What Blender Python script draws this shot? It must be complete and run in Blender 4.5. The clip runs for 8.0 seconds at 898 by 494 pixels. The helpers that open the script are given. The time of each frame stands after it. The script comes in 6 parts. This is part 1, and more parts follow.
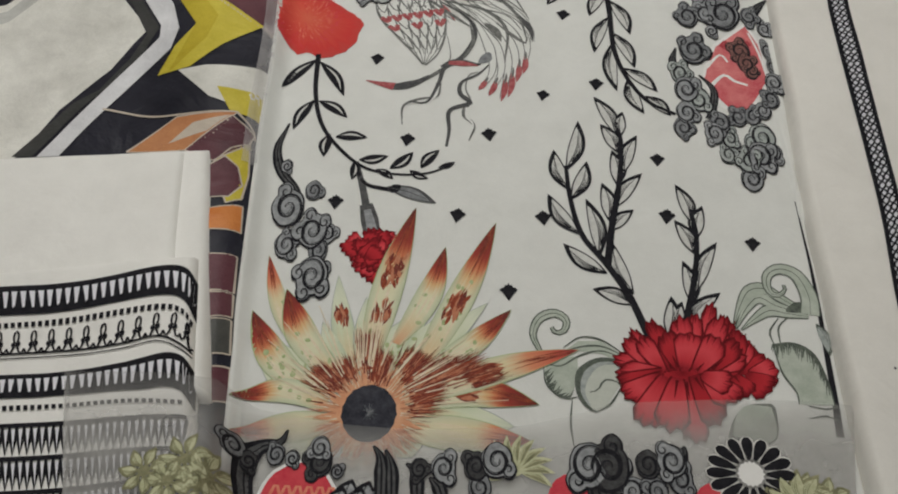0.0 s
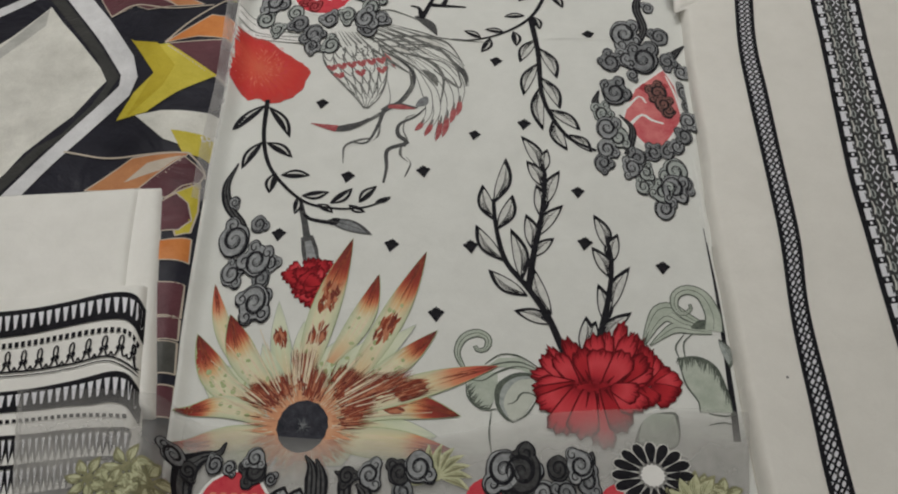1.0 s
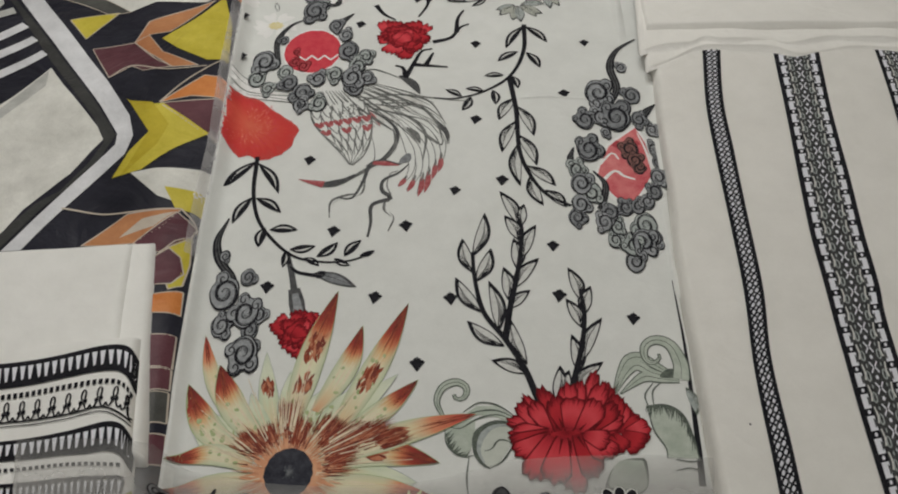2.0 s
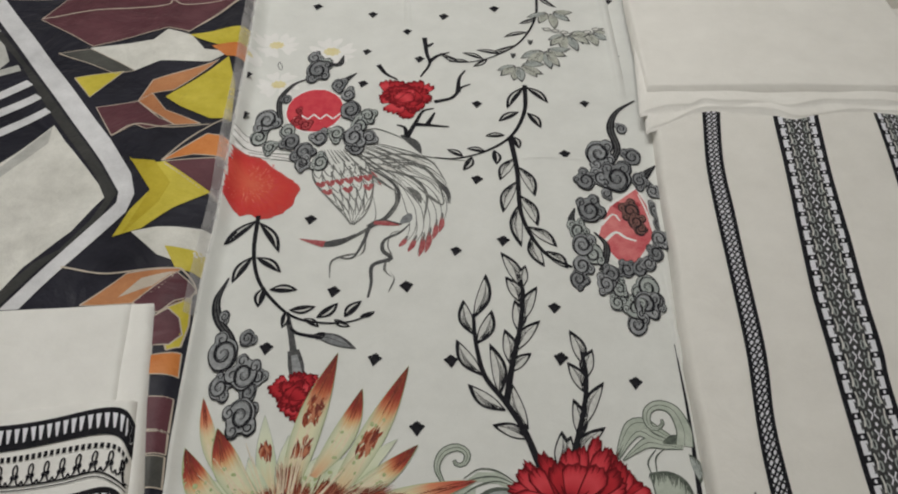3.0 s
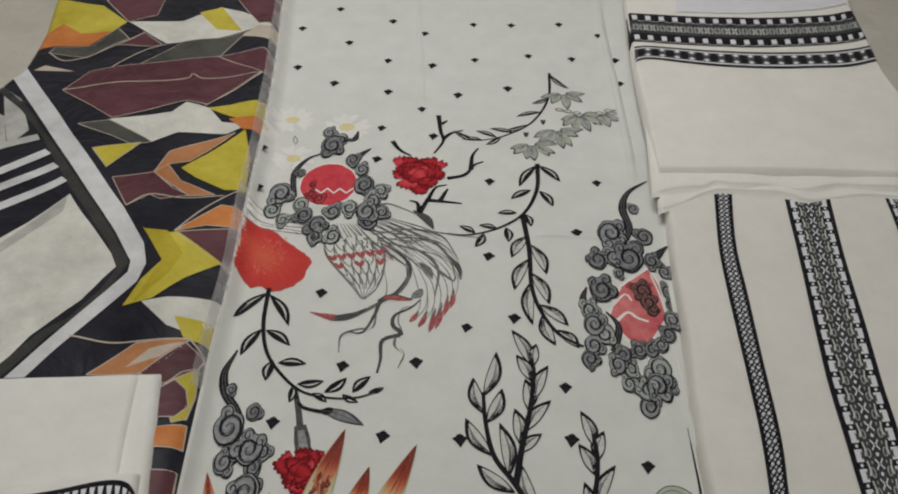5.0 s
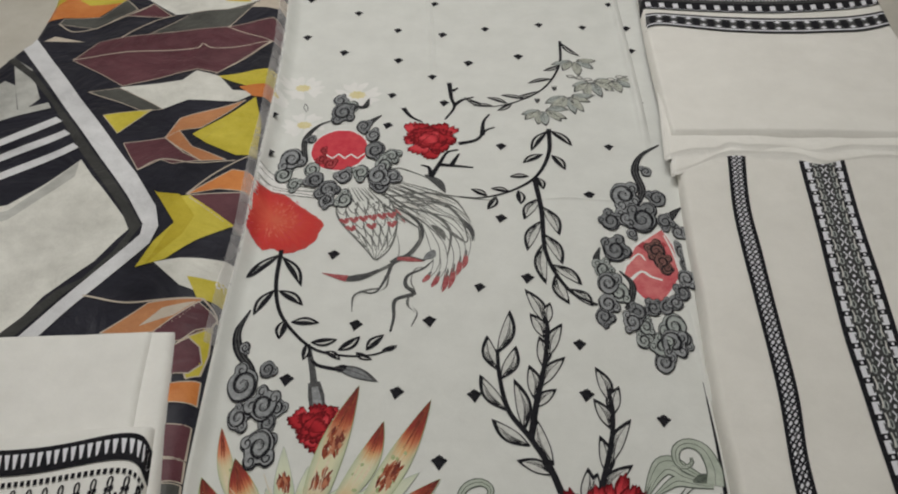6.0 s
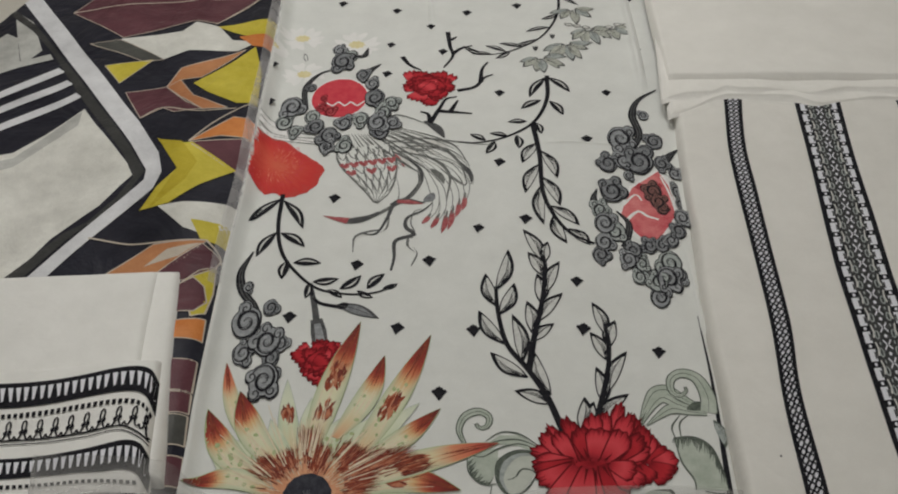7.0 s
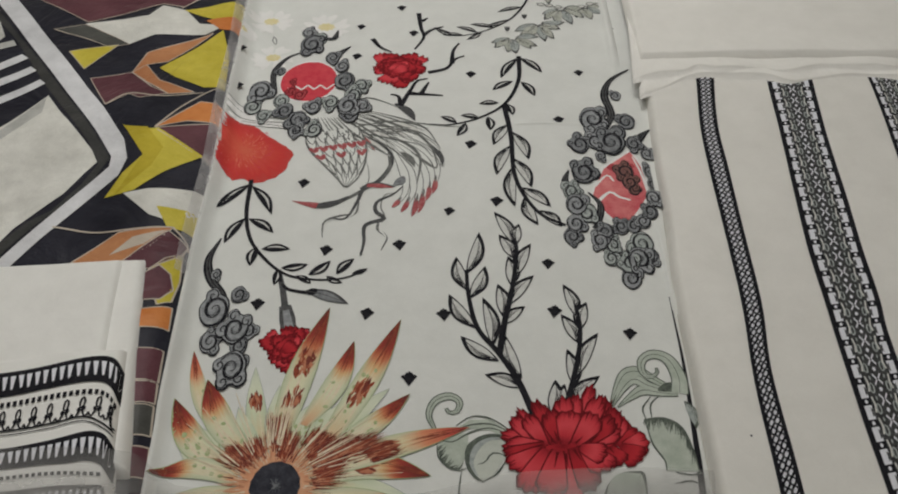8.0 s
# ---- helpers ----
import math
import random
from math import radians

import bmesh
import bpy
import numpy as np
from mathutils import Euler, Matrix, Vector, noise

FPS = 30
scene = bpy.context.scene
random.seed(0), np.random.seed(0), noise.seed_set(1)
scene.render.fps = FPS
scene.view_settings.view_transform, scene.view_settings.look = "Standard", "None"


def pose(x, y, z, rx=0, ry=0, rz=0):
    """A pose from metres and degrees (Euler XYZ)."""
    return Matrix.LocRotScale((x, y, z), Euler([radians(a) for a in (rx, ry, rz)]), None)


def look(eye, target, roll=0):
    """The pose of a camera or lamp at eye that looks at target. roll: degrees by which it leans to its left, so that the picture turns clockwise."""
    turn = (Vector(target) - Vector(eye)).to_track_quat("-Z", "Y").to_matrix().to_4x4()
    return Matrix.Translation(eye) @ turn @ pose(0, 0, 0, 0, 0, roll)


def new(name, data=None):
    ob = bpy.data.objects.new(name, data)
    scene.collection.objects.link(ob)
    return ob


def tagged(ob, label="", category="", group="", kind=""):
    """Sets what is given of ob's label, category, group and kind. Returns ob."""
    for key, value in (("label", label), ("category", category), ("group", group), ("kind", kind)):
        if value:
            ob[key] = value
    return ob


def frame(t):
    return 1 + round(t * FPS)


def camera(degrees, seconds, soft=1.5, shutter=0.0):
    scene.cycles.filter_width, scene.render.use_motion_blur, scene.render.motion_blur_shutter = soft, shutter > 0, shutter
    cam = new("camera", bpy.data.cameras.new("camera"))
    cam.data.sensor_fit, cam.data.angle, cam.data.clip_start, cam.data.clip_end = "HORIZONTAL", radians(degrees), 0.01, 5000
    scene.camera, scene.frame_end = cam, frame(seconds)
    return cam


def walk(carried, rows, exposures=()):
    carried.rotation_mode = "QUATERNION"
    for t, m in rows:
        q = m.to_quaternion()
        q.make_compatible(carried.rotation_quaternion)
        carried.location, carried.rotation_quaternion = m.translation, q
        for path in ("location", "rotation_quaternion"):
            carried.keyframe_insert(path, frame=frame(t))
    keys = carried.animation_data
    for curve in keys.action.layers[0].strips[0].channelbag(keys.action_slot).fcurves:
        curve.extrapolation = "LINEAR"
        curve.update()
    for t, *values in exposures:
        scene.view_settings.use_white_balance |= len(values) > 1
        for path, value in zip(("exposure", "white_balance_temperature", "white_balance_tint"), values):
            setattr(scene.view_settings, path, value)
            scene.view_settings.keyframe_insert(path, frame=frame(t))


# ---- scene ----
cam = camera(51.3, 8.0, soft=2.0)
PATH = [
    (0, (0.043, -0.018, 0.779), (-0.04, 1.149, -0.843), -1.4),
    (0.5, (0.086, -0.05, 0.789), (0.022, 1.15, -0.81), -0.9),
    (1, (0.112, -0.082, 0.823), (0.043, 1.174, -0.732), -1.4),
    (2.5, (0.128, -0.101, 0.881), (0.079, 1.244, -0.6), -0.7),
    (3, (0.123, -0.086, 0.881), (0.072, 1.308, -0.552), -0.4),
    (3.5, (0.121, -0.078, 0.889), (0.073, 1.386, -0.472), 0.7),
    (4, (0.12, -0.079, 0.892), (0.066, 1.41, -0.441), 0.8),
    (5.5, (0.113, -0.09, 0.862), (0.036, 1.416, -0.452), 0.2),
    (6, (0.111, -0.11, 0.841), (0.026, 1.387, -0.483), -0.3),
    (6.5, (0.118, -0.133, 0.828), (0.021, 1.345, -0.516), -0.9),
    (7, (0.12, -0.15, 0.825), (0.027, 1.305, -0.545), -1.1),
    (7.5, (0.132, -0.141, 0.82), (0.047, 1.303, -0.562), -1.2),
    (8, (0.139, -0.141, 0.817), (0.077, 1.291, -0.579), -1.1),
]
walk(cam, [(t, look(eye, target, roll)) for t, eye, target, roll in PATH], [(0, 0.12), (1, 0.0), (2.5, 0.08), (3, 0.11), (3.5, 0.05), (4, -0.10), (5.5, 0.0), (6, 0.05), (6.5, 0.02), (7, -0.05), (8, -0.03)])

# ---- light: unseen room with white walls, a main ceiling panel and an added fill panel ----
world = bpy.data.worlds.new("world")
scene.world = world
world.use_nodes = True
world.node_tree.nodes["Background"].inputs[0].default_value = (0.9, 0.95, 1.0, 1)
world.node_tree.nodes["Background"].inputs[1].default_value = 0.12
ROOM_TOP = 1.95
# Both lamps are unseen; the second is added fill for the near side.
for lx, ly, power, size in ((-0.15, 1.45, 16.8, 1.1), (-0.15, -0.55, 3.0, 0.9)):
    lamp_data = bpy.data.lights.new("unseen_ceiling_lamp", "AREA")
    lamp_data.energy, lamp_data.size, lamp_data.color = power, size, (1.0, 0.99, 0.955)
    lamp = new("unseen_ceiling_lamp", lamp_data)
    lamp.matrix_world = pose(lx, ly, ROOM_TOP - 0.06)


# ---- materials ----
def nodes_of(name):
    m = bpy.data.materials.new(name)
    m.use_nodes = True
    nt = m.node_tree
    return m, nt, nt.nodes["Principled BSDF"]


def weave(nt, bsdf, fine=0.25, wrinkle=0.25, wrinkle_scale=14.0):
    """Fine thread relief and broad soft wrinkles."""
    co = nt.nodes.new("ShaderNodeTexCoord")
    n1 = nt.nodes.new("ShaderNodeTexNoise")
    n1.inputs["Scale"].default_value = 700
    n1.inputs["Detail"].default_value = 3
    n2 = nt.nodes.new("ShaderNodeTexNoise")
    n2.inputs["Scale"].default_value = wrinkle_scale
    n2.inputs["Detail"].default_value = 4
    n2.inputs["Distortion"].default_value = 0.8
    b1 = nt.nodes.new("ShaderNodeBump")
    b1.inputs["Strength"].default_value = fine
    b1.inputs["Distance"].default_value = 0.0006
    b2 = nt.nodes.new("ShaderNodeBump")
    b2.inputs["Strength"].default_value = wrinkle
    b2.inputs["Distance"].default_value = 0.012
    for n in (n1, n2):
        nt.links.new(co.outputs["Object"], n.inputs["Vector"])
    nt.links.new(n2.outputs["Fac"], b2.inputs["Height"])
    nt.links.new(n1.outputs["Fac"], b1.inputs["Height"])
    nt.links.new(b2.outputs["Normal"], b1.inputs["Normal"])
    nt.links.new(b1.outputs["Normal"], bsdf.inputs["Normal"])
    return co, n1, n2


def ramp(nt, stops):
    r = nt.nodes.new("ShaderNodeValToRGB")
    e = r.color_ramp.elements
    while len(e) < len(stops):
        e.new(0.5)
    for k, (p, c) in enumerate(stops):
        e[k].position = p
        e[k].color = (*c, 1)
    return r


def cloth_mat(name, a, b, rough=0.85, sheen=0.0, scale=35.0, fine=0.25, wrinkle=0.25, blotch=0.5, coat=0.0, wscale=14.0):
    """Dyed cloth: the colour drifts from a to b in soft blotches and thread grain."""
    m, nt, p = nodes_of(name)
    co, n1, n2 = weave(nt, p, fine, wrinkle, wscale)
    n3 = nt.nodes.new("ShaderNodeTexNoise")
    n3.inputs["Scale"].default_value = scale
    n3.inputs["Detail"].default_value = 6
    n3.inputs["Roughness"].default_value = 0.65
    nt.links.new(co.outputs["Object"], n3.inputs["Vector"])
    mix = nt.nodes.new("ShaderNodeMath")
    mix.operation = "MULTIPLY_ADD"
    nt.links.new(n1.outputs["Fac"], mix.inputs[0])
    mix.inputs[1].default_value = 0.35
    nt.links.new(n3.outputs["Fac"], mix.inputs[2])
    r = ramp(nt, ((0.67 - blotch * 0.35, a), (0.67 + blotch * 0.35, b)))
    nt.links.new(mix.outputs[0], r.inputs["Fac"])
    nt.links.new(r.outputs["Color"], p.inputs["Base Color"])
    p.inputs["Roughness"].default_value = rough
    p.inputs["Sheen Weight"].default_value = sheen
    p.inputs["Coat Weight"].default_value = coat
    p.inputs["Specular IOR Level"].default_value = 0.14
    return m


def ramp_mat(name, stops, stroke=0.10, rough=0.85, along=30.0, across=2.0, edge=None):
    """Hand-painted dye: the colour runs along each petal by its own length, broken by brush strokes."""
    m, nt, p = nodes_of(name)
    co, n1, n2 = weave(nt, p)
    sep = nt.nodes.new("ShaderNodeSeparateXYZ")
    nt.links.new(co.outputs["UV"], sep.inputs[0])
    mp = nt.nodes.new("ShaderNodeMapping")
    mp.inputs["Scale"].default_value = (across, along, 1)
    nt.links.new(co.outputs["UV"], mp.inputs["Vector"])
    geo = nt.nodes.new("ShaderNodeNewGeometry")
    shift = nt.nodes.new("ShaderNodeVectorMath")
    shift.operation = "MULTIPLY_ADD"
    nt.links.new(geo.outputs["Random Per Island"], shift.inputs[0])
    shift.inputs[1].default_value = (37, 91, 0)
    nt.links.new(mp.outputs[0], shift.inputs[2])
    n3 = nt.nodes.new("ShaderNodeTexNoise")
    n3.inputs["Scale"].default_value = 1.0
    n3.inputs["Detail"].default_value = 5
    nt.links.new(shift.outputs[0], n3.inputs["Vector"])
    half = nt.nodes.new("ShaderNodeMath")
    half.operation = "SUBTRACT"
    nt.links.new(n3.outputs["Fac"], half.inputs[0])
    half.inputs[1].default_value = 0.5
    add = nt.nodes.new("ShaderNodeMath")
    add.operation = "MULTIPLY_ADD"
    nt.links.new(half.outputs[0], add.inputs[0])
    add.inputs[1].default_value = stroke * 4
    nt.links.new(sep.outputs["X"], add.inputs[2])
    r = ramp(nt, stops)
    nt.links.new(add.outputs[0], r.inputs["Fac"])
    colour = r.outputs["Color"]
    if edge:
        off = nt.nodes.new("ShaderNodeMath")
        off.operation = "SUBTRACT"
        nt.links.new(sep.outputs["Y"], off.inputs[0])
        off.inputs[1].default_value = 0.5
        mag = nt.nodes.new("ShaderNodeMath")
        mag.operation = "ABSOLUTE"
        nt.links.new(off.outputs[0], mag.inputs[0])
        rim_range = nt.nodes.new("ShaderNodeMapRange")
        rim_range.inputs["From Min"].default_value = 0.22
        rim_range.inputs["From Max"].default_value = 0.5
        rim_range.inputs["To Max"].default_value = 0.75
        nt.links.new(mag.outputs[0], rim_range.inputs["Value"])
        body = nt.nodes.new("ShaderNodeMapRange")
        body.inputs["From Min"].default_value = 0.72
        body.inputs["From Max"].default_value = 0.60
        nt.links.new(sep.outputs["X"], body.inputs["Value"])
        both = nt.nodes.new("ShaderNodeMath")
        both.operation = "MULTIPLY"
        nt.links.new(rim_range.outputs[0], both.inputs[0])
        nt.links.new(body.outputs[0], both.inputs[1])
        blend = nt.nodes.new("ShaderNodeMix")
        blend.data_type = "RGBA"
        nt.links.new(both.outputs[0], blend.inputs["Factor"])
        nt.links.new(colour, blend.inputs[6])
        blend.inputs[7].default_value = (*edge, 1)
        colour = blend.outputs[2]
    nt.links.new(colour, p.inputs["Base Color"])
    p.inputs["Roughness"].default_value = rough
    p.inputs["Specular IOR Level"].default_value = 0.2
    return m


def sheer_mat(name, colour, opacity, fade=True):
    """Sheer organza: threads that half cover what lies below."""
    m, nt, p = nodes_of(name)
    co, n1, n2 = weave(nt, p)
    p.inputs["Base Color"].default_value = (*colour, 1)
    p.inputs["Roughness"].default_value = 0.6
    n3 = nt.nodes.new("ShaderNodeTexNoise")
    n3.inputs["Scale"].default_value = 26
    n3.inputs["Detail"].default_value = 5
    nt.links.new(co.outputs["Object"], n3.inputs["Vector"])
    mr = nt.nodes.new("ShaderNodeMapRange")
    mr.inputs["From Min"].default_value = 0.3
    mr.inputs["From Max"].default_value = 0.7
    mr.inputs["To Min"].default_value = opacity - 0.12
    mr.inputs["To Max"].default_value = opacity + 0.12
    nt.links.new(n3.outputs["Fac"], mr.inputs["Value"])
    out = mr.outputs[0]
    if fade:
        sep = nt.nodes.new("ShaderNodeSeparateXYZ")
        nt.links.new(co.outputs["UV"], sep.inputs[0])
        hem = nt.nodes.new("ShaderNodeMapRange")
        hem.inputs["From Min"].default_value = 0.72
        hem.inputs["From Max"].default_value = 1.0
        hem.inputs["To Min"].default_value = 1.0
        hem.inputs["To Max"].default_value = 0.2
        nt.links.new(sep.outputs["X"], hem.inputs["Value"])
        mul = nt.nodes.new("ShaderNodeMath")
        mul.operation = "MULTIPLY"
        nt.links.new(mr.outputs[0], mul.inputs[0])
        nt.links.new(hem.outputs[0], mul.inputs[1])
        out = mul.outputs[0]
    nt.links.new(out, p.inputs["Alpha"])
    return m


SHIRT_WHITE = cloth_mat("shirt_white", (0.705, 0.712, 0.682), (0.765, 0.772, 0.742), 0.8, 0.05, 18, 0.25, 0.22)
CREAM = cloth_mat("cream_cotton", (0.755, 0.735, 0.69), (0.815, 0.795, 0.75), 0.85, 0.05, 16, 0.3, 0.28)
FOLD_WHITE = cloth_mat("fold_white", (0.82, 0.81, 0.775), (0.88, 0.87, 0.835), 0.85, 0.05, 20, 0.3, 0.25)
# Same cream cotton, its colour raised because the sleeve top faces the lamp.
CREAM_LIT = cloth_mat("cream_cotton_lit", (0.82, 0.80, 0.755), (0.88, 0.86, 0.815), 0.85, 0.05, 16, 0.3, 0.28)
SHEET = cloth_mat("bed_sheet_beige", (0.52, 0.49, 0.43), (0.60, 0.57, 0.51), 0.9, 0.1, 12, 0.4, 0.5)
INK = cloth_mat("ink_black", (0.008, 0.008, 0.011), (0.022, 0.021, 0.026), 0.8, 0.0, 120)
INK_SOFT = cloth_mat("ink_charcoal", (0.05, 0.052, 0.055), (0.12, 0.12, 0.12), 0.8, 0.0, 150)
CLOUD = cloth_mat("cloud_grey", (0.17, 0.18, 0.19), (0.42, 0.43, 0.44), 0.8, 0.0, 130, blotch=0.7)
CLOUD_GREEN = cloth_mat("cloud_green_grey", (0.25, 0.28, 0.27), (0.50, 0.53, 0.51), 0.8, 0.0, 110, blotch=0.7)
CLOUD_NIGHT = cloth_mat("cloud_night", (0.02, 0.02, 0.022), (0.09, 0.09, 0.092), 0.7, 0.0, 130, blotch=0.7)
CLOUD_DARK = cloth_mat("cloud_dark", (0.11, 0.116, 0.125), (0.31, 0.32, 0.33), 0.7, 0.0, 130, blotch=0.7)
LEAF_GREY = cloth_mat("leaf_wash_grey", (0.50, 0.50, 0.48), (0.74, 0.74, 0.71), 0.8, 0.0, 160, blotch=0.8)
WASH = cloth_mat("feather_wash", (0.50, 0.50, 0.47), (0.78, 0.77, 0.73), 0.8, 0.0, 90, blotch=0.8)
GREY_LINE = cloth_mat("grey_line", (0.09, 0.095, 0.09), (0.24, 0.24, 0.23), 0.8, 0.0, 200)
BAMBOO = cloth_mat("bamboo_grey_green", (0.30, 0.31, 0.26), (0.60, 0.61, 0.55), 0.8, 0.0, 140, blotch=0.8)
SAGE = cloth_mat("sage_wash", (0.36, 0.41, 0.34), (0.56, 0.60, 0.53), 0.8, 0.0, 60, blotch=0.8)
SAGE_PALE = cloth_mat("sage_pale", (0.48, 0.51, 0.45), (0.62, 0.64, 0.58), 0.8, 0.0, 60, blotch=0.8)
SAGE_LINE = cloth_mat("sage_line", (0.06, 0.075, 0.065), (0.16, 0.18, 0.15), 0.8, 0.0, 150)
WHITE_INK = cloth_mat("white_ink", (0.80, 0.79, 0.77), (0.86, 0.85, 0.83), 0.7)
PALE_YELLOW = cloth_mat("pale_yellow", (0.72, 0.60, 0.25), (0.80, 0.75, 0.52), 0.8, 0.0, 90, blotch=0.9)
RED_DISC = cloth_mat("red_disc", (0.58, 0.04, 0.068), (0.68, 0.085, 0.10), 0.75, 0.0, 60)
RED_PATCH = cloth_mat("red_patch", (0.55, 0.075, 0.10), (0.74, 0.26, 0.25), 0.75, 0.0, 25)
RED_PINK = cloth_mat("red_feather", (0.30, 0.05, 0.06), (0.50, 0.17, 0.17), 0.8, 0.0, 150)
RED_DARK = cloth_mat("red_dark_line", (0.09, 0.004, 0.007), (0.16, 0.01, 0.014), 0.8, 0.0, 150)
RED_DARK_WASH = cloth_mat("red_wash", (0.36, 0.04, 0.055), (0.50, 0.09, 0.10), 0.8, 0.0, 60)
RED_BROWN = cloth_mat("red_brown_cloud", (0.13, 0.06, 0.055), (0.30, 0.15, 0.13), 0.8, 0.0, 130, blotch=0.8)
HAIR = cloth_mat("maroon_hair", (0.11, 0.025, 0.02), (0.27, 0.07, 0.05), 0.8, 0.0, 200)
HAIR_PALE = cloth_mat("pale_hair", (0.72, 0.62, 0.42), (0.80, 0.70, 0.55), 0.8, 0.0, 200)
DISC_DARK = cloth_mat("flower_eye", (0.012, 0.014, 0.022), (0.06, 0.06, 0.075), 0.7, 0.0, 90, blotch=0.6)
PEACH = cloth_mat("peach_halo", (0.66, 0.27, 0.14), (0.78, 0.47, 0.29), 0.8, 0.0, 70, blotch=0.9)
PETAL_RED = ramp_mat("carnation_red", ((0.0, (0.26, 0.012, 0.02)), (0.22, (0.54, 0.035, 0.048)), (0.6, (0.68, 0.07, 0.085)), (0.85, (0.60, 0.045, 0.06)), (1.0, (0.28, 0.012, 0.02))), 0.10)
PETAL_DEEP = ramp_mat("carnation_deep", ((0.0, (0.20, 0.008, 0.014)), (0.3, (0.40, 0.018, 0.027)), (0.75, (0.50, 0.026, 0.036)), (1.0, (0.16, 0.006, 0.012))), 0.14)
POPPY_LINE = cloth_mat("poppy_hair", (0.70, 0.18, 0.12), (0.78, 0.30, 0.20), 0.8, 0.0, 150)
POPPY = ramp_mat("poppy_red", ((0.0, (0.67, 0.14, 0.085)), (0.3, (0.66, 0.10, 0.065)), (0.8, (0.60, 0.05, 0.045)), (1.0, (0.55, 0.07, 0.06))), 0.16, along=9)
FLAME = ramp_mat("flame_petal", ((0.0, (0.68, 0.38, 0.22)), (0.18, (0.72, 0.58, 0.36)), (0.36, (0.73, 0.72, 0.51)), (0.52, (0.75, 0.71, 0.49)), (0.62, (0.72, 0.47, 0.24)), (0.69, (0.60, 0.19, 0.09)), (0.77, (0.34, 0.055, 0.04)), (1.0, (0.08, 0.025, 0.025))), 0.05, along=10, across=0.8, edge=(0.50, 0.56, 0.40))
CORAL = ramp_mat("coral_petal", ((0.0, (0.70, 0.45, 0.28)), (0.25, (0.74, 0.69, 0.48)), (0.58, (0.74, 0.64, 0.40)), (0.72, (0.70, 0.28, 0.15)), (0.88, (0.54, 0.10, 0.07)), (1.0, (0.30, 0.05, 0.05))), 0.05, along=10, across=0.8, edge=(0.55, 0.58, 0.42))
LIME = ramp_mat("lime_petal", ((0.0, (0.68, 0.36, 0.21)), (0.25, (0.70, 0.62, 0.40)), (0.5, (0.66, 0.70, 0.50)), (0.8, (0.70, 0.73, 0.57)), (1.0, (0.58, 0.63, 0.50))), 0.10, along=7, edge=(0.50, 0.58, 0.43))
LIME_SPOT = cloth_mat("lime_spot", (0.34, 0.42, 0.20), (0.48, 0.54, 0.30), 0.8, 0.0, 120)
RUST = cloth_mat("rust_patch", (0.20, 0.035, 0.022), (0.38, 0.09, 0.045), 0.8, 0.0, 150, blotch=0.8)
RUST_PALE = cloth_mat("rust_pale", (0.45, 0.15, 0.08), (0.60, 0.27, 0.16), 0.8, 0.0, 150, blotch=0.8)
YELLOW_LEAF = cloth_mat("lace_leaf", (0.44, 0.45, 0.27), (0.62, 0.62, 0.42), 0.7, 0.0, 120)
OLIVE = cloth_mat("lace_olive", (0.16, 0.16, 0.09), (0.32, 0.31, 0.18), 0.7, 0.0, 120)


# The widened tone range paints soft fold highlights and shading into the silk colour.
def silk(name, a, b):
    return cloth_mat(name, tuple(v * 0.85 for v in a), tuple(v * 1.12 for v in b), 0.40, 0.04, 14, 0.15, 0.8, 0.8, 0.0, 11.0)


S_NAVY = silk("silk_black", (0.010, 0.010, 0.017), (0.028, 0.028, 0.040))
S_CHAR = silk("silk_charcoal", (0.05, 0.05, 0.048), (0.11, 0.11, 0.10))
S_SOOT = silk("silk_soot", (0.028, 0.028, 0.03), (0.065, 0.065, 0.062))
S_MAROON = silk("silk_maroon", (0.075, 0.022, 0.032), (0.15, 0.06, 0.072))
S_ORANGE = silk("silk_orange", (0.60, 0.16, 0.03), (0.68, 0.28, 0.09))
S_COPPER = silk("silk_copper", (0.42, 0.15, 0.06), (0.58, 0.28, 0.13))
S_YELLOW = silk("silk_yellow", (0.52, 0.42, 0.03), (0.66, 0.56, 0.09))
S_YELLOW_SHADE = silk("silk_yellow_shade", (0.44, 0.34, 0.02), (0.56, 0.45, 0.05))
S_WHITE = silk("silk_white", (0.60, 0.59, 0.54), (0.80, 0.79, 0.74))
S_SILVER = silk("silk_silver", (0.58, 0.58, 0.60), (0.76, 0.76, 0.78))
S_SHADE = silk("silk_grey_shade", (0.34, 0.34, 0.32), (0.60, 0.60, 0.57))
S_LINE = silk("silk_resist_line", (0.48, 0.40, 0.33), (0.62, 0.55, 0.46))
RIM_SHEER = sheer_mat("rim_gauze", (0.74, 0.72, 0.72), 0.28, False)
SHEER = sheer_mat("sheer_organza", (0.56, 0.55, 0.53), 0.40)
LILAC = cloth_mat("lilac_white", (0.74, 0.74, 0.79), (0.80, 0.80, 0.85), 0.85)
WALL_PAINT = cloth_mat("wall_paint", (0.66, 0.64, 0.60), (0.72, 0.70, 0.66), 0.9, 0, 6, 0.2, 0.1)
WOOD = cloth_mat("bed_wood", (0.13, 0.07, 0.035), (0.24, 0.14, 0.07), 0.5, 0, 20)
FLOOR_TILE = cloth_mat("floor_grey", (0.30, 0.29, 0.27), (0.38, 0.37, 0.35), 0.5, 0, 12)
DIFFUSER, nt_, bsdf_ = nodes_of("lamp_diffuser")
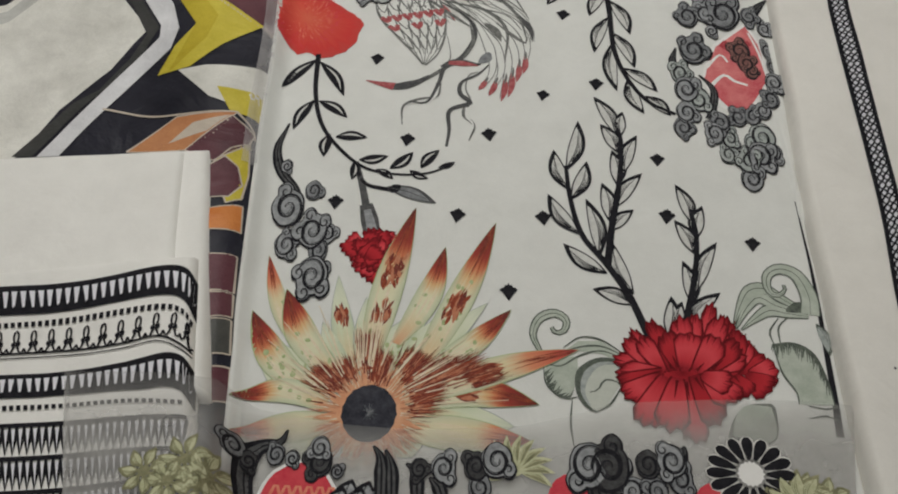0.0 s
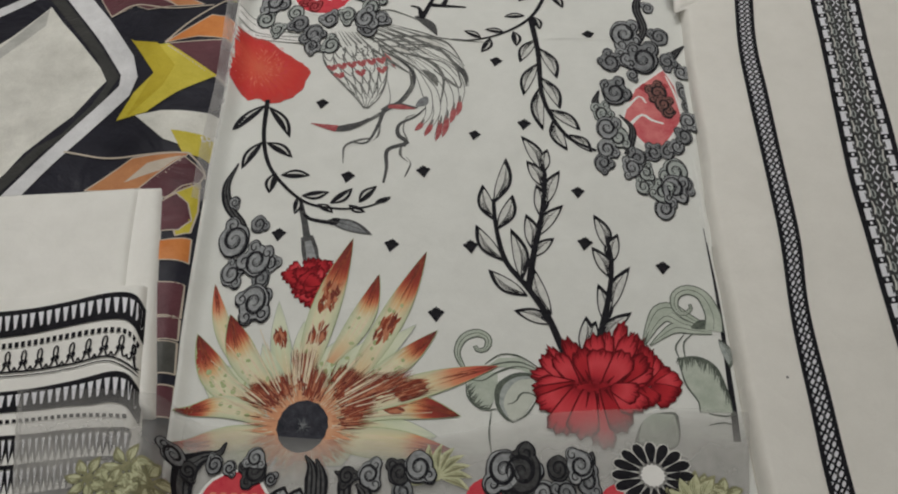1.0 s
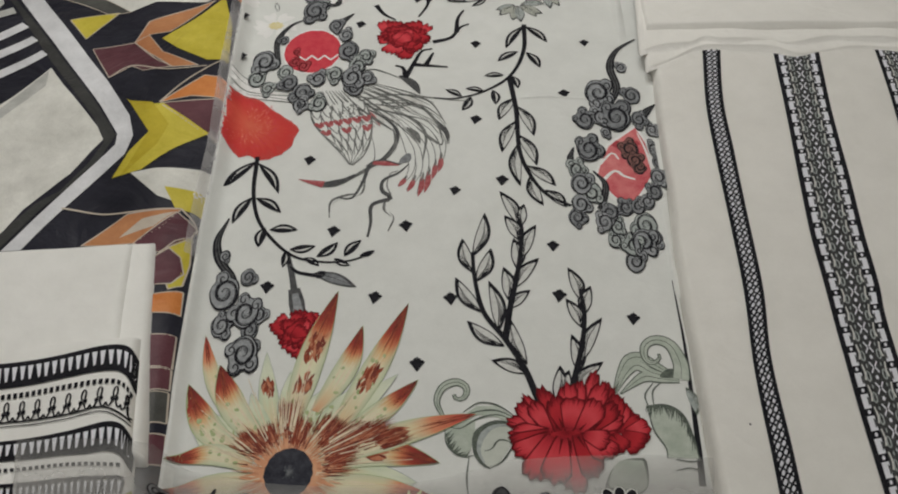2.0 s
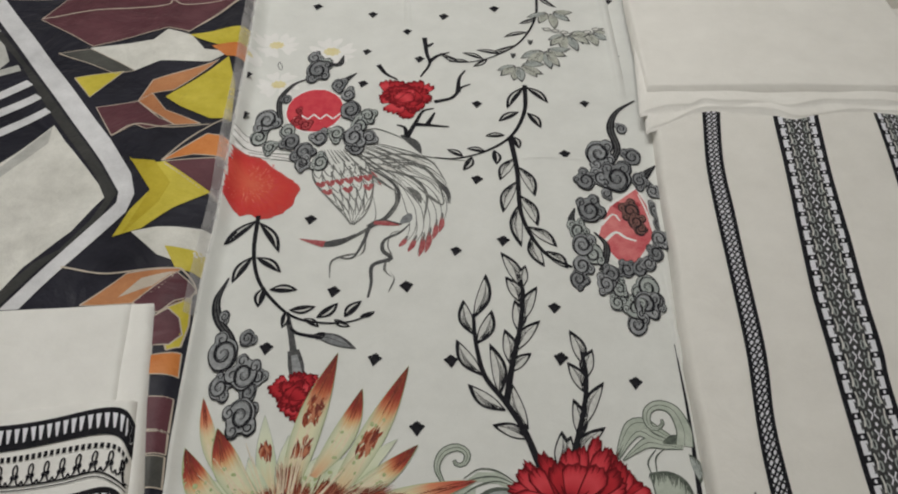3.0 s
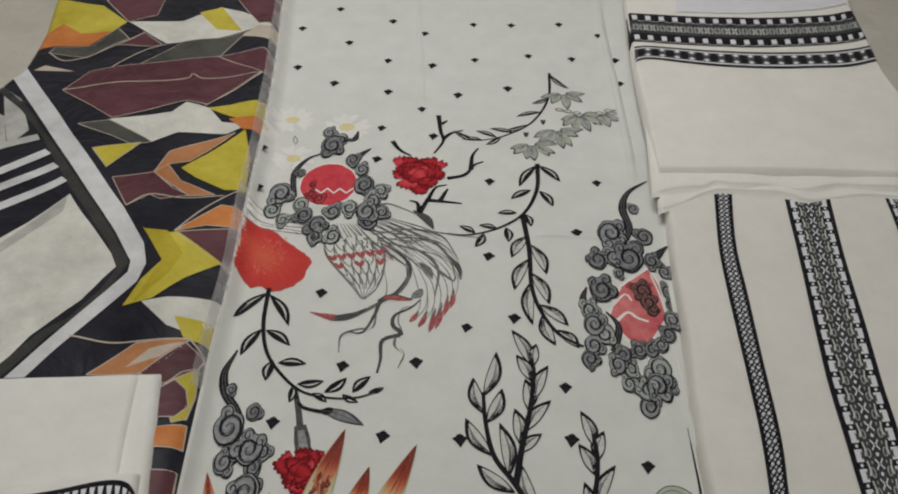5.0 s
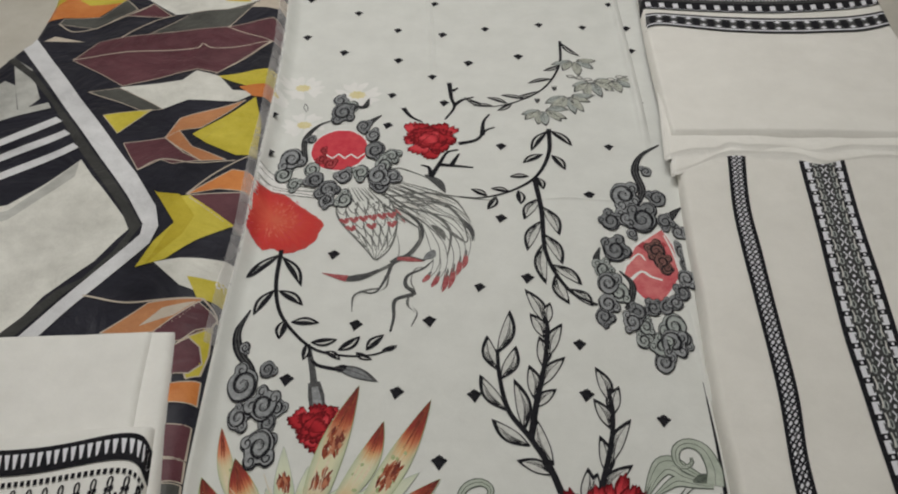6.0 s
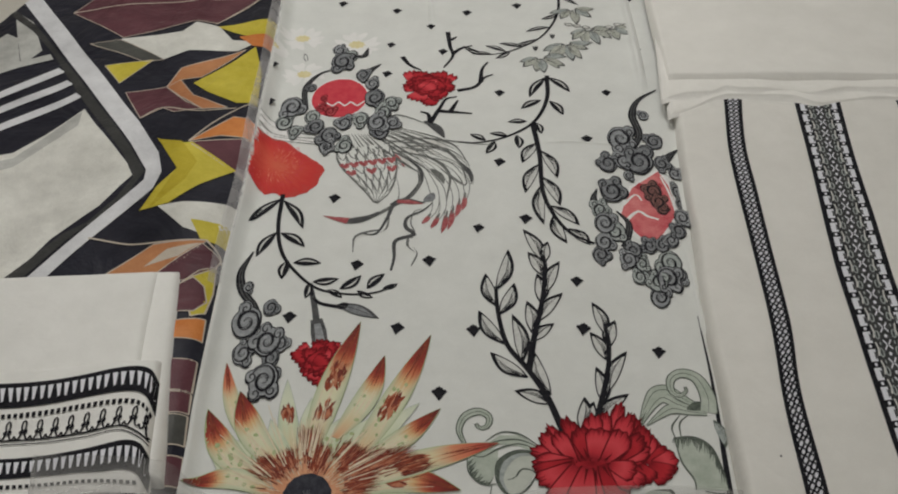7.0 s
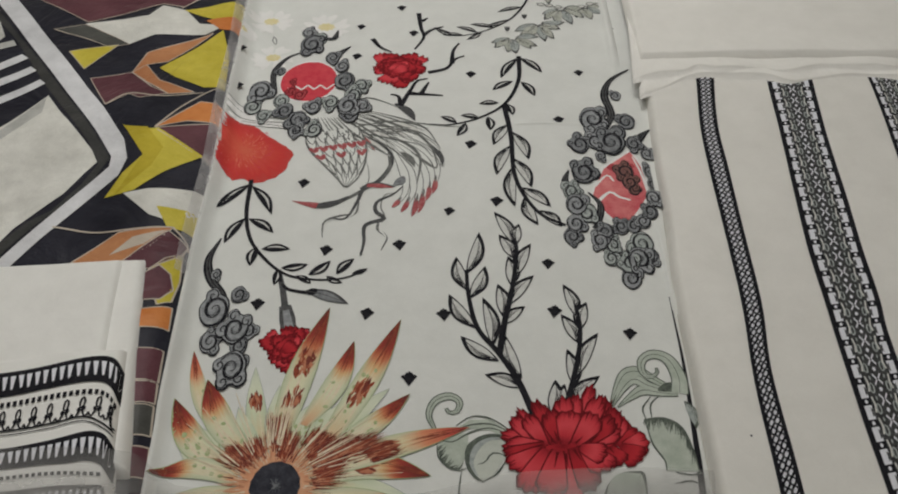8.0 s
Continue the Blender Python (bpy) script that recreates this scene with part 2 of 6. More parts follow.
bsdf_.inputs["Emission Color"].default_value = (1.0, 0.99, 0.955, 1)
bsdf_.inputs["Emission Strength"].default_value = 0.9
LAMP_METAL = cloth_mat("lamp_frame_white", (0.74, 0.74, 0.73), (0.80, 0.80, 0.79), 0.4)


# ---- geometry helpers ----
from mathutils.bvhtree import BVHTree


def link_mesh(name, verts, faces, mats, mat_ids=None, uvs=None, parent=None, label="", smooth=True):
    me = bpy.data.meshes.new(name)
    me.from_pydata(verts, [], faces)
    for m in mats:
        me.materials.append(m)
    if mat_ids:
        me.polygons.foreach_set("material_index", mat_ids)
    if uvs:
        layer = me.uv_layers.new(name="UVMap")
        loop_uv = np.array([uvs[l.vertex_index] for l in me.loops], dtype=np.float32)
        layer.data.foreach_set("uv", loop_uv.ravel())
    if smooth:
        me.polygons.foreach_set("use_smooth", [True] * len(me.polygons))
    me.update()
    ob = new(name, me)
    ob.parent = parent
    if label:
        tagged(ob, label)
    return ob


def thing(name, label, category, group="", kind=""):
    return tagged(new(name), label, category, group, kind)


def part(name, bm, material, parent, label=""):
    me = bpy.data.meshes.new(name)
    bm.to_mesh(me)
    bm.free()
    me.materials.append(material)
    ob = new(name, me)
    ob.parent = parent
    if label:
        tagged(ob, label)
    return ob


def box_bm(x0, x1, y0, y1, z0, z1, bevel=0.0, segments=3):
    bm = bmesh.new()
    bmesh.ops.create_cube(bm, size=1)
    bmesh.ops.transform(bm, matrix=Matrix.LocRotScale(((x0 + x1) / 2, (y0 + y1) / 2, (z0 + z1) / 2), None, (x1 - x0, y1 - y0, z1 - z0)), verts=bm.verts)
    if bevel:
        bmesh.ops.bevel(bm, geom=bm.edges[:], offset=bevel, segments=segments, profile=0.5, affect="EDGES")
    return bm


def spline(pts, n):
    """n + 1 points, evenly spaced along a smooth curve through pts."""
    p = [Vector((*a, 0)) for a in pts]
    if len(p) == 2:
        return [p[0].lerp(p[1], k / n) for k in range(n + 1)]
    ext = [p[0] * 2 - p[1], *p, p[-1] * 2 - p[-2]]
    dense = []
    for k in range(1, len(ext) - 2):
        a, b, c, d = ext[k - 1:k + 3]
        for s in range(14):
            t = s / 14
            dense.append(0.5 * (2 * b + (c - a) * t + (2 * a - 5 * b + 4 * c - d) * t * t + (3 * b - a - 3 * c + d) * t ** 3))
    dense.append(p[-1])
    run = [0.0]
    for a, b in zip(dense, dense[1:]):
        run.append(run[-1] + (b - a).length)
    out, k = [], 0
    for s in range(n + 1):
        want = run[-1] * s / n
        while k < len(run) - 2 and run[k + 1] < want:
            k += 1
        f = (want - run[k]) / max(run[k + 1] - run[k], 1e-9)
        out.append(dense[k].lerp(dense[k + 1], min(max(f, 0), 1)))
    return out


class Cloth:
    """A laid cloth between two side curves: a height field with rolled edges."""

    def __init__(self, name, left, right, top, bottom, mat, parent, rows=90, cols=70, roll=0.006, ripple=0.0012, ripple_scale=7.0, ends=True, lift=None, seed=0, label="", gap=(0.0004, 0.00004), miss=None):
        L, R = spline(left, rows), spline(right, rows)
        verts, faces, uvs = [], [], []
        self.gap, self.bottom = gap, bottom if miss is None else miss
        for i in range(rows + 1):
            width = (R[i] - L[i]).length
            for j in range(cols + 1):
                u = 0.5 - 0.5 * math.cos(math.pi * j / cols)
                u = 0.5 * u + 0.5 * j / cols
                q = L[i].lerp(R[i], u)
                d = min(u, 1 - u) * width
                if ends:
                    d = min(d, min((q - L[0]).length, i / rows * (L[-1] - L[0]).length), (rows - i) / rows * (L[-1] - L[0]).length)
                e = math.sqrt(max(0.0, 1 - (1 - min(d / roll, 1)) ** 2))
                h = top + ripple * noise.noise(Vector((q.x * ripple_scale, q.y * ripple_scale * 0.7, seed * 3.1)))
                h += 0.35 * ripple * noise.noise(Vector((q.x * ripple_scale * 4, q.y * ripple_scale * 2.5, seed * 7.7)))
                if lift:
                    h += lift(q.x, q.y, u, i / rows)
                verts.append((q.x, q.y, bottom + (h - bottom) * e))
                uvs.append((u, i / rows))
        w = cols + 1
        for i in range(rows):
            for j in range(cols):
                faces.append((i * w + j, i * w + j + 1, (i + 1) * w + j + 1, (i + 1) * w + j))
        nrm = (Vector(verts[faces[0][1]]) - Vector(verts[faces[0][0]])).cross(Vector(verts[faces[0][3]]) - Vector(verts[faces[0][0]]))
        if (R[0] - L[0]).cross(L[1] - L[0]).z < 0:
            faces = [f[::-1] for f in faces]
        self.tree = BVHTree.FromPolygons(verts, faces)
        self.top = top
        # underside, so that the cloth has a thickness
        n = len(verts)
        under = [(x, y, min(z, bottom) - 0.0004) for x, y, z in verts]
        rim = [i * w for i in range(rows + 1)] + [rows * w + j for j in range(1, w)] + [i * w + cols for i in range(rows - 1, -1, -1)] + [j for j in range(cols - 1, 0, -1)]
        low = {v: n + k for k, v in enumerate(rim)}
        verts2 = verts + [under[v] for v in rim]
        faces2 = list(faces)
        for a, b in zip(rim, rim[1:] + rim[:1]):
            faces2.append((a, b, low[b], low[a]))
        faces2.append(tuple(low[v] for v in reversed(rim)))
        self.ob = link_mesh(name, verts2, faces2, [mat], None, uvs + [uvs[v] for v in rim], parent, label)
        self.parent = parent

    def z(self, x, y):
        hit = self.tree.ray_cast(Vector((x, y, 1.0)), Vector((0, 0, -1)))
        return hit[0].z if hit[0] else self.bottom


class Print:
    """A printed motif that lies on a cloth: shapes in several inks, one mesh."""

    def __init__(self, cloth, base=0):
        self.cloth, self.v, self.f, self.m, self.uv, self.mats, self.base = cloth, [], [], [], [], [], base
        self.gap = cloth.gap
        self.plane = None

    def flatten(self, c, r, lift, step):
        """Lets a small motif lie in the cloth's tangent plane round c."""
        zx = [self.cloth.z(c[0] + a * r, c[1]) for a in (-1, 1)]
        zy = [self.cloth.z(c[0], c[1] + a * r) for a in (-1, 1)]
        self.plane = (c, (sum(zx) + sum(zy)) / 4, (zx[1] - zx[0]) / (2 * r), (zy[1] - zy[0]) / (2 * r))
        self.gap = (lift, step)

    def height(self, x, y):
        if not self.plane:
            return self.cloth.z(x, y)
        c, z, gx, gy = self.plane
        return z + gx * (x - c[0]) + gy * (y - c[1])

    def slot(self, mat):
        if mat not in self.mats:
            self.mats.append(mat)
        return self.mats.index(mat)

    def add(self, pts, faces, mat, layer, uvs=None):
        k = len(self.v)
        lift = self.gap[0] + self.gap[1] * (layer + self.base)
        for a, p in enumerate(pts):
            self.v.append((p[0], p[1], self.height(p[0], p[1]) + lift))
            self.uv.append(uvs[a] if uvs else (0.5, 0.5))
        s = self.slot(mat)
        for f in faces:
            a, b, c = (Vector((*pts[i][:2], 0)) for i in f[:3])
            if (b - a).cross(c - a).z < 0:
                f = f[::-1]
            self.f.append(tuple(i + k for i in f))
            self.m.append(s)

    def poly(self, pts, mat, layer=0, step=0.009):
        """A filled outline, cut fine enough to follow the cloth."""
        bm = bmesh.new()
        bm.faces.new([bm.verts.new((p[0], p[1], 0)) for p in pts])
        bmesh.ops.triangulate(bm, faces=bm.faces[:])
        for _ in range(7):
            long = [e for e in bm.edges if e.calc_length() > step]
            if not long:
                break
            bmesh.ops.subdivide_edges(bm, edges=long, cuts=1)
            bmesh.ops.triangulate(bm, faces=bm.faces[:])
        bm.verts.index_update()
        self.add([v.co[:] for v in bm.verts], [tuple(v.index for v in f.verts) for f in bm.faces], mat, layer)
        bm.free()

    def strip(self, a, b, mat, layer=0, cuts=2):
        """A band between two equally long rows of points."""
        pts, uvs, faces, w = [], [], [], cuts + 1
        n = len(a)
        for i in range(n):
            for j in range(w):
                pts.append(tuple(a[i].lerp(b[i], j / cuts)))
                uvs.append((i / (n - 1), j / cuts))
        for i in range(n - 1):
            for j in range(cuts):
                faces.append((i * w + j, i * w + j + 1, (i + 1) * w + j + 1, (i + 1) * w + j))
        self.add(pts, faces, mat, layer, uvs)

    def stroke(self, pts, w0, w1, mat, layer=0, n=0, mid=None):
        """A brush line of half-widths w0 to w1, or by way of mid."""
        total = sum((Vector(a) - Vector(b)).length for a, b in zip(pts, pts[1:]))
        n = n or max(4, min(110, int(total / 0.005)))
        c = spline(pts, n)
        left, right = [], []
        for i, p in enumerate(c):
            d = (c[min(i + 1, n)] - c[max(i - 1, 0)]).normalized()
            s = i / n
            w = w0 + (w1 - w0) * s if mid is None else (w0 + (mid - w0) * 2 * s if s < 0.5 else mid + (w1 - mid) * (2 * s - 1))
            nrm = Vector((-d.y, d.x, 0)) * w
            left.append(p + nrm)
            right.append(p - nrm)
        self.strip(left, right, mat, layer, max(2, int(max(w0, w1, mid or 0) / 0.002)))

    def petal(self, base, tip, width, mat, layer=0, bend=0.0, root=0.25, fat=0.45, n=12, jag=0.0, blunt=0.0, seed=0):
        """A leaf or petal from base to tip; fat is where it is widest, jag the teeth of its end."""
        b, t = Vector((*base, 0)), Vector((*tip, 0))
        d = t - b
        nrm = Vector((-d.y, d.x, 0)).normalized()
        rnd = random.Random(seed)
        left, right = [], []
        for i in range(n + 1):
            s = i / n
            if s < fat:
                w = root + (1 - root) * math.sin(s / fat * math.pi / 2)
            else:
                w = max(blunt, math.cos((s - fat) / (1 - fat) * math.pi / 2) ** (0.9 if not blunt else 0.45))
            p = b + d * s + nrm * bend * d.length * math.sin(math.pi * s)
            k = 1 + (rnd.uniform(-jag, jag) if i > n * 0.5 else 0)
            left.append(p + nrm * w * width / 2 * k)
            k = 1 + (rnd.uniform(-jag, jag) if i > n * 0.5 else 0)
            right.append(p - nrm * w * width / 2 * k)
        self.strip(left, right, mat, layer, 4)

    def leaf(self, base, tip, width, edge, fill, layer=0, bend=0.06, vein=True, line=0.0022, hatch=0):
        """A drawn leaf: dark outline, washed inside, one midrib and hatching on its shaded half."""
        self.petal(base, tip, width, edge, layer, bend, 0.12)
        b, t = Vector((*base, 0)), Vector((*tip, 0))
        d = t - b
        a = line / d.length
        nrm = Vector((-d.y, d.x, 0))
        if hatch < 0:
            o = nrm.normalized() * width * (0.16 if bend > 0 else -0.16)
            self.petal(tuple((b + d * 0.16 + o)[:2]), tuple((t - d * 0.16 + o * 0.3)[:2]), width * 0.20, fill, layer + 1, bend * 1.5, 0.06)
            return
        self.petal(tuple((b + d * (0.05 + a))[:2]), tuple((t - d * (0.10 + a))[:2]), max(width - 2 * line, 0.001), fill, layer + 1, bend, 0.06)
        if vein:
            q = nrm * bend
            self.stroke([tuple((b + d * 0.05)[:2]), tuple((b + d * 0.45 + q)[:2]), tuple((b + d * 0.8 + q * 0.6)[:2])], line * 0.32, line * 0.12, edge, layer + 2)
        side = nrm.normalized() * (width / 2) * (1 if bend > 0 else -1)
        for k in range(hatch):
            f = (k + 1) / (hatch + 1)
            s0, s1 = 0.14 + 0.10 * f, 0.52 + 0.26 * (1 - f) + 0.1 * math.sin(9 * f + 40 * d.x)
            p = [b + d * s + nrm * bend * math.sin(math.pi * s) + side * f * 0.75 * math.sin(math.pi * min(s * 1.1, 1)) for s in (s0, (s0 + s1) / 2, s1)]
            self.stroke([tuple(v[:2]) for v in p], line * 0.34, line * 0.08, edge, layer + 2, 6)

    def fan(self, base, tip, width, mat, layer=0, teeth=7, depth=0.09, seed=0, narrow=0.22, grow=0.0):
        """A wedge-shaped petal that widens to a toothed, rounded end."""
        b, t = Vector((*base, 0)), Vector((*tip, 0))
        d = t - b
        nrm = Vector((-d.y, d.x, 0)).normalized()
        rnd = random.Random(seed)
        cols = teeth * 2
        tooth = [(depth * rnd.uniform(0.4, 1.2) if j % 2 else -depth * rnd.uniform(0.2, 0.8)) for j in range(cols + 1)]
        skew = rnd.uniform(-0.12, 0.12)
        pts, uvs, faces, rows = [], [], [], 8
        for i in range(rows + 1):
            s = i / rows
            for j in range(cols + 1):
                v = 2 * j / cols - 1
                reach = 1 - 0.20 * v * v + skew * v + tooth[j] * s ** 3 + grow / d.length
                w = (narrow + (1 - narrow) * s ** 0.8) * width / 2 + grow
                q = b + d * s * reach + nrm * v * w
                pts.append(tuple(q))
                uvs.append((s, j / cols))
        w = cols + 1
        for i in range(rows):
            for j in range(cols):
                faces.append((i * w + j, i * w + j + 1, (i + 1) * w + j + 1, (i + 1) * w + j))
        self.add(pts, faces, mat, layer, uvs)

    def ring(self, c, rx, ry, mat, layer=0, bumps=0, depth=0.0, n=36, turn=0.0, seed=0):
        """A filled round shape with a lobed or rough rim."""
        rnd = random.Random(seed)
        pts, uvs, faces = [(c[0], c[1])], [(0, 0.5)], []
        for rr in (0.5, 1.0):
            for k in range(n):
                a = 2 * math.pi * k / n
                r = 1 - depth * abs(math.sin(bumps * a / 2 + turn)) ** 1.5 + rnd.uniform(-0.015, 0.015)
                r = rr * (r if rr == 1 else 1)
                pts.append((c[0] + rx * r * math.cos(a), c[1] + ry * r * math.sin(a)))
                uvs.append((rr, 6 * k / n))
        for k in range(n):
            q = (k + 1) % n
            faces.append((0, 1 + k, 1 + q))
            faces.append((1 + k, 1 + n + k, 1 + n + q, 1 + q))
        self.add(pts, faces, mat, layer, uvs)

    def cloud(self, c, r, fill, line, layer=0, turn=0.0, flip=1, lobes=5, squash=0.9, w=None):
        """A rolled cloud: lobes that run into one another, wound into a tapering spiral with finer lines beside it."""
        w = w or max(0.0007, r * 0.060)
        rnd = random.Random(int(c[0] * 9000) + int(c[1] * 7000))
        blobs = [(0.0, 0.0, 0.80)]
        for k in range(lobes):
            a = turn + flip * (0.4 + 1.25 * math.pi * k / max(lobes, 1))
            blobs.append((0.72 * math.cos(a), 0.72 * math.sin(a), 0.42 - 0.05 * k + rnd.uniform(-0.03, 0.05)))
        spots = [((c[0] + x * r, c[1] + y * r * squash), q * r) for x, y, q in blobs]
        for k, (p, q) in enumerate(spots):
            self.ring(p, q + w * 0.9, (q + w * 0.9) * squash, line, layer + 0.2 * k, 5, 0.05, 34, turn + k)
        for k, (p, q) in enumerate(spots):
            o = (p[0] - 0.02 * r, p[1] + 0.04 * r)
            self.ring(o, q - w * 0.5, (q - w * 0.5) * squash, fill, layer + 2 + 0.2 * k, 5, 0.05, 34, turn + k)
        p, q = spots[0]
        a0 = turn + math.pi + rnd.uniform(-0.4, 0.4)
        self.coil(p, q * 0.98, 1.75, a0, w * 1.15, w * 0.45, line, layer + 4, flip, squash)
        self.coil(p, q * 0.88, 1.3, a0 + 0.4 * flip, w * 0.45, w * 0.2, line, layer + 4.3, flip, squash)
        self.coil(p, q * 0.93, 0.6, a0 + 3.4 * flip, w * 0.40, w * 0.2, line, layer + 4.5, flip, squash)
        self.coil(p, q * 0.72, 1.2, a0 + flip * 2.6, w * 0.5, w * 0.2, line, layer + 4.6, flip, squash)
        for k, (p, q) in enumerate(spots[1:]):
            if q > 0.003:
                b0 = turn + 1.7 * k + rnd.uniform(0, 2)
                self.coil(p, q * 0.92, 1.25, b0, w * 0.8, w * 0.35, line, layer + 4, -flip, squash)
                self.coil(p, q * 0.66, 0.7, b0 + 2.2, w * 0.4, w * 0.2, line, layer + 4.3, -flip, squash)

    def coil(self, c, r, turns, start, w0, w1, mat, layer, flip, squash):
        n = max(6, int(turns * 10))
        pts = []
        for k in range(n + 1):
            f = k / n
            a = start + flip * turns * 2 * math.pi * f
            rr = r * (1 - 0.82 * f ** 0.9)
            pts.append((c[0] + rr * math.cos(a), c[1] + rr * squash * math.sin(a)))
        self.stroke(pts, w0 * 0.4, w1, mat, layer, n=n * 2, mid=w0)

    def done(self, name, parent=None, label=""):
        return link_mesh(name, self.v, self.f, self.mats, self.m, self.uv, parent or self.cloth.parent, label)


class Band:
    """Maps a run s in 0..1 and a height v in 0..1 to a place between two edge lines."""

    def __init__(self, cloth, upper, lower, n=160, base=4):
        self.a, self.b, self.n = spline(upper, n), spline(lower, n), n
        self.p = Print(cloth, base)

    def at(self, s, v):
        k = min(max(s, 0), 1) * self.n
        i = min(int(k), self.n - 1)
        f = k - i
        q = self.a[i].lerp(self.a[i + 1], f).lerp(self.b[i].lerp(self.b[i + 1], f), v)
        return (q.x, q.y)

    def fill(self, v0, v1, mat, layer=0, cuts=10):
        a = [x.lerp(y, v0) for x, y in zip(self.a, self.b)]
        b = [x.lerp(y, v1) for x, y in zip(self.a, self.b)]
        self.p.strip(a, b, mat, layer, cuts)

    def quad(self, corners, mat, layer=1):
        self.p.add([self.at(*c) for c in corners], [tuple(range(len(corners)))], mat, layer)

    def line(self, run, w, mat, layer=1, n=6):
        self.p.stroke([self.at(*c) for c in run], w, w, mat, layer, n)

    def oval(self, s, v, ds, dv, mat, layer=1, n=10):
        self.quad([(s + ds * math.cos(2 * math.pi * k / n), v + dv * math.sin(2 * math.pi * k / n)) for k in range(n)], mat, layer)

    def loop(self, s, v, ds, dv, w, mat, layer=2, n=9):
        self.line([(s + ds * math.cos(2 * math.pi * k / n), v + dv * math.sin(2 * math.pi * k / n)) for k in range(n + 1)], w, mat, layer, 12)

    def done(self, name, label=""):
        return self.p.done(name, None, label)


# ---- room and bed ----
def build_room():
    x0, x1, y0, y1, zf, zc = -2.2, 2.3, -1.6, 3.0, -0.55, ROOM_TOP
    t = 0.1
    # Floor, walls and ceiling are unseen, added to close the room.
    spec = (("floor", x0, x1, y0, y1, zf - t, zf, FLOOR_TILE), ("ceiling", x0, x1, y0, y1, zc, zc + t, WALL_PAINT),
            ("wall_west", x0 - t, x0, y0, y1, zf, zc, WALL_PAINT), ("wall_east", x1, x1 + t, y0, y1, zf, zc, WALL_PAINT),
            ("wall_south", x0 - t, x1 + t, y0 - t, y0, zf, zc, WALL_PAINT), ("wall_north", x0 - t, x1 + t, y1, y1 + t, zf, zc, WALL_PAINT))
    for name, a, b, c, d, e, f, mat in spec:
        tagged(part(name, box_bm(a, b, c, d, e, f), mat, None), "plain painted " + name.split("_")[0] + " closing the room", name.split("_")[0], kind="structure")
    # Unseen housings of the two lamps; the nearer one belongs to the added fill.
    for lx, ly, size in ((-0.15, 1.45, 1.1), (-0.15, -0.55, 0.9)):
        fix = thing("unseen_ceiling_light", "unseen white square ceiling panel added to light the room", "lamp", "ceiling lights")
        h = size / 2 + 0.03
        part("frame", box_bm(lx - h, lx + h, ly - h, ly + h, ROOM_TOP - 0.045, ROOM_TOP - 0.001, 0.008), LAMP_METAL, fix)
        part("diffuser", box_bm(lx - size / 2, lx + size / 2, ly - size / 2, ly + size / 2, ROOM_TOP - 0.052, ROOM_TOP - 0.0455), DIFFUSER, fix, "glowing white diffuser")


build_room()

bed = thing("bed", "wide bed with a beige cotton sheet under the cloth pieces", "bed")
part("base", box_bm(-1.45, 1.55, -0.10, 2.55, -0.55, -0.25, 0.02), WOOD, bed, "dark wooden bed base")
part("mattress", box_bm(-1.45, 1.55, -0.10, 2.55, -0.25, -0.012, 0.05, 4), SHEET, bed)
bed_sheet = Cloth("bed_sheet", [(-1.44, -0.08), (-1.44, 2.54)], [(1.54, -0.08), (1.54, 2.54)], -0.006, -0.012, SHEET, bed, 110, 110, 0.03, 0.002, 5.0, seed=4)

# ---- the white printed shirt panel ----
shirt = thing("shirt_panel", "white cotton shirt panel printed with red flowers and black vines", "shirt fabric")


def shirt_lift(x, y, u, v):
    lap = 0.026 * math.exp(-(u * 0.6 / 0.0135) ** 2) * (0.42 + 0.58 * min(1, v * 2.4))
    edge = lap + 0.0022 * math.exp(-((x - 0.335 - 0.05 * (y - 0.6)) / 0.03) ** 2)
    return edge + 0.0009 * math.sin(9 * y + 4 * x)


shirt_left = [*[(-0.178, 0.201), (-0.183, 0.268), (-0.191, 0.347), (-0.196, 0.406), (-0.203, 0.469)], *[(-0.214, 0.631), (-0.218, 0.686), (-0.223, 0.812), (-0.235, 0.973), (-0.249, 1.169), (-0.260, 1.293), (-0.276, 1.434), (-0.293, 1.570), (-0.323, 1.808)]]
shirt_cloth = Cloth("fabric", shirt_left,
                    [*[(0.378, 0.227), (0.375, 0.302), (0.374, 0.380), (0.374, 0.504), (0.373, 0.590)], *[(0.379, 0.760), (0.382, 0.835), (0.386, 0.930), (0.392, 1.036), (0.395, 1.255), (0.402, 1.446), (0.415, 1.676), (0.435, 1.927)]],
                    0.0, -0.0075, SHIRT_WHITE, shirt, 190, 130, 0.004, 0.0012, 7.0, False, shirt_lift, 1, miss=0.0)


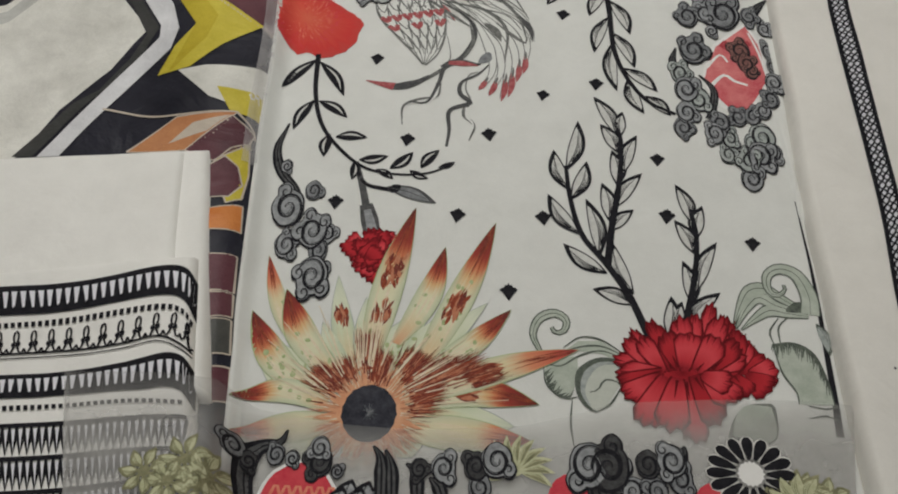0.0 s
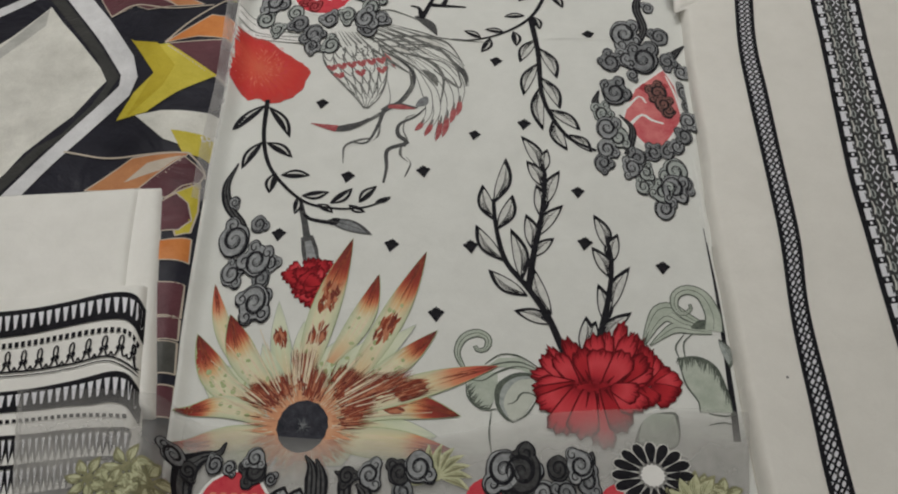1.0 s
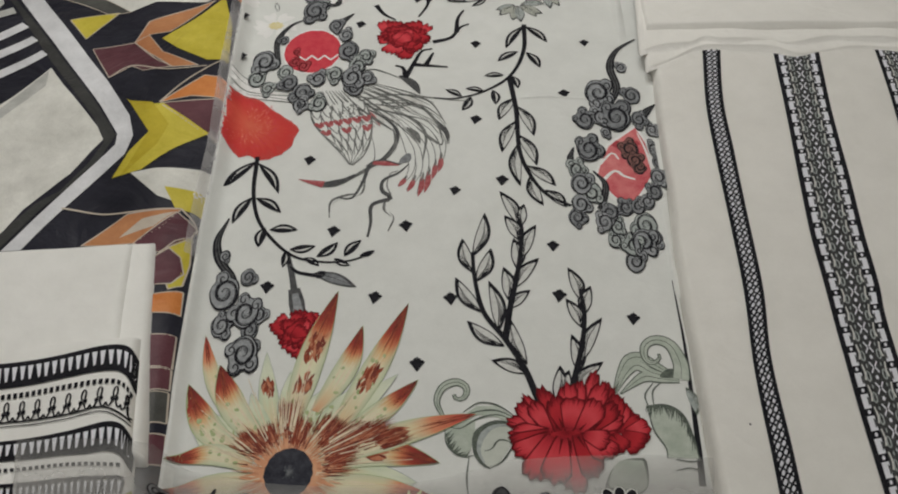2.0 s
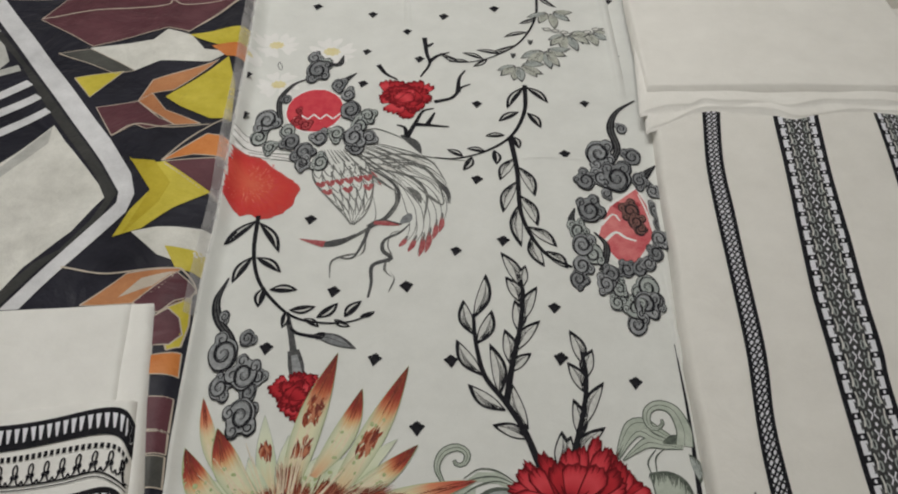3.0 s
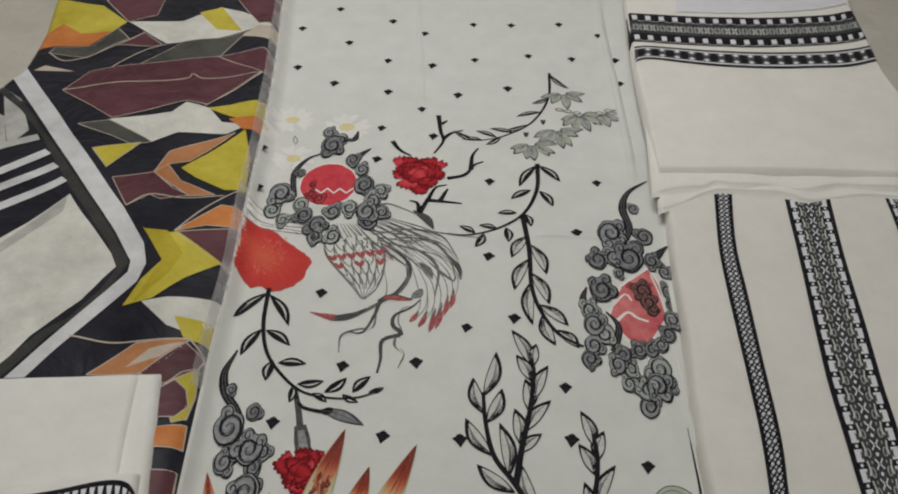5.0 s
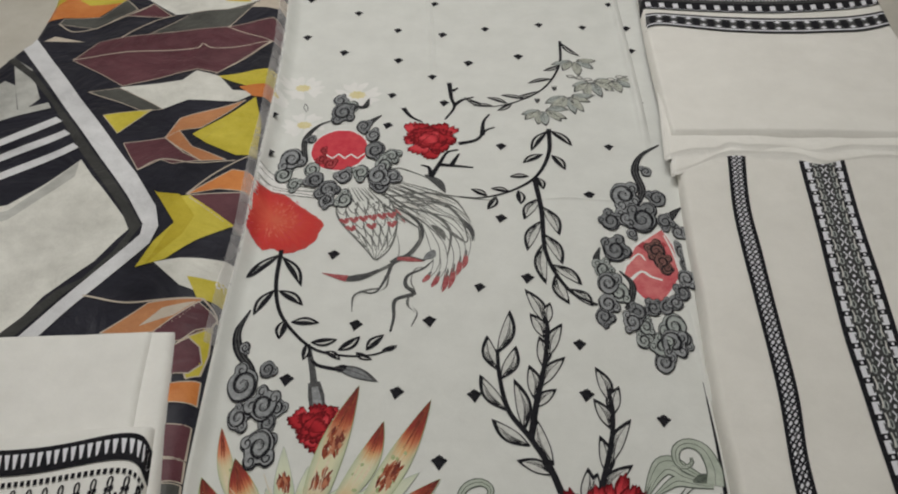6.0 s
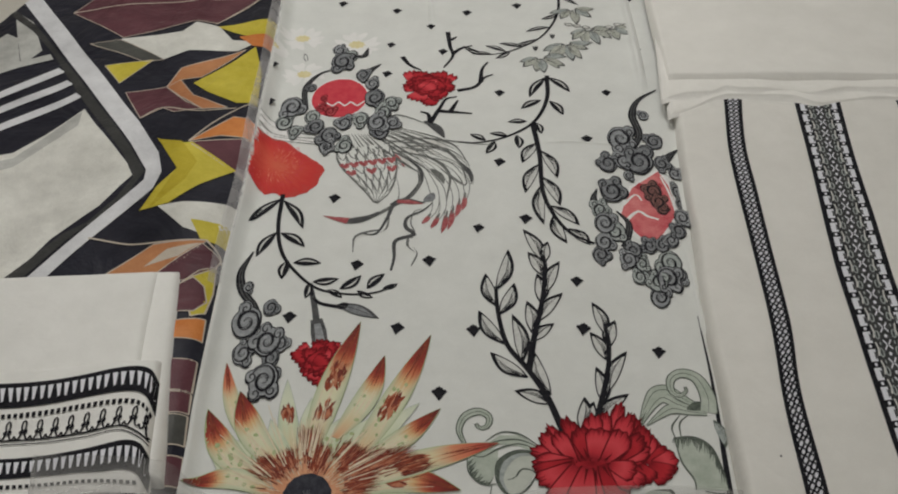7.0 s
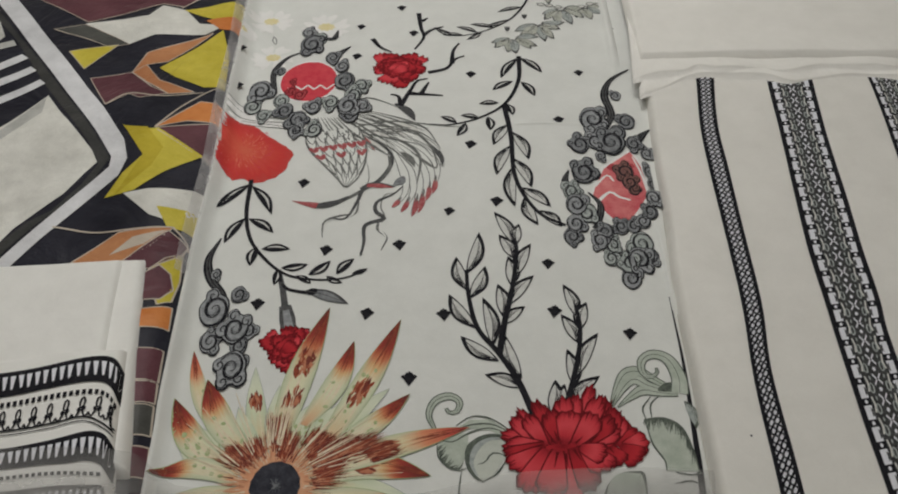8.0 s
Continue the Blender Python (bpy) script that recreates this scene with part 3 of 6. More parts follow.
def ridge(pts, half, height, mat, parent, cloth, name, label=""):
    """A soft pressed crease or fold that stands a little proud of its cloth."""
    c = spline(pts, 60)
    verts, faces = [], []
    prof = ((-1, 0.0), (-0.6, 0.5), (-0.1, 1.0), (0.25, 0.9), (0.45, 0.0), (1, 0.0))
    for i, p in enumerate(c):
        d = (c[min(i + 1, 60)] - c[max(i - 1, 0)]).normalized()
        nrm = Vector((d.y, -d.x, 0))
        for o, h in prof:
            q = p + nrm * o * half
            verts.append((q.x, q.y, cloth.z(q.x, q.y) + 0.0002 + height * h * min(1, i / 8, (60 - i) / 8)))
    w = len(prof)
    for i in range(60):
        for j in range(w - 1):
            faces.append((i * w + j, i * w + j + 1, (i + 1) * w + j + 1, (i + 1) * w + j))
    return link_mesh(name, verts, faces, [mat], None, None, parent, label)


ridge([(-0.046, 1.819), (-0.022, 1.568), (-0.006, 1.418), (0.007, 1.268)], 0.007, 0.0022, SHIRT_WHITE, shirt, shirt_cloth, "crease")
ridge([(0.335, 1.723), (0.333, 1.574), (0.341, 1.343), (0.346, 1.185), (0.347, 1.076)], 0.010, 0.007, SHIRT_WHITE, shirt, shirt_cloth, "fold")
ridge([(0.366, 0.738), (0.368, 0.666), (0.368, 0.591)], 0.006, 0.0025, SHIRT_WHITE, shirt, shirt_cloth, "fold")

ridge([(0.183, 0.952), (0.229, 0.956), (0.271, 0.953), (0.314, 0.954)], 0.004, 0.0012, SHIRT_WHITE, shirt, shirt_cloth, "crease")

# black line along the lower side seam, widening towards the hem
pr = Print(shirt_cloth)
pr.stroke([(0.365, 0.615), (0.366, 0.576), (0.367, 0.538), (0.367, 0.498), (0.366, 0.457), (0.365, 0.421), (0.364, 0.384), (0.362, 0.348)], 0.0006, 0.0036, INK, 1)
pr.done("edge_line", None, "thin black edge line along the seam")

# small fan-shaped dots
NECK_DOTS = [(-0.184, 1.633), (-0.074, 1.588), (-0.247, 1.549), (-0.008, 1.542), (-0.149, 1.499), (0.084, 1.582), (0.158, 1.586), (0.251, 1.595), (0.325, 1.556), (0.350, 1.461), (0.270, 1.462), (0.190, 1.468), (0.091, 1.447), (0.014, 1.424), (-0.069, 1.437), (-0.231, 1.404), (-0.157, 1.354), (-0.058, 1.331), (0.065, 1.326), (0.152, 1.352), (0.005, 1.278), (0.352, 1.378), (-0.058, 1.219), (0.030, 1.199)]
BODY_DOTS = [(-0.056, 1.129), (-0.236, 1.123), (-0.225, 1.030), (0.125, 1.081), (0.291, 1.086), (0.349, 1.209), (0.254, 0.964), (0.127, 0.904), (-0.097, 0.817), (0.101, 0.764), (0.163, 0.784), (-0.051, 0.690), (0.040, 0.701), (0.225, 0.669), (-0.121, 0.598), (0.010, 0.585), (0.100, 0.585), (0.229, 0.591), (0.313, 0.558)]
BODY_DOTS += [(0.065, 0.491)]
FAR_DOTS = [(-0.266, 1.713), (-0.127, 1.743), (0.024, 1.738), (0.119, 1.749), (0.215, 1.761), (0.311, 1.757)]


def dot_mesh():
    s = 0.0085
    pts = [(0, -1.15), (-0.62, -0.25), (-1.0, 0.12), (-0.72, 0.42), (-0.55, 0.36), (-0.34, 0.72), (-0.16, 0.66), (0, 0.95), (0.16, 0.66), (0.34, 0.72), (0.55, 0.36), (0.72, 0.42), (1.0, 0.12), (0.62, -0.25)]
    me = bpy.data.meshes.new("dot_print")
    me.from_pydata([(0, 0, 0.0002)] + [(x * s, y * s * 1.12, 0) for x, y in pts], [], [(0, k + 1, (k + 1) % 14 + 1) for k in range(14)])
    me.flip_normals()
    me.materials.append(INK)
    me.update()
    return me


dots = dot_mesh()
rnd = random.Random(5)
for x, y in NECK_DOTS + BODY_DOTS + FAR_DOTS:
    dot = new("dot_print", dots)
    dot.parent = shirt
    dot.matrix_world = pose(x, y, shirt_cloth.z(x, y) + 0.0009, 0, 0, rnd.uniform(-9, 9)) @ Matrix.Diagonal((*([rnd.uniform(0.92, 1.08)] * 2), 1, 1))


def sprig(cloth, stem, leaves, w0, w1, leaf_w, fill, name, edge=INK, line=0.0022, base=6, label="", hatch=3):
    """A drawn twig: a tapering stem and its leaves, each from base to tip."""
    p = Print(cloth, base)
    for s in stem:
        p.stroke(s, w0, w1, edge, 3)
    ob = p.done(name, None, label)
    for k in range(0, len(leaves), 2):
        a, b = leaves[k], leaves[k + 1]
        ln = (Vector(a) - Vector(b)).length
        q = Print(cloth, base)
        q.leaf(a, b, min(leaf_w, ln * 0.42), edge, fill, 0, 0.07 if k % 4 else -0.07, True, line, hatch)
        q.done("leaf", ob)
    return ob


# vine below the poppy
sprig(shirt_cloth, [[(-0.169, 0.822), (-0.164, 0.758), (-0.150, 0.708), (-0.125, 0.672), (-0.095, 0.646), (-0.059, 0.638), (-0.025, 0.641), (0.003, 0.655)]],
      [(-0.169, 0.813), (-0.204, 0.761), (-0.165, 0.809), (-0.130, 0.753), (-0.164, 0.746), (-0.182, 0.699), (-0.158, 0.745), (-0.122, 0.719), (-0.139, 0.694), (-0.142, 0.660), (-0.132, 0.690), (-0.096, 0.690), (-0.102, 0.657), (-0.070, 0.664), (-0.107, 0.654), (-0.107, 0.628)]
      + [(-0.067, 0.646), (-0.043, 0.671), (-0.033, 0.648), (-0.014, 0.675), (-0.014, 0.649), (0.004, 0.658), (-0.082, 0.644), (-0.062, 0.631), (-0.045, 0.644), (-0.024, 0.633)],
      0.0032, 0.0012, 0.0145, LEAF_GREY, "vine_print", INK, 0.002, 6, "", -1)
# vine of the bamboo and the one hanging from it
sprig(shirt_cloth, [[(0.227, 1.409), (0.223, 1.326), (0.196, 1.253), (0.152, 1.210), (0.105, 1.192), (0.072, 1.207)]],
      [(0.228, 1.403), (0.261, 1.357), (0.222, 1.324), (0.194, 1.306), (0.209, 1.280), (0.167, 1.264), (0.186, 1.241), (0.145, 1.221), (0.162, 1.216), (0.122, 1.227), (0.141, 1.204), (0.117, 1.180), (0.134, 1.202), (0.099, 1.219), (0.101, 1.192), (0.062, 1.218), (0.110, 1.194), (0.077, 1.194)],
      0.0026, 0.001, 0.011, LEAF_GREY, "vine_print", INK, 0.0016, 6, "", -1)
sprig(shirt_cloth, [[(0.200, 1.132), (0.198, 1.065), (0.177, 1.004), (0.137, 0.965), (0.096, 0.949), (0.066, 0.950)]],
      [(0.198, 1.127), (0.171, 1.070), (0.202, 1.127), (0.235, 1.086), (0.189, 1.063), (0.158, 1.038), (0.202, 1.061), (0.222, 1.023), (0.167, 1.005), (0.138, 1.002), (0.179, 1.003), (0.188, 0.974), (0.138, 0.966), (0.111, 0.972), (0.151, 0.969), (0.155, 0.936), (0.106, 0.954), (0.082, 0.969), (0.119, 0.953), (0.107, 0.922)],
      0.0038, 0.0012, 0.0145, LEAF_GREY, "vine_print", INK, 0.002, 6, "", -1)
sprig(shirt_cloth, [[(0.175, 1.001), (0.184, 0.924), (0.187, 0.842), (0.201, 0.792), (0.222, 0.757), (0.251, 0.738)]],
      [(0.182, 0.952), (0.159, 0.902), (0.186, 0.933), (0.208, 0.870), (0.183, 0.901), (0.163, 0.836), (0.186, 0.873), (0.210, 0.811), (0.185, 0.853), (0.187, 0.772), (0.196, 0.811), (0.234, 0.773), (0.200, 0.792), (0.216, 0.737), (0.219, 0.766), (0.246, 0.735)],
      0.0040, 0.0022, 0.0180, LEAF_GREY, "vine_print", INK, 0.0022)
# the tall forked plant and the small one beside it
sprig(shirt_cloth, [[(0.200, 0.445), (0.184, 0.490), (0.163, 0.528), (0.140, 0.563), (0.129, 0.610), (0.125, 0.657)], [(0.165, 0.530), (0.171, 0.575), (0.181, 0.630), (0.187, 0.690), (0.184, 0.712)]],
      [(0.126, 0.651), (0.140, 0.724), (0.127, 0.623), (0.112, 0.680), (0.130, 0.610), (0.148, 0.664), (0.137, 0.564), (0.105, 0.617), (0.157, 0.537), (0.145, 0.612), (0.163, 0.516), (0.120, 0.552), (0.188, 0.480), (0.148, 0.497), (0.188, 0.492), (0.170, 0.556)]
      + [(0.183, 0.704), (0.159, 0.763), (0.187, 0.702), (0.191, 0.740), (0.183, 0.677), (0.165, 0.720), (0.187, 0.648), (0.205, 0.704), (0.180, 0.630), (0.176, 0.681), (0.176, 0.600), (0.207, 0.648), (0.169, 0.582), (0.163, 0.634), (0.169, 0.569), (0.195, 0.598)],
      0.0040, 0.0022, 0.0185, LEAF_GREY, "plant_print", INK, 0.0023)
sprig(shirt_cloth, [[(0.235, 0.456), (0.251, 0.519), (0.257, 0.565), (0.254, 0.601)]],
      [(0.254, 0.583), (0.241, 0.634), (0.257, 0.563), (0.267, 0.606), (0.253, 0.544), (0.236, 0.586), (0.251, 0.499), (0.277, 0.559), (0.245, 0.482), (0.240, 0.535), (0.237, 0.457), (0.274, 0.498), (0.218, 0.446), (0.225, 0.492), (0.228, 0.447), (0.235, 0.486)],
      0.0034, 0.0022, 0.0175, LEAF_GREY, "plant_print", INK, 0.0022)

# bud on its stalk
pr = Print(shirt_cloth, 4)
pr.stroke([(-0.105, 0.654), (-0.094, 0.618), (-0.087, 0.590)], 0.003, 0.0042, INK_SOFT, 0)
pr.stroke([(-0.088, 0.595), (-0.083, 0.578), (-0.077, 0.554)], 0.007, 0.0085, INK_SOFT, 1, mid=0.0095)
pr.stroke([(-0.086, 0.588), (-0.082, 0.575), (-0.077, 0.557)], 0.0038, 0.0058, CLOUD, 2)
pr.stroke([(-0.105, 0.647), (-0.092, 0.624), (-0.075, 0.618), (-0.058, 0.616)], 0.0018, 0.003, INK, 0)
pr.leaf(*[(-0.067, 0.620), (-0.013, 0.599)], 0.017, INK_SOFT, CLOUD_DARK, 1, 0.04)
pr.petal(*[(-0.064, 0.614), (-0.053, 0.623)], 0.011, INK, 3, 0, 0.5)
pr.done("bud_print")


def carnation(cloth, heart, tips, widths, name, base, mats=(PETAL_RED, PETAL_DEEP), seed=1, label="", rim=0.0008, root=-0.04, heart_width=0.016):
    """A carnation: toothed wedge petals laid one over the other from the heart, each with a dark rim."""
    r = random.Random(seed)
    h = Vector(heart)
    core = Print(cloth, base)
    core.ring(heart, heart_width, heart_width * 0.6, PETAL_DEEP, 0, 9, 0.1)
    ob = core.done(name, None, label)
    for k, (tip, w) in enumerate(zip(tips, widths)):
        p = Print(cloth, base)
        e = Vector(tip)
        side = Vector((h.y - e.y, e.x - h.x)) * r.uniform(-0.16, 0.16)
        b = h + Vector(((e.x - h.x) * r.uniform(0.30, 0.48), (e.y - h.y) * (root + r.uniform(0.0, 0.12)))) + side * 0.3
        w *= r.uniform(0.78, 1.0)
        s = r.randrange(9999)
        lay = 0.8 * k
        p.fan(tuple(b), tip, w, RED_DARK, lay, 3, 0.065, s, 0.34, rim * 1.2)
        p.fan(tuple(b), tip, w, mats[k % len(mats)], lay + 0.25, 3, 0.065, s, 0.34, -rim * 0.5)
        d = e - b
        n = Vector((-d.y, d.x)).normalized()
        for q in range(4):
            v = r.uniform(-0.40, 0.40)
            f0 = r.uniform(0.72, 0.86)
            p.stroke([tuple(b + d * f0 + n * v * w * (0.5 + 0.4 * f0)), tuple(b + d * 0.97 + n * v * w)], 0.0002, 0.0006, RED_DARK, lay + 0.5, 3)
        if k % 2:
            p.stroke([tuple(b + d * 0.05), tuple(b + d * r.uniform(0.3, 0.5) + n * w * r.uniform(-0.1, 0.1))], 0.0016, 0.0003, RED_DARK, lay + 0.5, 4)
        p.done("petal", ob)
    return ob


def ruffle(c, rx, ry, n, seed, name):
    """A tight ruffled carnation: toothed petals heaped from the rim inwards."""
    r = random.Random(seed)
    core = Print(shirt_cloth, 8)
    core.ring(c, rx * 0.6, ry * 0.6, RED_DARK, 0, 9, 0.2)
    ob = core.done(name)
    for k in range(n):
        p = Print(shirt_cloth, 8)
        f = 1.02 - 0.75 * k / n
        a = k * 2.4 + r.uniform(-0.3, 0.3)
        f *= r.uniform(0.86, 1.1)
        tip = (c[0] + f * rx * math.cos(a), c[1] + f * ry * math.sin(a))
        turn = a + r.uniform(-0.7, 0.7)
        ln = r.uniform(0.5, 0.75)
        b = (tip[0] - ln * rx * math.cos(turn), tip[1] - ln * ry * math.sin(turn))
        w = (rx + ry) * r.uniform(0.24, 0.40)
        s = r.randrange(9999)
        p.fan(b, tip, w, RED_DARK, 0.5 * k, 4, 0.12, s, 0.3, 0.0008)
        p.fan(b, tip, w, PETAL_DEEP if r.random() < 0.6 else PETAL_RED, 0.5 * k + 0.2, 4, 0.12, s, 0.3, -0.0005)
        p.done("petal", ob)


ruffle([(-0.076, 0.532)][0], 0.031, 0.037, 22, 3, "carnation_print")
ruffle([(0.014, 1.096)][0], 0.044, 0.050, 30, 4, "carnation_print")

# twigs round the upper carnation
pr = Print(shirt_cloth, 6)
for twig in ([(-0.036, 1.181), (-0.022, 1.157), (-0.002, 1.141)], [(0.035, 1.261), (0.041, 1.215), (0.047, 1.186), (0.034, 1.150)], [(0.046, 1.192), (0.059, 1.209), (0.078, 1.219)], [(0.041, 1.235), (0.051, 1.246)],
             [(0.059, 1.084), (0.086, 1.096), (0.100, 1.123), (0.114, 1.133)], [(0.095, 1.110), (0.096, 1.147), (0.105, 1.170)], [(0.022, 0.995), (0.034, 1.034), (0.043, 1.060), (0.059, 1.067)], [(0.034, 1.027), (0.056, 1.025), (0.084, 1.022)],
             [(0.051, 1.027), (0.061, 1.057)], [(0.022, 0.998), (0.017, 1.019), (0.005, 1.024)]):
    pr.stroke(twig, 0.0042, 0.0016, INK, 0)
pr.done("twig_print")

# poppy
pr = Print(shirt_cloth, 4)
pc = [(-0.190, 0.886)][0]
prim = Vector((*pc, 0))
rim = spline([(-0.249, 0.941), (-0.227, 0.949), (-0.191, 0.944), (-0.161, 0.918), (-0.122, 0.883), (-0.124, 0.861), (-0.129, 0.837), (-0.149, 0.820), (-0.168, 0.816), (-0.183, 0.825), (-0.194, 0.820), (-0.212, 0.838), (-0.226, 0.857), (-0.240, 0.893), (-0.249, 0.941)], 70)
rr = random.Random(8)
pts, uvs, faces = [pc], [(0.0, 0.5)], []
rings = [0.15, 0.3, 0.45, 0.6, 0.72, 0.82, 0.91, 1.0]
for f in rings:
    for k, p in enumerate(rim[:-1]):
        g = f * (1 + (rr.uniform(-0.02, 0.015) if f == 1.0 else 0))
        q = prim.lerp(p, g)
        pts.append((q.x, q.y))
        uvs.append((f, 5 * k / 70))
for k in range(70):
    n1 = (k + 1) % 70
    faces.append((0, 1 + k, 1 + n1))
    for q in range(7):
        o = 1 + 70 * q
        faces.append((o + k, o + 70 + k, o + 70 + n1, o + n1))
pr.add(pts, faces, POPPY, 0, uvs)
for k in range(420):
    a = rr.uniform(0, 2 * math.pi)
    r0 = 0.050 * math.sqrt(rr.uniform(0.02, 1.0))
    r1 = r0 + rr.uniform(0.003, 0.007)
    far = 1.0 if math.cos(a) < 0.3 else 0.8
    pr.stroke([(pc[0] + far * r0 * math.cos(a), pc[1] + r0 * math.sin(a)), (pc[0] + far * r1 * math.cos(a + 0.05), pc[1] + r1 * math.sin(a + 0.05))], 0.0004, 0.0001, RED_DISC if k % 3 == 0 or r0 > 0.036 else POPPY_LINE, 1, 3)
pr.done("poppy_print", None, "large coral red poppy print")


def clouds(cloth, spots, name, fills=(CLOUD, CLOUD_DARK), line=INK, tails=(), seed=0, squash=1.5, lift=0.0014, thick=0.0062):
    """A bank of rolled clouds: spots of (centre, radius) and thick smoke tails."""
    r = random.Random(seed)
    for t in tails:
        p = Print(cloth, 8)
        p.stroke(t, 0.0012, thick * 0.8, line, 8, mid=thick)
        p.stroke(t, 0.0003, thick * 0.45, INK_SOFT, 9, mid=thick * 0.5)
        p.stroke(t, 0.0002, thick * 0.12, line, 10, mid=thick * 0.14)
        p.done(name.replace("cloud", "smoke"))
    for k, (c, rad) in enumerate(spots):
        p = Print(cloth)
        p.flatten(c, rad, lift + 0.00007 * k, 0.000012)
        p.cloud(c, rad * 1.12, fills[k % len(fills)], line, 0, r.uniform(0, 6), 1 if k % 2 else -1, r.choice((1, 2, 3)) if rad > 0.009 else 1, squash)
        p.done(name)


clouds(shirt_cloth, [((-0.180, 0.644), 0.0070), ((-0.146, 0.611), 0.0100), ((-0.124, 0.554), 0.0100), ((-0.165, 0.538), 0.0130), ((-0.131, 0.532), 0.0110), ((-0.170, 0.586), 0.0190), ((-0.140, 0.557), 0.0170), ((-0.121, 0.510), 0.0071), ((-0.133, 0.500), 0.0180)], "cloud_print", (CLOUD, CLOUD_DARK, CLOUD), INK, [[(-0.187, 0.708), (-0.194, 0.670), (-0.186, 0.638), (-0.167, 0.612), (-0.158, 0.589)]], 2)
clouds(shirt_cloth, [((-0.197, 0.987), 0.0140), ((-0.178, 0.966), 0.0110)], "cloud_print", (CLOUD_GREEN,), INK, (), 4)
clouds(shirt_cloth, [((-0.170, 1.082), 0.0081), ((-0.142, 1.197), 0.0120), ((-0.119, 1.183), 0.0100), ((-0.132, 1.162), 0.0200), ((-0.192, 1.028), 0.0190), ((-0.157, 1.003), 0.0130), ((-0.148, 0.979), 0.0140), ((-0.107, 0.989), 0.0130), ((-0.083, 1.000), 0.0130), ((-0.126, 0.956), 0.0160), ((-0.125, 0.930), 0.0120), ((-0.099, 0.933), 0.0130), ((-0.094, 1.122), 0.0120), ((-0.076, 1.097), 0.0120), ((-0.041, 1.044), 0.0130), ((-0.050, 0.968), 0.0130), ((-0.034, 0.992), 0.0120), ((-0.051, 1.020), 0.0140), ((-0.068, 1.057), 0.0170), ((-0.057, 0.992), 0.0170)], "cloud_print", (CLOUD_DARK, CLOUD, CLOUD_GREEN), INK,
       [[(-0.095, 1.206), (-0.099, 1.181), (-0.114, 1.180)], [(-0.144, 1.139), (-0.167, 1.118), (-0.180, 1.077), (-0.170, 1.022)], [(-0.069, 1.157), (-0.083, 1.139), (-0.091, 1.119)]], 5, thick=0.005)
clouds(shirt_cloth, [((0.341, 1.022), 0.0090), ((0.350, 0.957), 0.0140), ((0.303, 0.965), 0.0210), ((0.280, 0.905), 0.0150), ((0.303, 0.912), 0.0140), ((0.324, 0.910), 0.0220), ((0.307, 0.878), 0.0080), ((0.355, 0.905), 0.0120), ((0.371, 0.883), 0.0100), ((0.281, 0.844), 0.0180), ((0.371, 0.845), 0.0110), ((0.372, 0.817), 0.0091), ((0.369, 0.790), 0.0120)], "cloud_print", (CLOUD, CLOUD_DARK), INK,
       [[(0.368, 1.092), (0.337, 1.063), (0.325, 1.024), (0.331, 0.979), (0.323, 0.950)], [(0.382, 0.940), (0.368, 0.923), (0.358, 0.902)]], 9)
clouds(shirt_cloth, [((0.263, 0.805), 0.0130), ((0.280, 0.762), 0.0140), ((0.267, 0.778), 0.0150), ((0.303, 0.678), 0.0100), ((0.308, 0.701), 0.0100)], "cloud_print", (CLOUD_GREEN, CLOUD_GREEN, CLOUD), INK, [[(0.261, 0.848), (0.255, 0.824), (0.264, 0.806)], [(0.284, 0.802), (0.298, 0.778), (0.294, 0.747), (0.288, 0.732)]], 12, thick=0.005)
clouds(shirt_cloth, [((0.258, 0.717), 0.0120), ((0.264, 0.741), 0.0130), ((0.321, 0.734), 0.0110), ((0.337, 0.735), 0.0100), ((0.350, 0.744), 0.0100), ((0.361, 0.763), 0.0110), ((0.300, 0.725), 0.0120), ((0.292, 0.709), 0.0120)], "cloud_print", (CLOUD_DARK, CLOUD, CLOUD_DARK), INK, (), 13)
clouds(shirt_cloth, [((0.352, 0.681), 0.0110), ((0.343, 0.703), 0.0160), ((0.324, 0.643), 0.0130), ((0.324, 0.668), 0.0130), ((0.338, 0.675), 0.0160)], "cloud_print", (CLOUD, CLOUD_GREEN), INK, (), 15)

# red disc with a zigzag
pr = Print(shirt_cloth, 10)
dc = [(-0.123, 1.057)][0]
pr.ring(dc, 0.0455, 0.056, WHITE_INK, 0, seed=1)
pr.ring(dc, 0.0425, 0.0525, RED_DISC, 1, seed=2)
zz = [(-0.152, 1.036), (-0.142, 1.043), (-0.131, 1.034), (-0.123, 1.046), (-0.112, 1.035), (-0.104, 1.047), (-0.093, 1.036), (-0.083, 1.050)]
for a, b in zip(zz, zz[1:]):
    pr.stroke([a, b], 0.0014, 0.0014, WHITE_INK, 2, 2)
pr.done("disc_print", None, "red disc print with a white zigzag")
for k, (c, r_) in enumerate([((-0.146, 1.029), 0.0091), ((-0.132, 1.019), 0.0110), ((-0.147, 1.054), 0.0060)]):
    pr = Print(shirt_cloth)
    pr.flatten(c, r_, 0.0012 + 0.00007 * k, 0.000012)
    pr.cloud(c, r_, RED_DARK_WASH, RED_DARK, 0, 1 + 2 * k, 1 - 2 * (k % 2), 2, 1.5)
    pr.done("cloud_print")

# faceted red stone among the clouds
pr = Print(shirt_cloth, 9)
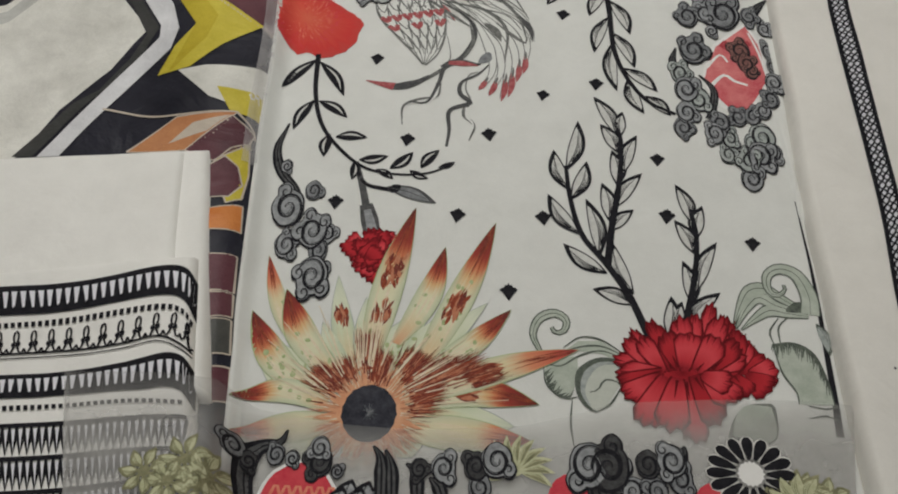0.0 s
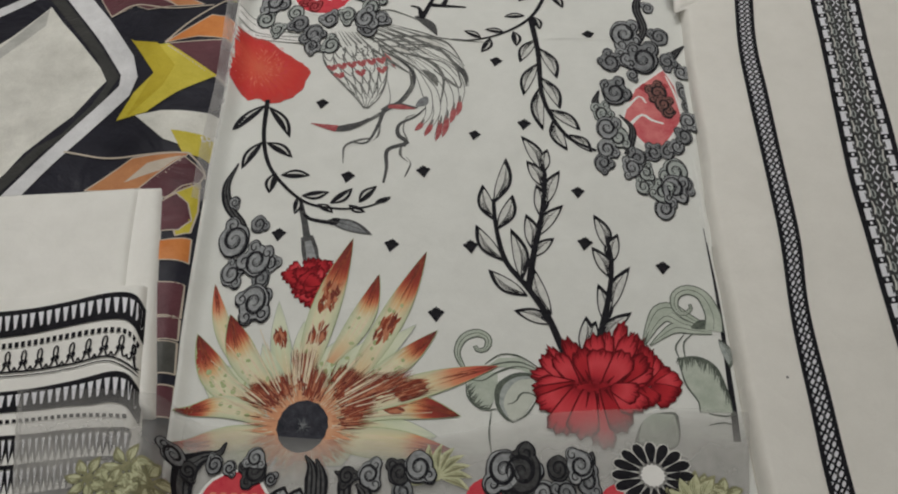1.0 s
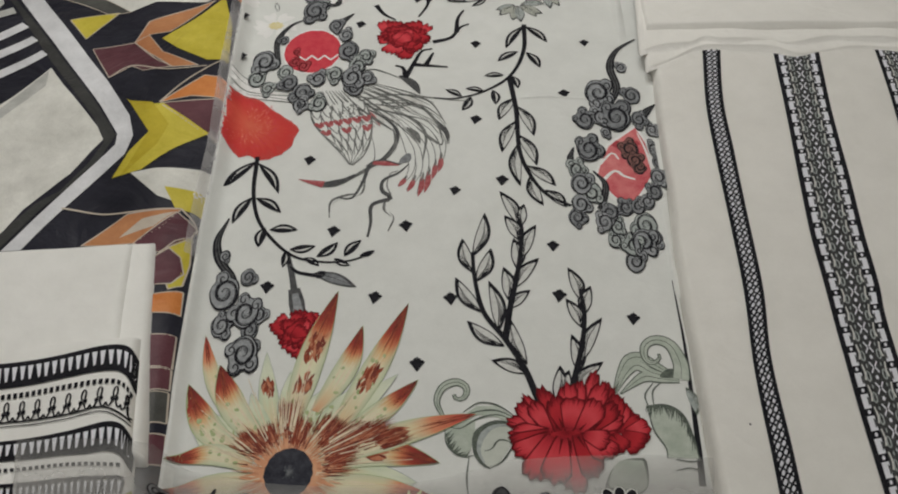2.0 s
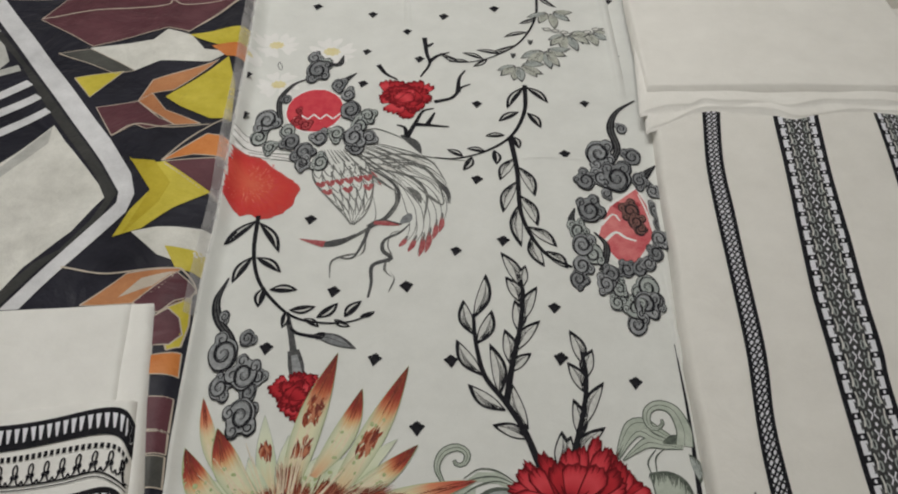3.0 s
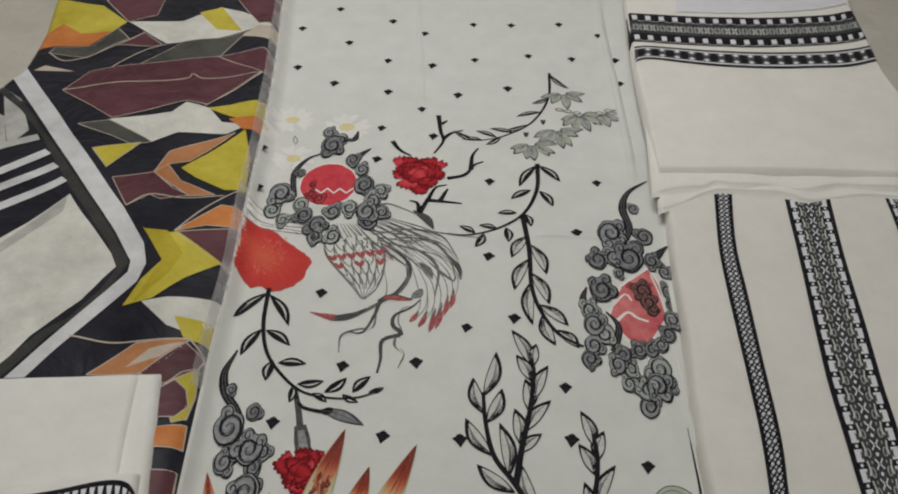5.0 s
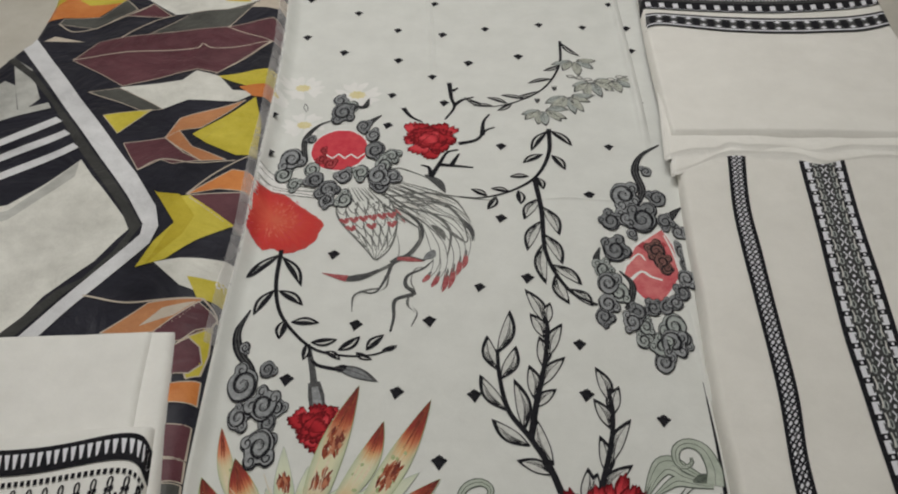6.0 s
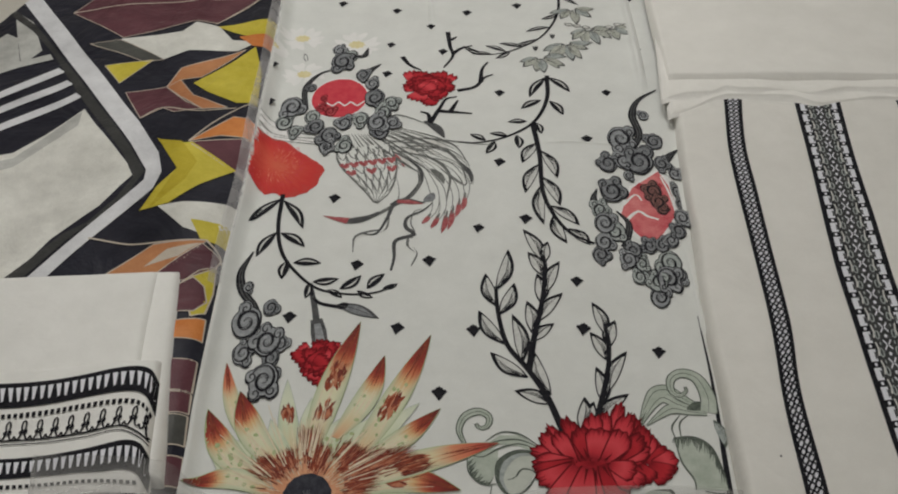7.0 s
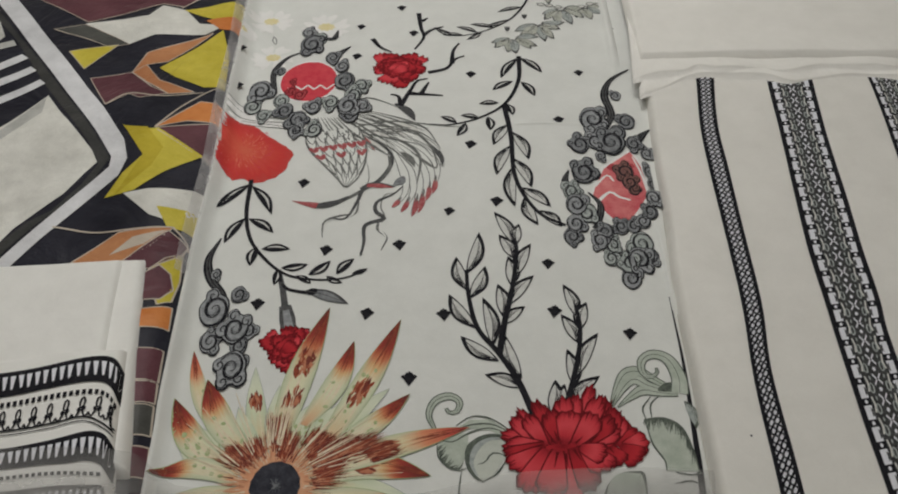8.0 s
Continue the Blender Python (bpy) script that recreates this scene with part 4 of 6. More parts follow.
pr.poly([(0.286, 0.794), (0.293, 0.820), (0.306, 0.855), (0.350, 0.894), (0.362, 0.858), (0.368, 0.798), (0.351, 0.766), (0.337, 0.743), (0.316, 0.736), (0.300, 0.757)], WHITE_INK, 0)
pr.poly([(0.290, 0.796), (0.296, 0.818), (0.309, 0.851), (0.348, 0.887), (0.359, 0.855), (0.364, 0.800), (0.347, 0.768), (0.335, 0.748), (0.318, 0.742), (0.305, 0.761)], RED_PATCH, 1)
pr.stroke([(0.294, 0.815), (0.312, 0.837), (0.320, 0.824)], 0.0022, 0.0010, WHITE_INK, 2)
pr.stroke([(0.292, 0.779), (0.312, 0.802), (0.324, 0.792), (0.338, 0.785)], 0.0028, 0.0014, WHITE_INK, 2)
pr.stroke([(0.350, 0.876), (0.358, 0.840), (0.363, 0.800)], 0.0010, 0.0018, WHITE_INK, 2)
pr.stroke([(0.316, 0.858), (0.329, 0.849), (0.350, 0.857)], 0.006, 0.004, RED_DARK_WASH, 2, mid=0.008)
pr.done("stone_print", None, "faceted red stone print")
for k, (c, r_) in enumerate([((0.336, 0.843), 0.0150), ((0.345, 0.806), 0.0100), ((0.341, 0.821), 0.0130)]):
    pr = Print(shirt_cloth)
    pr.flatten(c, r_, 0.0012 + 0.00007 * k, 0.000012)
    pr.cloud(c, r_, RED_BROWN, INK, 0, 1 + 2 * k, 1 - 2 * (k % 2), 3, 1.45)
    pr.done("cloud_print")

# white daisies at the side of the shirt
pr = Print(shirt_cloth, 2)
for c, rad in zip([(-0.210, 1.232), (-0.116, 1.217), (-0.189, 1.121), (-0.245, 1.176)], (0.038, 0.042, 0.036, 0.022)):
    for k in range(12):
        a = 2 * math.pi * k / 12 + 0.2
        pr.petal((c[0] + 0.006 * math.cos(a), c[1] + 0.006 * math.sin(a)), (c[0] + rad * math.cos(a), c[1] + rad * math.sin(a)), 0.0135, WHITE_INK, 0.1 * k, rr.uniform(-0.2, 0.2), 0.3, 0.65, 8, 0.12, 0.0, k)
    pr.ring(c, rad * 0.36, rad * 0.30, PALE_YELLOW, 2, 9, 0.22)
pr.stroke([(-0.198, 1.184), (-0.192, 1.174), (-0.191, 1.160), (-0.198, 1.171), (-0.198, 1.184)], 0.0006, 0.0006, INK_SOFT, 3)
pr.done("daisy_print", None, "pale white daisies with yellow centres")

# bamboo leaf fans
pr = Print(shirt_cloth, 8)
rr = random.Random(12)
pr.stroke([(0.233, 1.293), (0.270, 1.279), (0.309, 1.281), (0.343, 1.292)], 0.0007, 0.0005, GREY_LINE, 0)
bamboo = pr.done("bamboo_print", None, "grey-green bamboo leaf clusters")
for c, n, ln in zip([(0.248, 1.344), (0.274, 1.278), (0.313, 1.284), (0.234, 1.230), (0.191, 1.187)], (5, 6, 5, 7, 7), (0.044, 0.044, 0.040, 0.046, 0.044)):
    for k in range(n):
        a = math.radians(-160 + 165 * k / (n - 1) + rr.uniform(-8, 8))
        l = ln * rr.uniform(0.85, 1.1)
        lp = Print(shirt_cloth, 8)
        lp.leaf((c[0] + 0.006 * math.cos(a), c[1] + 0.006 * math.sin(a)), (c[0] + l * 0.95 * math.cos(a), c[1] + l * 1.2 * math.sin(a)), 0.0165, INK_SOFT if k % 2 else GREY_LINE, BAMBOO if k % 3 else CLOUD_GREEN, 0.8 * k, rr.uniform(-0.1, 0.1), True, 0.0010, 3)
        lp.done("leaf", bamboo)

for c in [(0.183, 1.204), (0.212, 1.242)]:
    lp = Print(shirt_cloth, 14)
    for d in (-0.004, 0.0, 0.004):
        lp.petal(c, (c[0] + d, c[1] + 0.016), 0.004, INK_SOFT, 0)
    lp.done("tuft", bamboo)
for c in [(0.241, 1.289), (0.255, 1.285), (0.270, 1.281), (0.309, 1.283), (0.324, 1.291), (0.339, 1.288)]:
    lp = Print(shirt_cloth, 14)
    lp.ring(c, 0.007, 0.005, GREY_LINE, 0)
    lp.ring(c, 0.005, 0.0032, WASH, 1)
    lp.done("bead", bamboo)

# sweeping plume in white, grey and red
pr = Print(shirt_cloth, 3)
for k, run in enumerate(([(-0.017, 0.935), (0.029, 0.929), (0.067, 0.906), (0.086, 0.876), (0.089, 0.853)], [(-0.012, 0.930), (0.027, 0.917), (0.065, 0.887), (0.082, 0.850), (0.078, 0.801)], [(-0.008, 0.926), (0.026, 0.908), (0.057, 0.879), (0.075, 0.838), (0.070, 0.787)], [(-0.003, 0.923), (0.025, 0.901), (0.051, 0.870), (0.068, 0.827), (0.061, 0.763)],
                         [(0.001, 0.918), (0.023, 0.896), (0.047, 0.860), (0.060, 0.815), (0.053, 0.756)], [(0.006, 0.913), (0.021, 0.890), (0.043, 0.848), (0.052, 0.803), (0.039, 0.763)], [(0.008, 0.908), (0.020, 0.885), (0.038, 0.836), (0.041, 0.798), (0.027, 0.771)])):
    pr.stroke(run, 0.0012, 0.0022, GREY_LINE, 0.4 * k, mid=0.0068)
    pr.stroke(run, 0.0005, 0.0014, SHIRT_WHITE, 0.4 * k + 0.2, mid=0.0055)
    if k:
        a, b = Vector(run[-2]), Vector(run[-1])
        pr.petal(tuple(a.lerp(b, 0.45)), tuple(a.lerp(b, 1.08)), 0.0075, RED_PINK, 4, 0.05)
        pr.petal(tuple(a.lerp(b, 0.30)), tuple(a.lerp(b, 0.62)), 0.003, GREY_LINE, 5, 0.05)
    else:
        pr.stroke(run[2:], 0.0015, 0.0004, INK_SOFT, 4, mid=0.0042)
for run in ([(-0.065, 0.993), (-0.032, 1.014), (-0.005, 1.005), (0.020, 0.990)], [(-0.042, 0.941), (0.014, 0.957), (0.073, 0.948), (0.119, 0.943)], [(-0.035, 0.936), (0.008, 0.931), (0.049, 0.933), (0.082, 0.903)], [(-0.031, 0.929), (0.014, 0.914), (0.055, 0.901), (0.076, 0.873)], [(-0.027, 0.923), (0.004, 0.903), (0.029, 0.878), (0.048, 0.851)],
            [(-0.019, 0.958), (0.027, 0.955), (0.062, 0.939), (0.085, 0.893)], [(-0.052, 0.951), (-0.010, 0.946), (0.040, 0.941)], [(-0.009, 0.935), (0.009, 0.926), (0.026, 0.930)]):
    pr.stroke(run, 0.0008, 0.0005, GREY_LINE, 6, mid=0.0014)
pr.petal(*[(0.013, 1.000), (0.046, 0.957)], 0.014, INK_SOFT, 2, 0.1)
pr.petal(*[(0.030, 0.885), (0.051, 0.851)], 0.010, GREY_LINE, 6, 0.1)
pr.petal(*[(0.038, 0.832), (0.024, 0.813)], 0.014, CLOUD_DARK, 4, 0.1)
# scalloped body
rr = random.Random(3)
body = Band(shirt_cloth, [(-0.109, 0.922), (-0.102, 0.892), (-0.079, 0.860), (-0.055, 0.829), (-0.042, 0.809)], [(-0.036, 0.944), (-0.020, 0.902), (-0.018, 0.859), (-0.024, 0.830), (-0.038, 0.808)], 40, 9)
body.fill(0, 1, SHIRT_WHITE, 0)
for v in (0.0, 1.0):
    body.line([(k / 6, v) for k in range(7)], 0.0009, GREY_LINE, 1, 24)
for row, s0 in enumerate((0.06, 0.20, 0.34, 0.50, 0.66)):
    n = 6 if row % 2 else 5
    for k in range(n):
        a, b = k / n, (k + 1) / n
        mid = (a + b) / 2
        arch = [(s0 - 0.09, a), (s0 + 0.05, a + 0.15 / n), (s0 + 0.13, mid), (s0 + 0.05, b - 0.15 / n), (s0 - 0.09, b)]
        body.line(arch, 0.0009, GREY_LINE, 2, 10)
        if row in (1, 2) and (k + row) % 2 == 0 or row == 1:
            body.line(arch[1:4], 0.0030, RED_PINK, 3, 6)
        elif row > 2:
            body.line([(s0 + 0.12, mid), (s0 + 0.34, mid * 0.9 + 0.05)], 0.0005, GREY_LINE, 2, 4)
body.done("plume_body_print")
# crescent with a red end, and ribbons
pr.stroke([(-0.021, 0.882), (-0.015, 0.822), (-0.034, 0.794), (-0.064, 0.773), (-0.106, 0.780)], 0.0008, 0.0006, GREY_LINE, 1, mid=0.0085)
pr.stroke([(-0.021, 0.882), (-0.017, 0.824), (-0.034, 0.799), (-0.060, 0.778)], 0.0003, 0.005, SHIRT_WHITE, 2, mid=0.0072)
pr.stroke([(-0.033, 0.790), (-0.048, 0.778), (-0.070, 0.771), (-0.088, 0.775)], 0.002, 0.004, INK_SOFT, 3, mid=0.0062)
pr.stroke([(-0.073, 0.771), (-0.090, 0.775), (-0.107, 0.780)], 0.0062, 0.0005, RED_PINK, 4)
pr.stroke([(-0.027, 0.923), (0.008, 0.894), (0.019, 0.863), (0.006, 0.825), (-0.015, 0.806), (-0.021, 0.779), (-0.033, 0.748), (-0.054, 0.748)], 0.0009, 0.001, INK_SOFT, 4, mid=0.0036)
pr.stroke([(-0.018, 0.804), (-0.004, 0.814), (0.027, 0.811)], 0.0042, 0.001, INK_SOFT, 3, mid=0.0058)
pr.stroke([(-0.011, 0.813), (0.007, 0.812), (0.024, 0.809)], 0.003, 0.0006, RED_PINK, 5, mid=0.0046)
pr.stroke([(-0.021, 0.779), (-0.023, 0.757), (-0.044, 0.751), (-0.060, 0.740), (-0.059, 0.712)], 0.0034, 0.0006, GREY_LINE, 2)
pr.stroke([(-0.022, 0.776), (-0.025, 0.755), (-0.043, 0.748), (-0.057, 0.738), (-0.059, 0.716)], 0.0022, 0.0002, SHIRT_WHITE, 3)
pr.stroke([(0.037, 0.811), (0.025, 0.795), (0.006, 0.781), (0.005, 0.762), (0.017, 0.748), (-0.006, 0.735), (-0.005, 0.704), (-0.007, 0.680)], 0.0008, 0.0014, INK_SOFT, 4, mid=0.0034)
pr.stroke([(0.025, 0.798), (0.014, 0.793), (0.011, 0.771), (0.017, 0.755)], 0.0006, 0.001, GREY_LINE, 4)
pr.stroke([(0.013, 0.744), (0.011, 0.728), (0.023, 0.713), (0.018, 0.690)], 0.0034, 0.0006, GREY_LINE, 2)
pr.stroke([(0.014, 0.741), (0.014, 0.726), (0.022, 0.714), (0.018, 0.695)], 0.0022, 0.0002, SHIRT_WHITE, 3)
# long barbs that sweep from under the clouds into the tail
root_run, bend_run, tip_run = (spline(q, 17) for q in ([(-0.097, 0.963), (-0.062, 0.965), (-0.021, 0.981)], [(-0.080, 0.927), (-0.025, 0.933), (0.033, 0.957)], [(-0.044, 0.880), (0.013, 0.893), (0.067, 0.938)]))
for k in range(18):
    f = rr.uniform(-0.003, 0.003)
    a, m, e = root_run[k], bend_run[k], tip_run[k]
    pr.stroke([(a.x, a.y), (m.x + f, m.y + f), (e.x, e.y)], 0.0004, 0.0003, GREY_LINE, 6, mid=0.0012 if k % 3 else 0.0019)
    if k % 3 == 0:
        pr.petal((m.x, m.y), (e.x, e.y), 0.008, WASH, 1, 0.1)
    if k in (2, 5):
        pr.petal((m.x, m.y), (e.x, e.y), 0.006, RED_PINK, 2, 0.1)
for run in ([(0.044, 0.885), (0.078, 0.851), (0.082, 0.861)], [(-0.009, 0.938), (0.041, 0.934), (0.071, 0.898), (0.082, 0.857)], [(-0.016, 0.925), (0.030, 0.908), (0.057, 0.873), (0.056, 0.816)], [(0.012, 0.883), (0.017, 0.848), (0.006, 0.822)], [(-0.045, 0.929), (-0.013, 0.900), (0.014, 0.876)]):
    pr.stroke(run, 0.0006, 0.0008, GREY_LINE, 7, mid=0.0026)
# flat barbs over the poppy
for a, b, c in zip([(-0.250, 1.001), (-0.247, 0.987), (-0.245, 0.971), (-0.240, 0.958), (-0.233, 0.948)], [(-0.205, 0.984), (-0.193, 0.969), (-0.186, 0.954), (-0.172, 0.947), (-0.154, 0.938)], [(-0.142, 0.967), (-0.131, 0.954), (-0.118, 0.950), (-0.113, 0.935), (-0.102, 0.930)]):
    pr.stroke([a, b, c], 0.0005, 0.0008, GREY_LINE, 4)
for a, c in zip([(-0.246, 0.990), (-0.243, 0.977), (-0.234, 0.957)], [(-0.185, 0.969), (-0.156, 0.953), (-0.121, 0.939)]):
    pr.petal(a, c, 0.013, WHITE_INK, 0)
pr.done("plume_print", None, "drawn grey and white plume with red tips")

# ---- the flame-petalled flower ----
fc = (-0.060, 0.352)
rr = random.Random(21)
pr = Print(shirt_cloth, 14)
pr.gap = (0.0004, 0.00007)
pr.ring(fc, 0.052, 0.056, PEACH, 5, 25, 0.34, 100)
flower = pr.done("flame_flower_print", None, "large flower print with flame-tipped lime petals")


def lance(base, tip, width, mat, layer, bend=0.0, spots=0, rust=(), fat=0.42):
    """One long petal with a fine darker edge, pale green spots and rust-coloured flecks at the given runs."""
    pr = Print(shirt_cloth, 4)
    pr.gap = (0.0004, 0.00007)
    t, b = Vector((*tip, 0)), Vector((*base, 0))
    d = (t - b).normalized()
    side = Vector((-d.y, d.x, 0))
    ln = (t - b).length
    width *= 0.86
    pr.petal(base, tip, width, CLOUD_GREEN if mat is LIME else LIME_SPOT, layer, bend, 0.40, fat, 30)
    pr.petal(base, tuple((t - d * 0.001)[:2]), width * 0.95, mat, layer + 1.0, bend, 0.40, fat, 30)

    def on(f, v):
        return b + d * ln * f + side * (bend * ln * math.sin(math.pi * f) + v * width)

    for k in range(spots):
        q = on(0.22 + 0.42 * k / max(spots, 1) + rr.uniform(-0.02, 0.02), rr.choice((-0.22, -0.05, 0.12, 0.26)) + rr.uniform(-0.05, 0.05))
        pr.ring(tuple(q[:2]), rr.uniform(0.0016, 0.0030), rr.uniform(0.0020, 0.0036), LIME_SPOT, layer + 1.5, n=9)
    if mat is not LIME:
        for k in range(16):
            f = rr.uniform(0.62, 0.80)
            v = rr.uniform(-0.36, 0.36) * (1.12 - f)
            e = min(0.97, f + rr.uniform(0.10, 0.22))
            pr.stroke([tuple(on(f, v)[:2]), tuple(on(e, v * 0.5)[:2])], 0.0001, 0.0005, (RUST, HAIR)[k % 2], layer + 1.6 + 0.02 * k, 4)
        for k in range(7):
            v = rr.uniform(-0.3, 0.3)
            f = rr.uniform(0.15, 0.35)
            pr.stroke([tuple(on(f, v)[:2]), tuple(on(f + 0.25, v * 0.9)[:2])], 0.0002, 0.0002, HAIR_PALE, layer + 1.5 + 0.02 * k, 5, mid=0.0007)
    for f in rust:
        for k in range(22):
            q = on(f + rr.uniform(-0.05, 0.05), rr.uniform(-0.26, 0.26))
            w2 = side * rr.uniform(-0.003, 0.003)
            pr.petal(tuple((q - d * rr.uniform(0.003, 0.010) + w2)[:2]), tuple((q + d * rr.uniform(0.003, 0.012) - w2)[:2]), rr.uniform(0.0015, 0.0045), (RUST, HAIR, RUST_PALE)[k % 3], layer + 1.6 + 0.03 * k)
    pr.done("petal", flower)


# pale petals behind, then the lime ones, then the flame-tipped ones in front
for (b, t), w, mat in zip(zip([(-0.087, 0.343), (-0.035, 0.340), (-0.031, 0.352), (-0.086, 0.330), (-0.055, 0.328), (-0.029, 0.332)], [(-0.183, 0.326), (0.089, 0.331), (0.073, 0.345), (-0.145, 0.310), (-0.077, 0.300), (-0.017, 0.311)]), (0.036, 0.040, 0.046, 0.044, 0.044, 0.044), (CORAL, CORAL, LIME, LIME, LIME, LIME)):
    lance(b, t, w, mat, 1.2 * rr.random() + (2.4 if mat is CORAL else 0))
for (b, t), w, sp in zip(zip([(-0.105, 0.360), (-0.106, 0.368), (-0.091, 0.375), (-0.081, 0.381), (-0.076, 0.382), (-0.066, 0.388), (-0.055, 0.388), (-0.045, 0.389), (-0.039, 0.383), (-0.033, 0.378), (-0.027, 0.372), (-0.022, 0.366)], [(-0.167, 0.396), (-0.152, 0.421), (-0.125, 0.429), (-0.115, 0.448), (-0.106, 0.503), (-0.075, 0.478), (-0.039, 0.452), (-0.008, 0.489), (0.002, 0.461), (0.045, 0.476), (0.045, 0.430), (0.062, 0.400)]), (0.032, 0.040, 0.038, 0.026, 0.027, 0.024, 0.034, 0.028, 0.030, 0.030, 0.034, 0.034), (4, 6, 5, 0, 0, 2, 4, 9, 7, 4, 3, 2)):
    lance(b, t, w, LIME, 5 + 3 * rr.random(), 0.03, sp, (0.60,) if abs(w - 0.027) < 1e-6 else ())
for (b, t), w, bend, sp, ru, mat in zip(zip([(-0.128, 0.410), (-0.100, 0.363), (-0.087, 0.381), (-0.097, 0.356), (-0.067, 0.394), (-0.042, 0.426), (-0.023, 0.390), (-0.018, 0.390), (-0.029, 0.366), (-0.031, 0.357)], [(-0.180, 0.524), (-0.185, 0.456), (-0.156, 0.484), (-0.189, 0.359), (-0.034, 0.593), (0.000, 0.542), (0.051, 0.576), (0.068, 0.469), (0.133, 0.427), (0.095, 0.368)]),
                                         (0.022, 0.036, 0.036, 0.030, 0.037, 0.031, 0.034, 0.030, 0.034, 0.036), (0.05, 0.10, 0.08, -0.16, 0.02, -0.06, -0.02, -0.04, 0.02, 0.12),
                                         (4, 16, 5, 4, 3, 3, 12, 6, 3, 3), ((), (), (), (), (0.34, 0.55, 0.62), (), (0.42, 0.46), (), (0.42, 0.48), (0.50,)), (CORAL, FLAME, FLAME, FLAME, FLAME, FLAME, FLAME, FLAME, CORAL, FLAME)):
    lance(b, t, w, mat, 9 + 6 * rr.random(), bend, sp, ru, 0.56 if mat is FLAME and bend > 0.05 else 0.46)
# tufts of hair-fine filaments
pr = Print(shirt_cloth, 18)
pr.gap = (0.0004, 0.00007)
centre = Vector(fc)
for (c, spread), reach, n in zip([((-0.109, 0.389), 0.0120), ((-0.088, 0.396), 0.0100), ((-0.068, 0.420), 0.0110), ((-0.055, 0.401), 0.0130), ((-0.015, 0.393), 0.0130), ((0.003, 0.397), 0.0130), ((-0.006, 0.376), 0.0110), ((-0.025, 0.408), 0.0110), ((-0.097, 0.381), 0.0120), ((0.027, 0.404), 0.0140), ((0.046, 0.396), 0.0120), ((-0.008, 0.360), 0.0120)], (0.017, 0.019, 0.030, 0.024, 0.026, 0.030, 0.024, 0.022, 0.014, 0.030, 0.026, 0.022), (190, 190, 240, 210, 240, 210, 170, 140, 110, 90, 70, 60)):
    out = (Vector(c) - centre).normalized()
    flank = Vector((-out.y, out.x))
    for k in range(n):
        q = Vector(c) + flank * rr.gauss(0, 0.45) * spread + out * rr.gauss(0, 0.35) * spread
        ray = (q - centre).normalized()
        ray = (ray + flank * rr.uniform(-0.14, 0.14)) * reach * rr.uniform(0.25, 0.6)
        pr.stroke([tuple(q - ray), tuple(q + ray)], rr.uniform(0.0003, 0.0008), 0.0001, (HAIR, RUST, HAIR, HAIR, RUST_PALE)[k % 5], 6 + rr.random(), 3)
for k in range(46):
    a = rr.uniform(0.0, math.pi - 0.25)
    r0, r1 = rr.uniform(0.04, 0.06), rr.uniform(0.085, 0.135)
    pr.stroke([(fc[0] + r0 * math.cos(a), fc[1] + r0 * math.sin(a)), (fc[0] + r1 * math.cos(a - 0.06), fc[1] + r1 * math.sin(a - 0.06))], 0.0006, 0.0003, HAIR_PALE, 7.2, 4)
for k in range(420):
    a = rr.uniform(0, 2 * math.pi)
    r0 = rr.uniform(0.027, 0.046)
    r1 = r0 + rr.uniform(0.006, 0.018)
    pr.stroke([(fc[0] + r0 * math.cos(a), fc[1] + r0 * math.sin(a)), (fc[0] + r1 * math.cos(a), fc[1] + r1 * math.sin(a))], 0.0004, 0.0001, (RUST_PALE, HAIR_PALE, PEACH)[k % 3], 6.5, 2)
pr.done("filament_ring", flower)
pr = Print(shirt_cloth, 18)
pr.gap = (0.0004, 0.00007)
pr.ring(fc, 0.0255, 0.0290, DISC_DARK, 8, 17, 0.03)
for k in range(26):
    a = rr.uniform(0, 2 * math.pi)
    r1 = rr.uniform(0.003, 0.010)
    pr.stroke([fc, (fc[0] + r1 * math.cos(a), fc[1] + r1 * math.sin(a))], 0.0003, 0.0001, CLOUD_DARK, 9, 2)
pr.done("flower_eye", flower, "dark round flower centre")

# ---- sage scrolls and the big carnation ----
pr = Print(shirt_cloth, 5)


def scroll(pts, w0, mid, w1, layer=0):
    pr.stroke(pts, w0, w1, SAGE_LINE, layer, mid=mid)
    pr.stroke(pts, max(w0 - 0.0013, 0.0002), max(w1 - 0.0013, 0.0002), SAGE, layer + 1, mid=max(mid - 0.0014, 0.0003))
    pr.stroke(pts, 0.0002, 0.0002, SAGE_LINE, layer + 2, mid=0.0005)


pr.poly([(0.131, 0.409), (0.165, 0.417), (0.172, 0.396), (0.157, 0.371), (0.146, 0.363), (0.135, 0.373)], SAGE_PALE, 1)
pr.poly([(0.099, 0.402), (0.106, 0.419), (0.131, 0.420), (0.131, 0.397), (0.123, 0.375), (0.112, 0.378), (0.102, 0.391)], SAGE, 2)
pr.poly([(0.121, 0.427), (0.132, 0.437), (0.153, 0.438), (0.174, 0.424), (0.172, 0.414), (0.154, 0.424)], SAGE, 3)
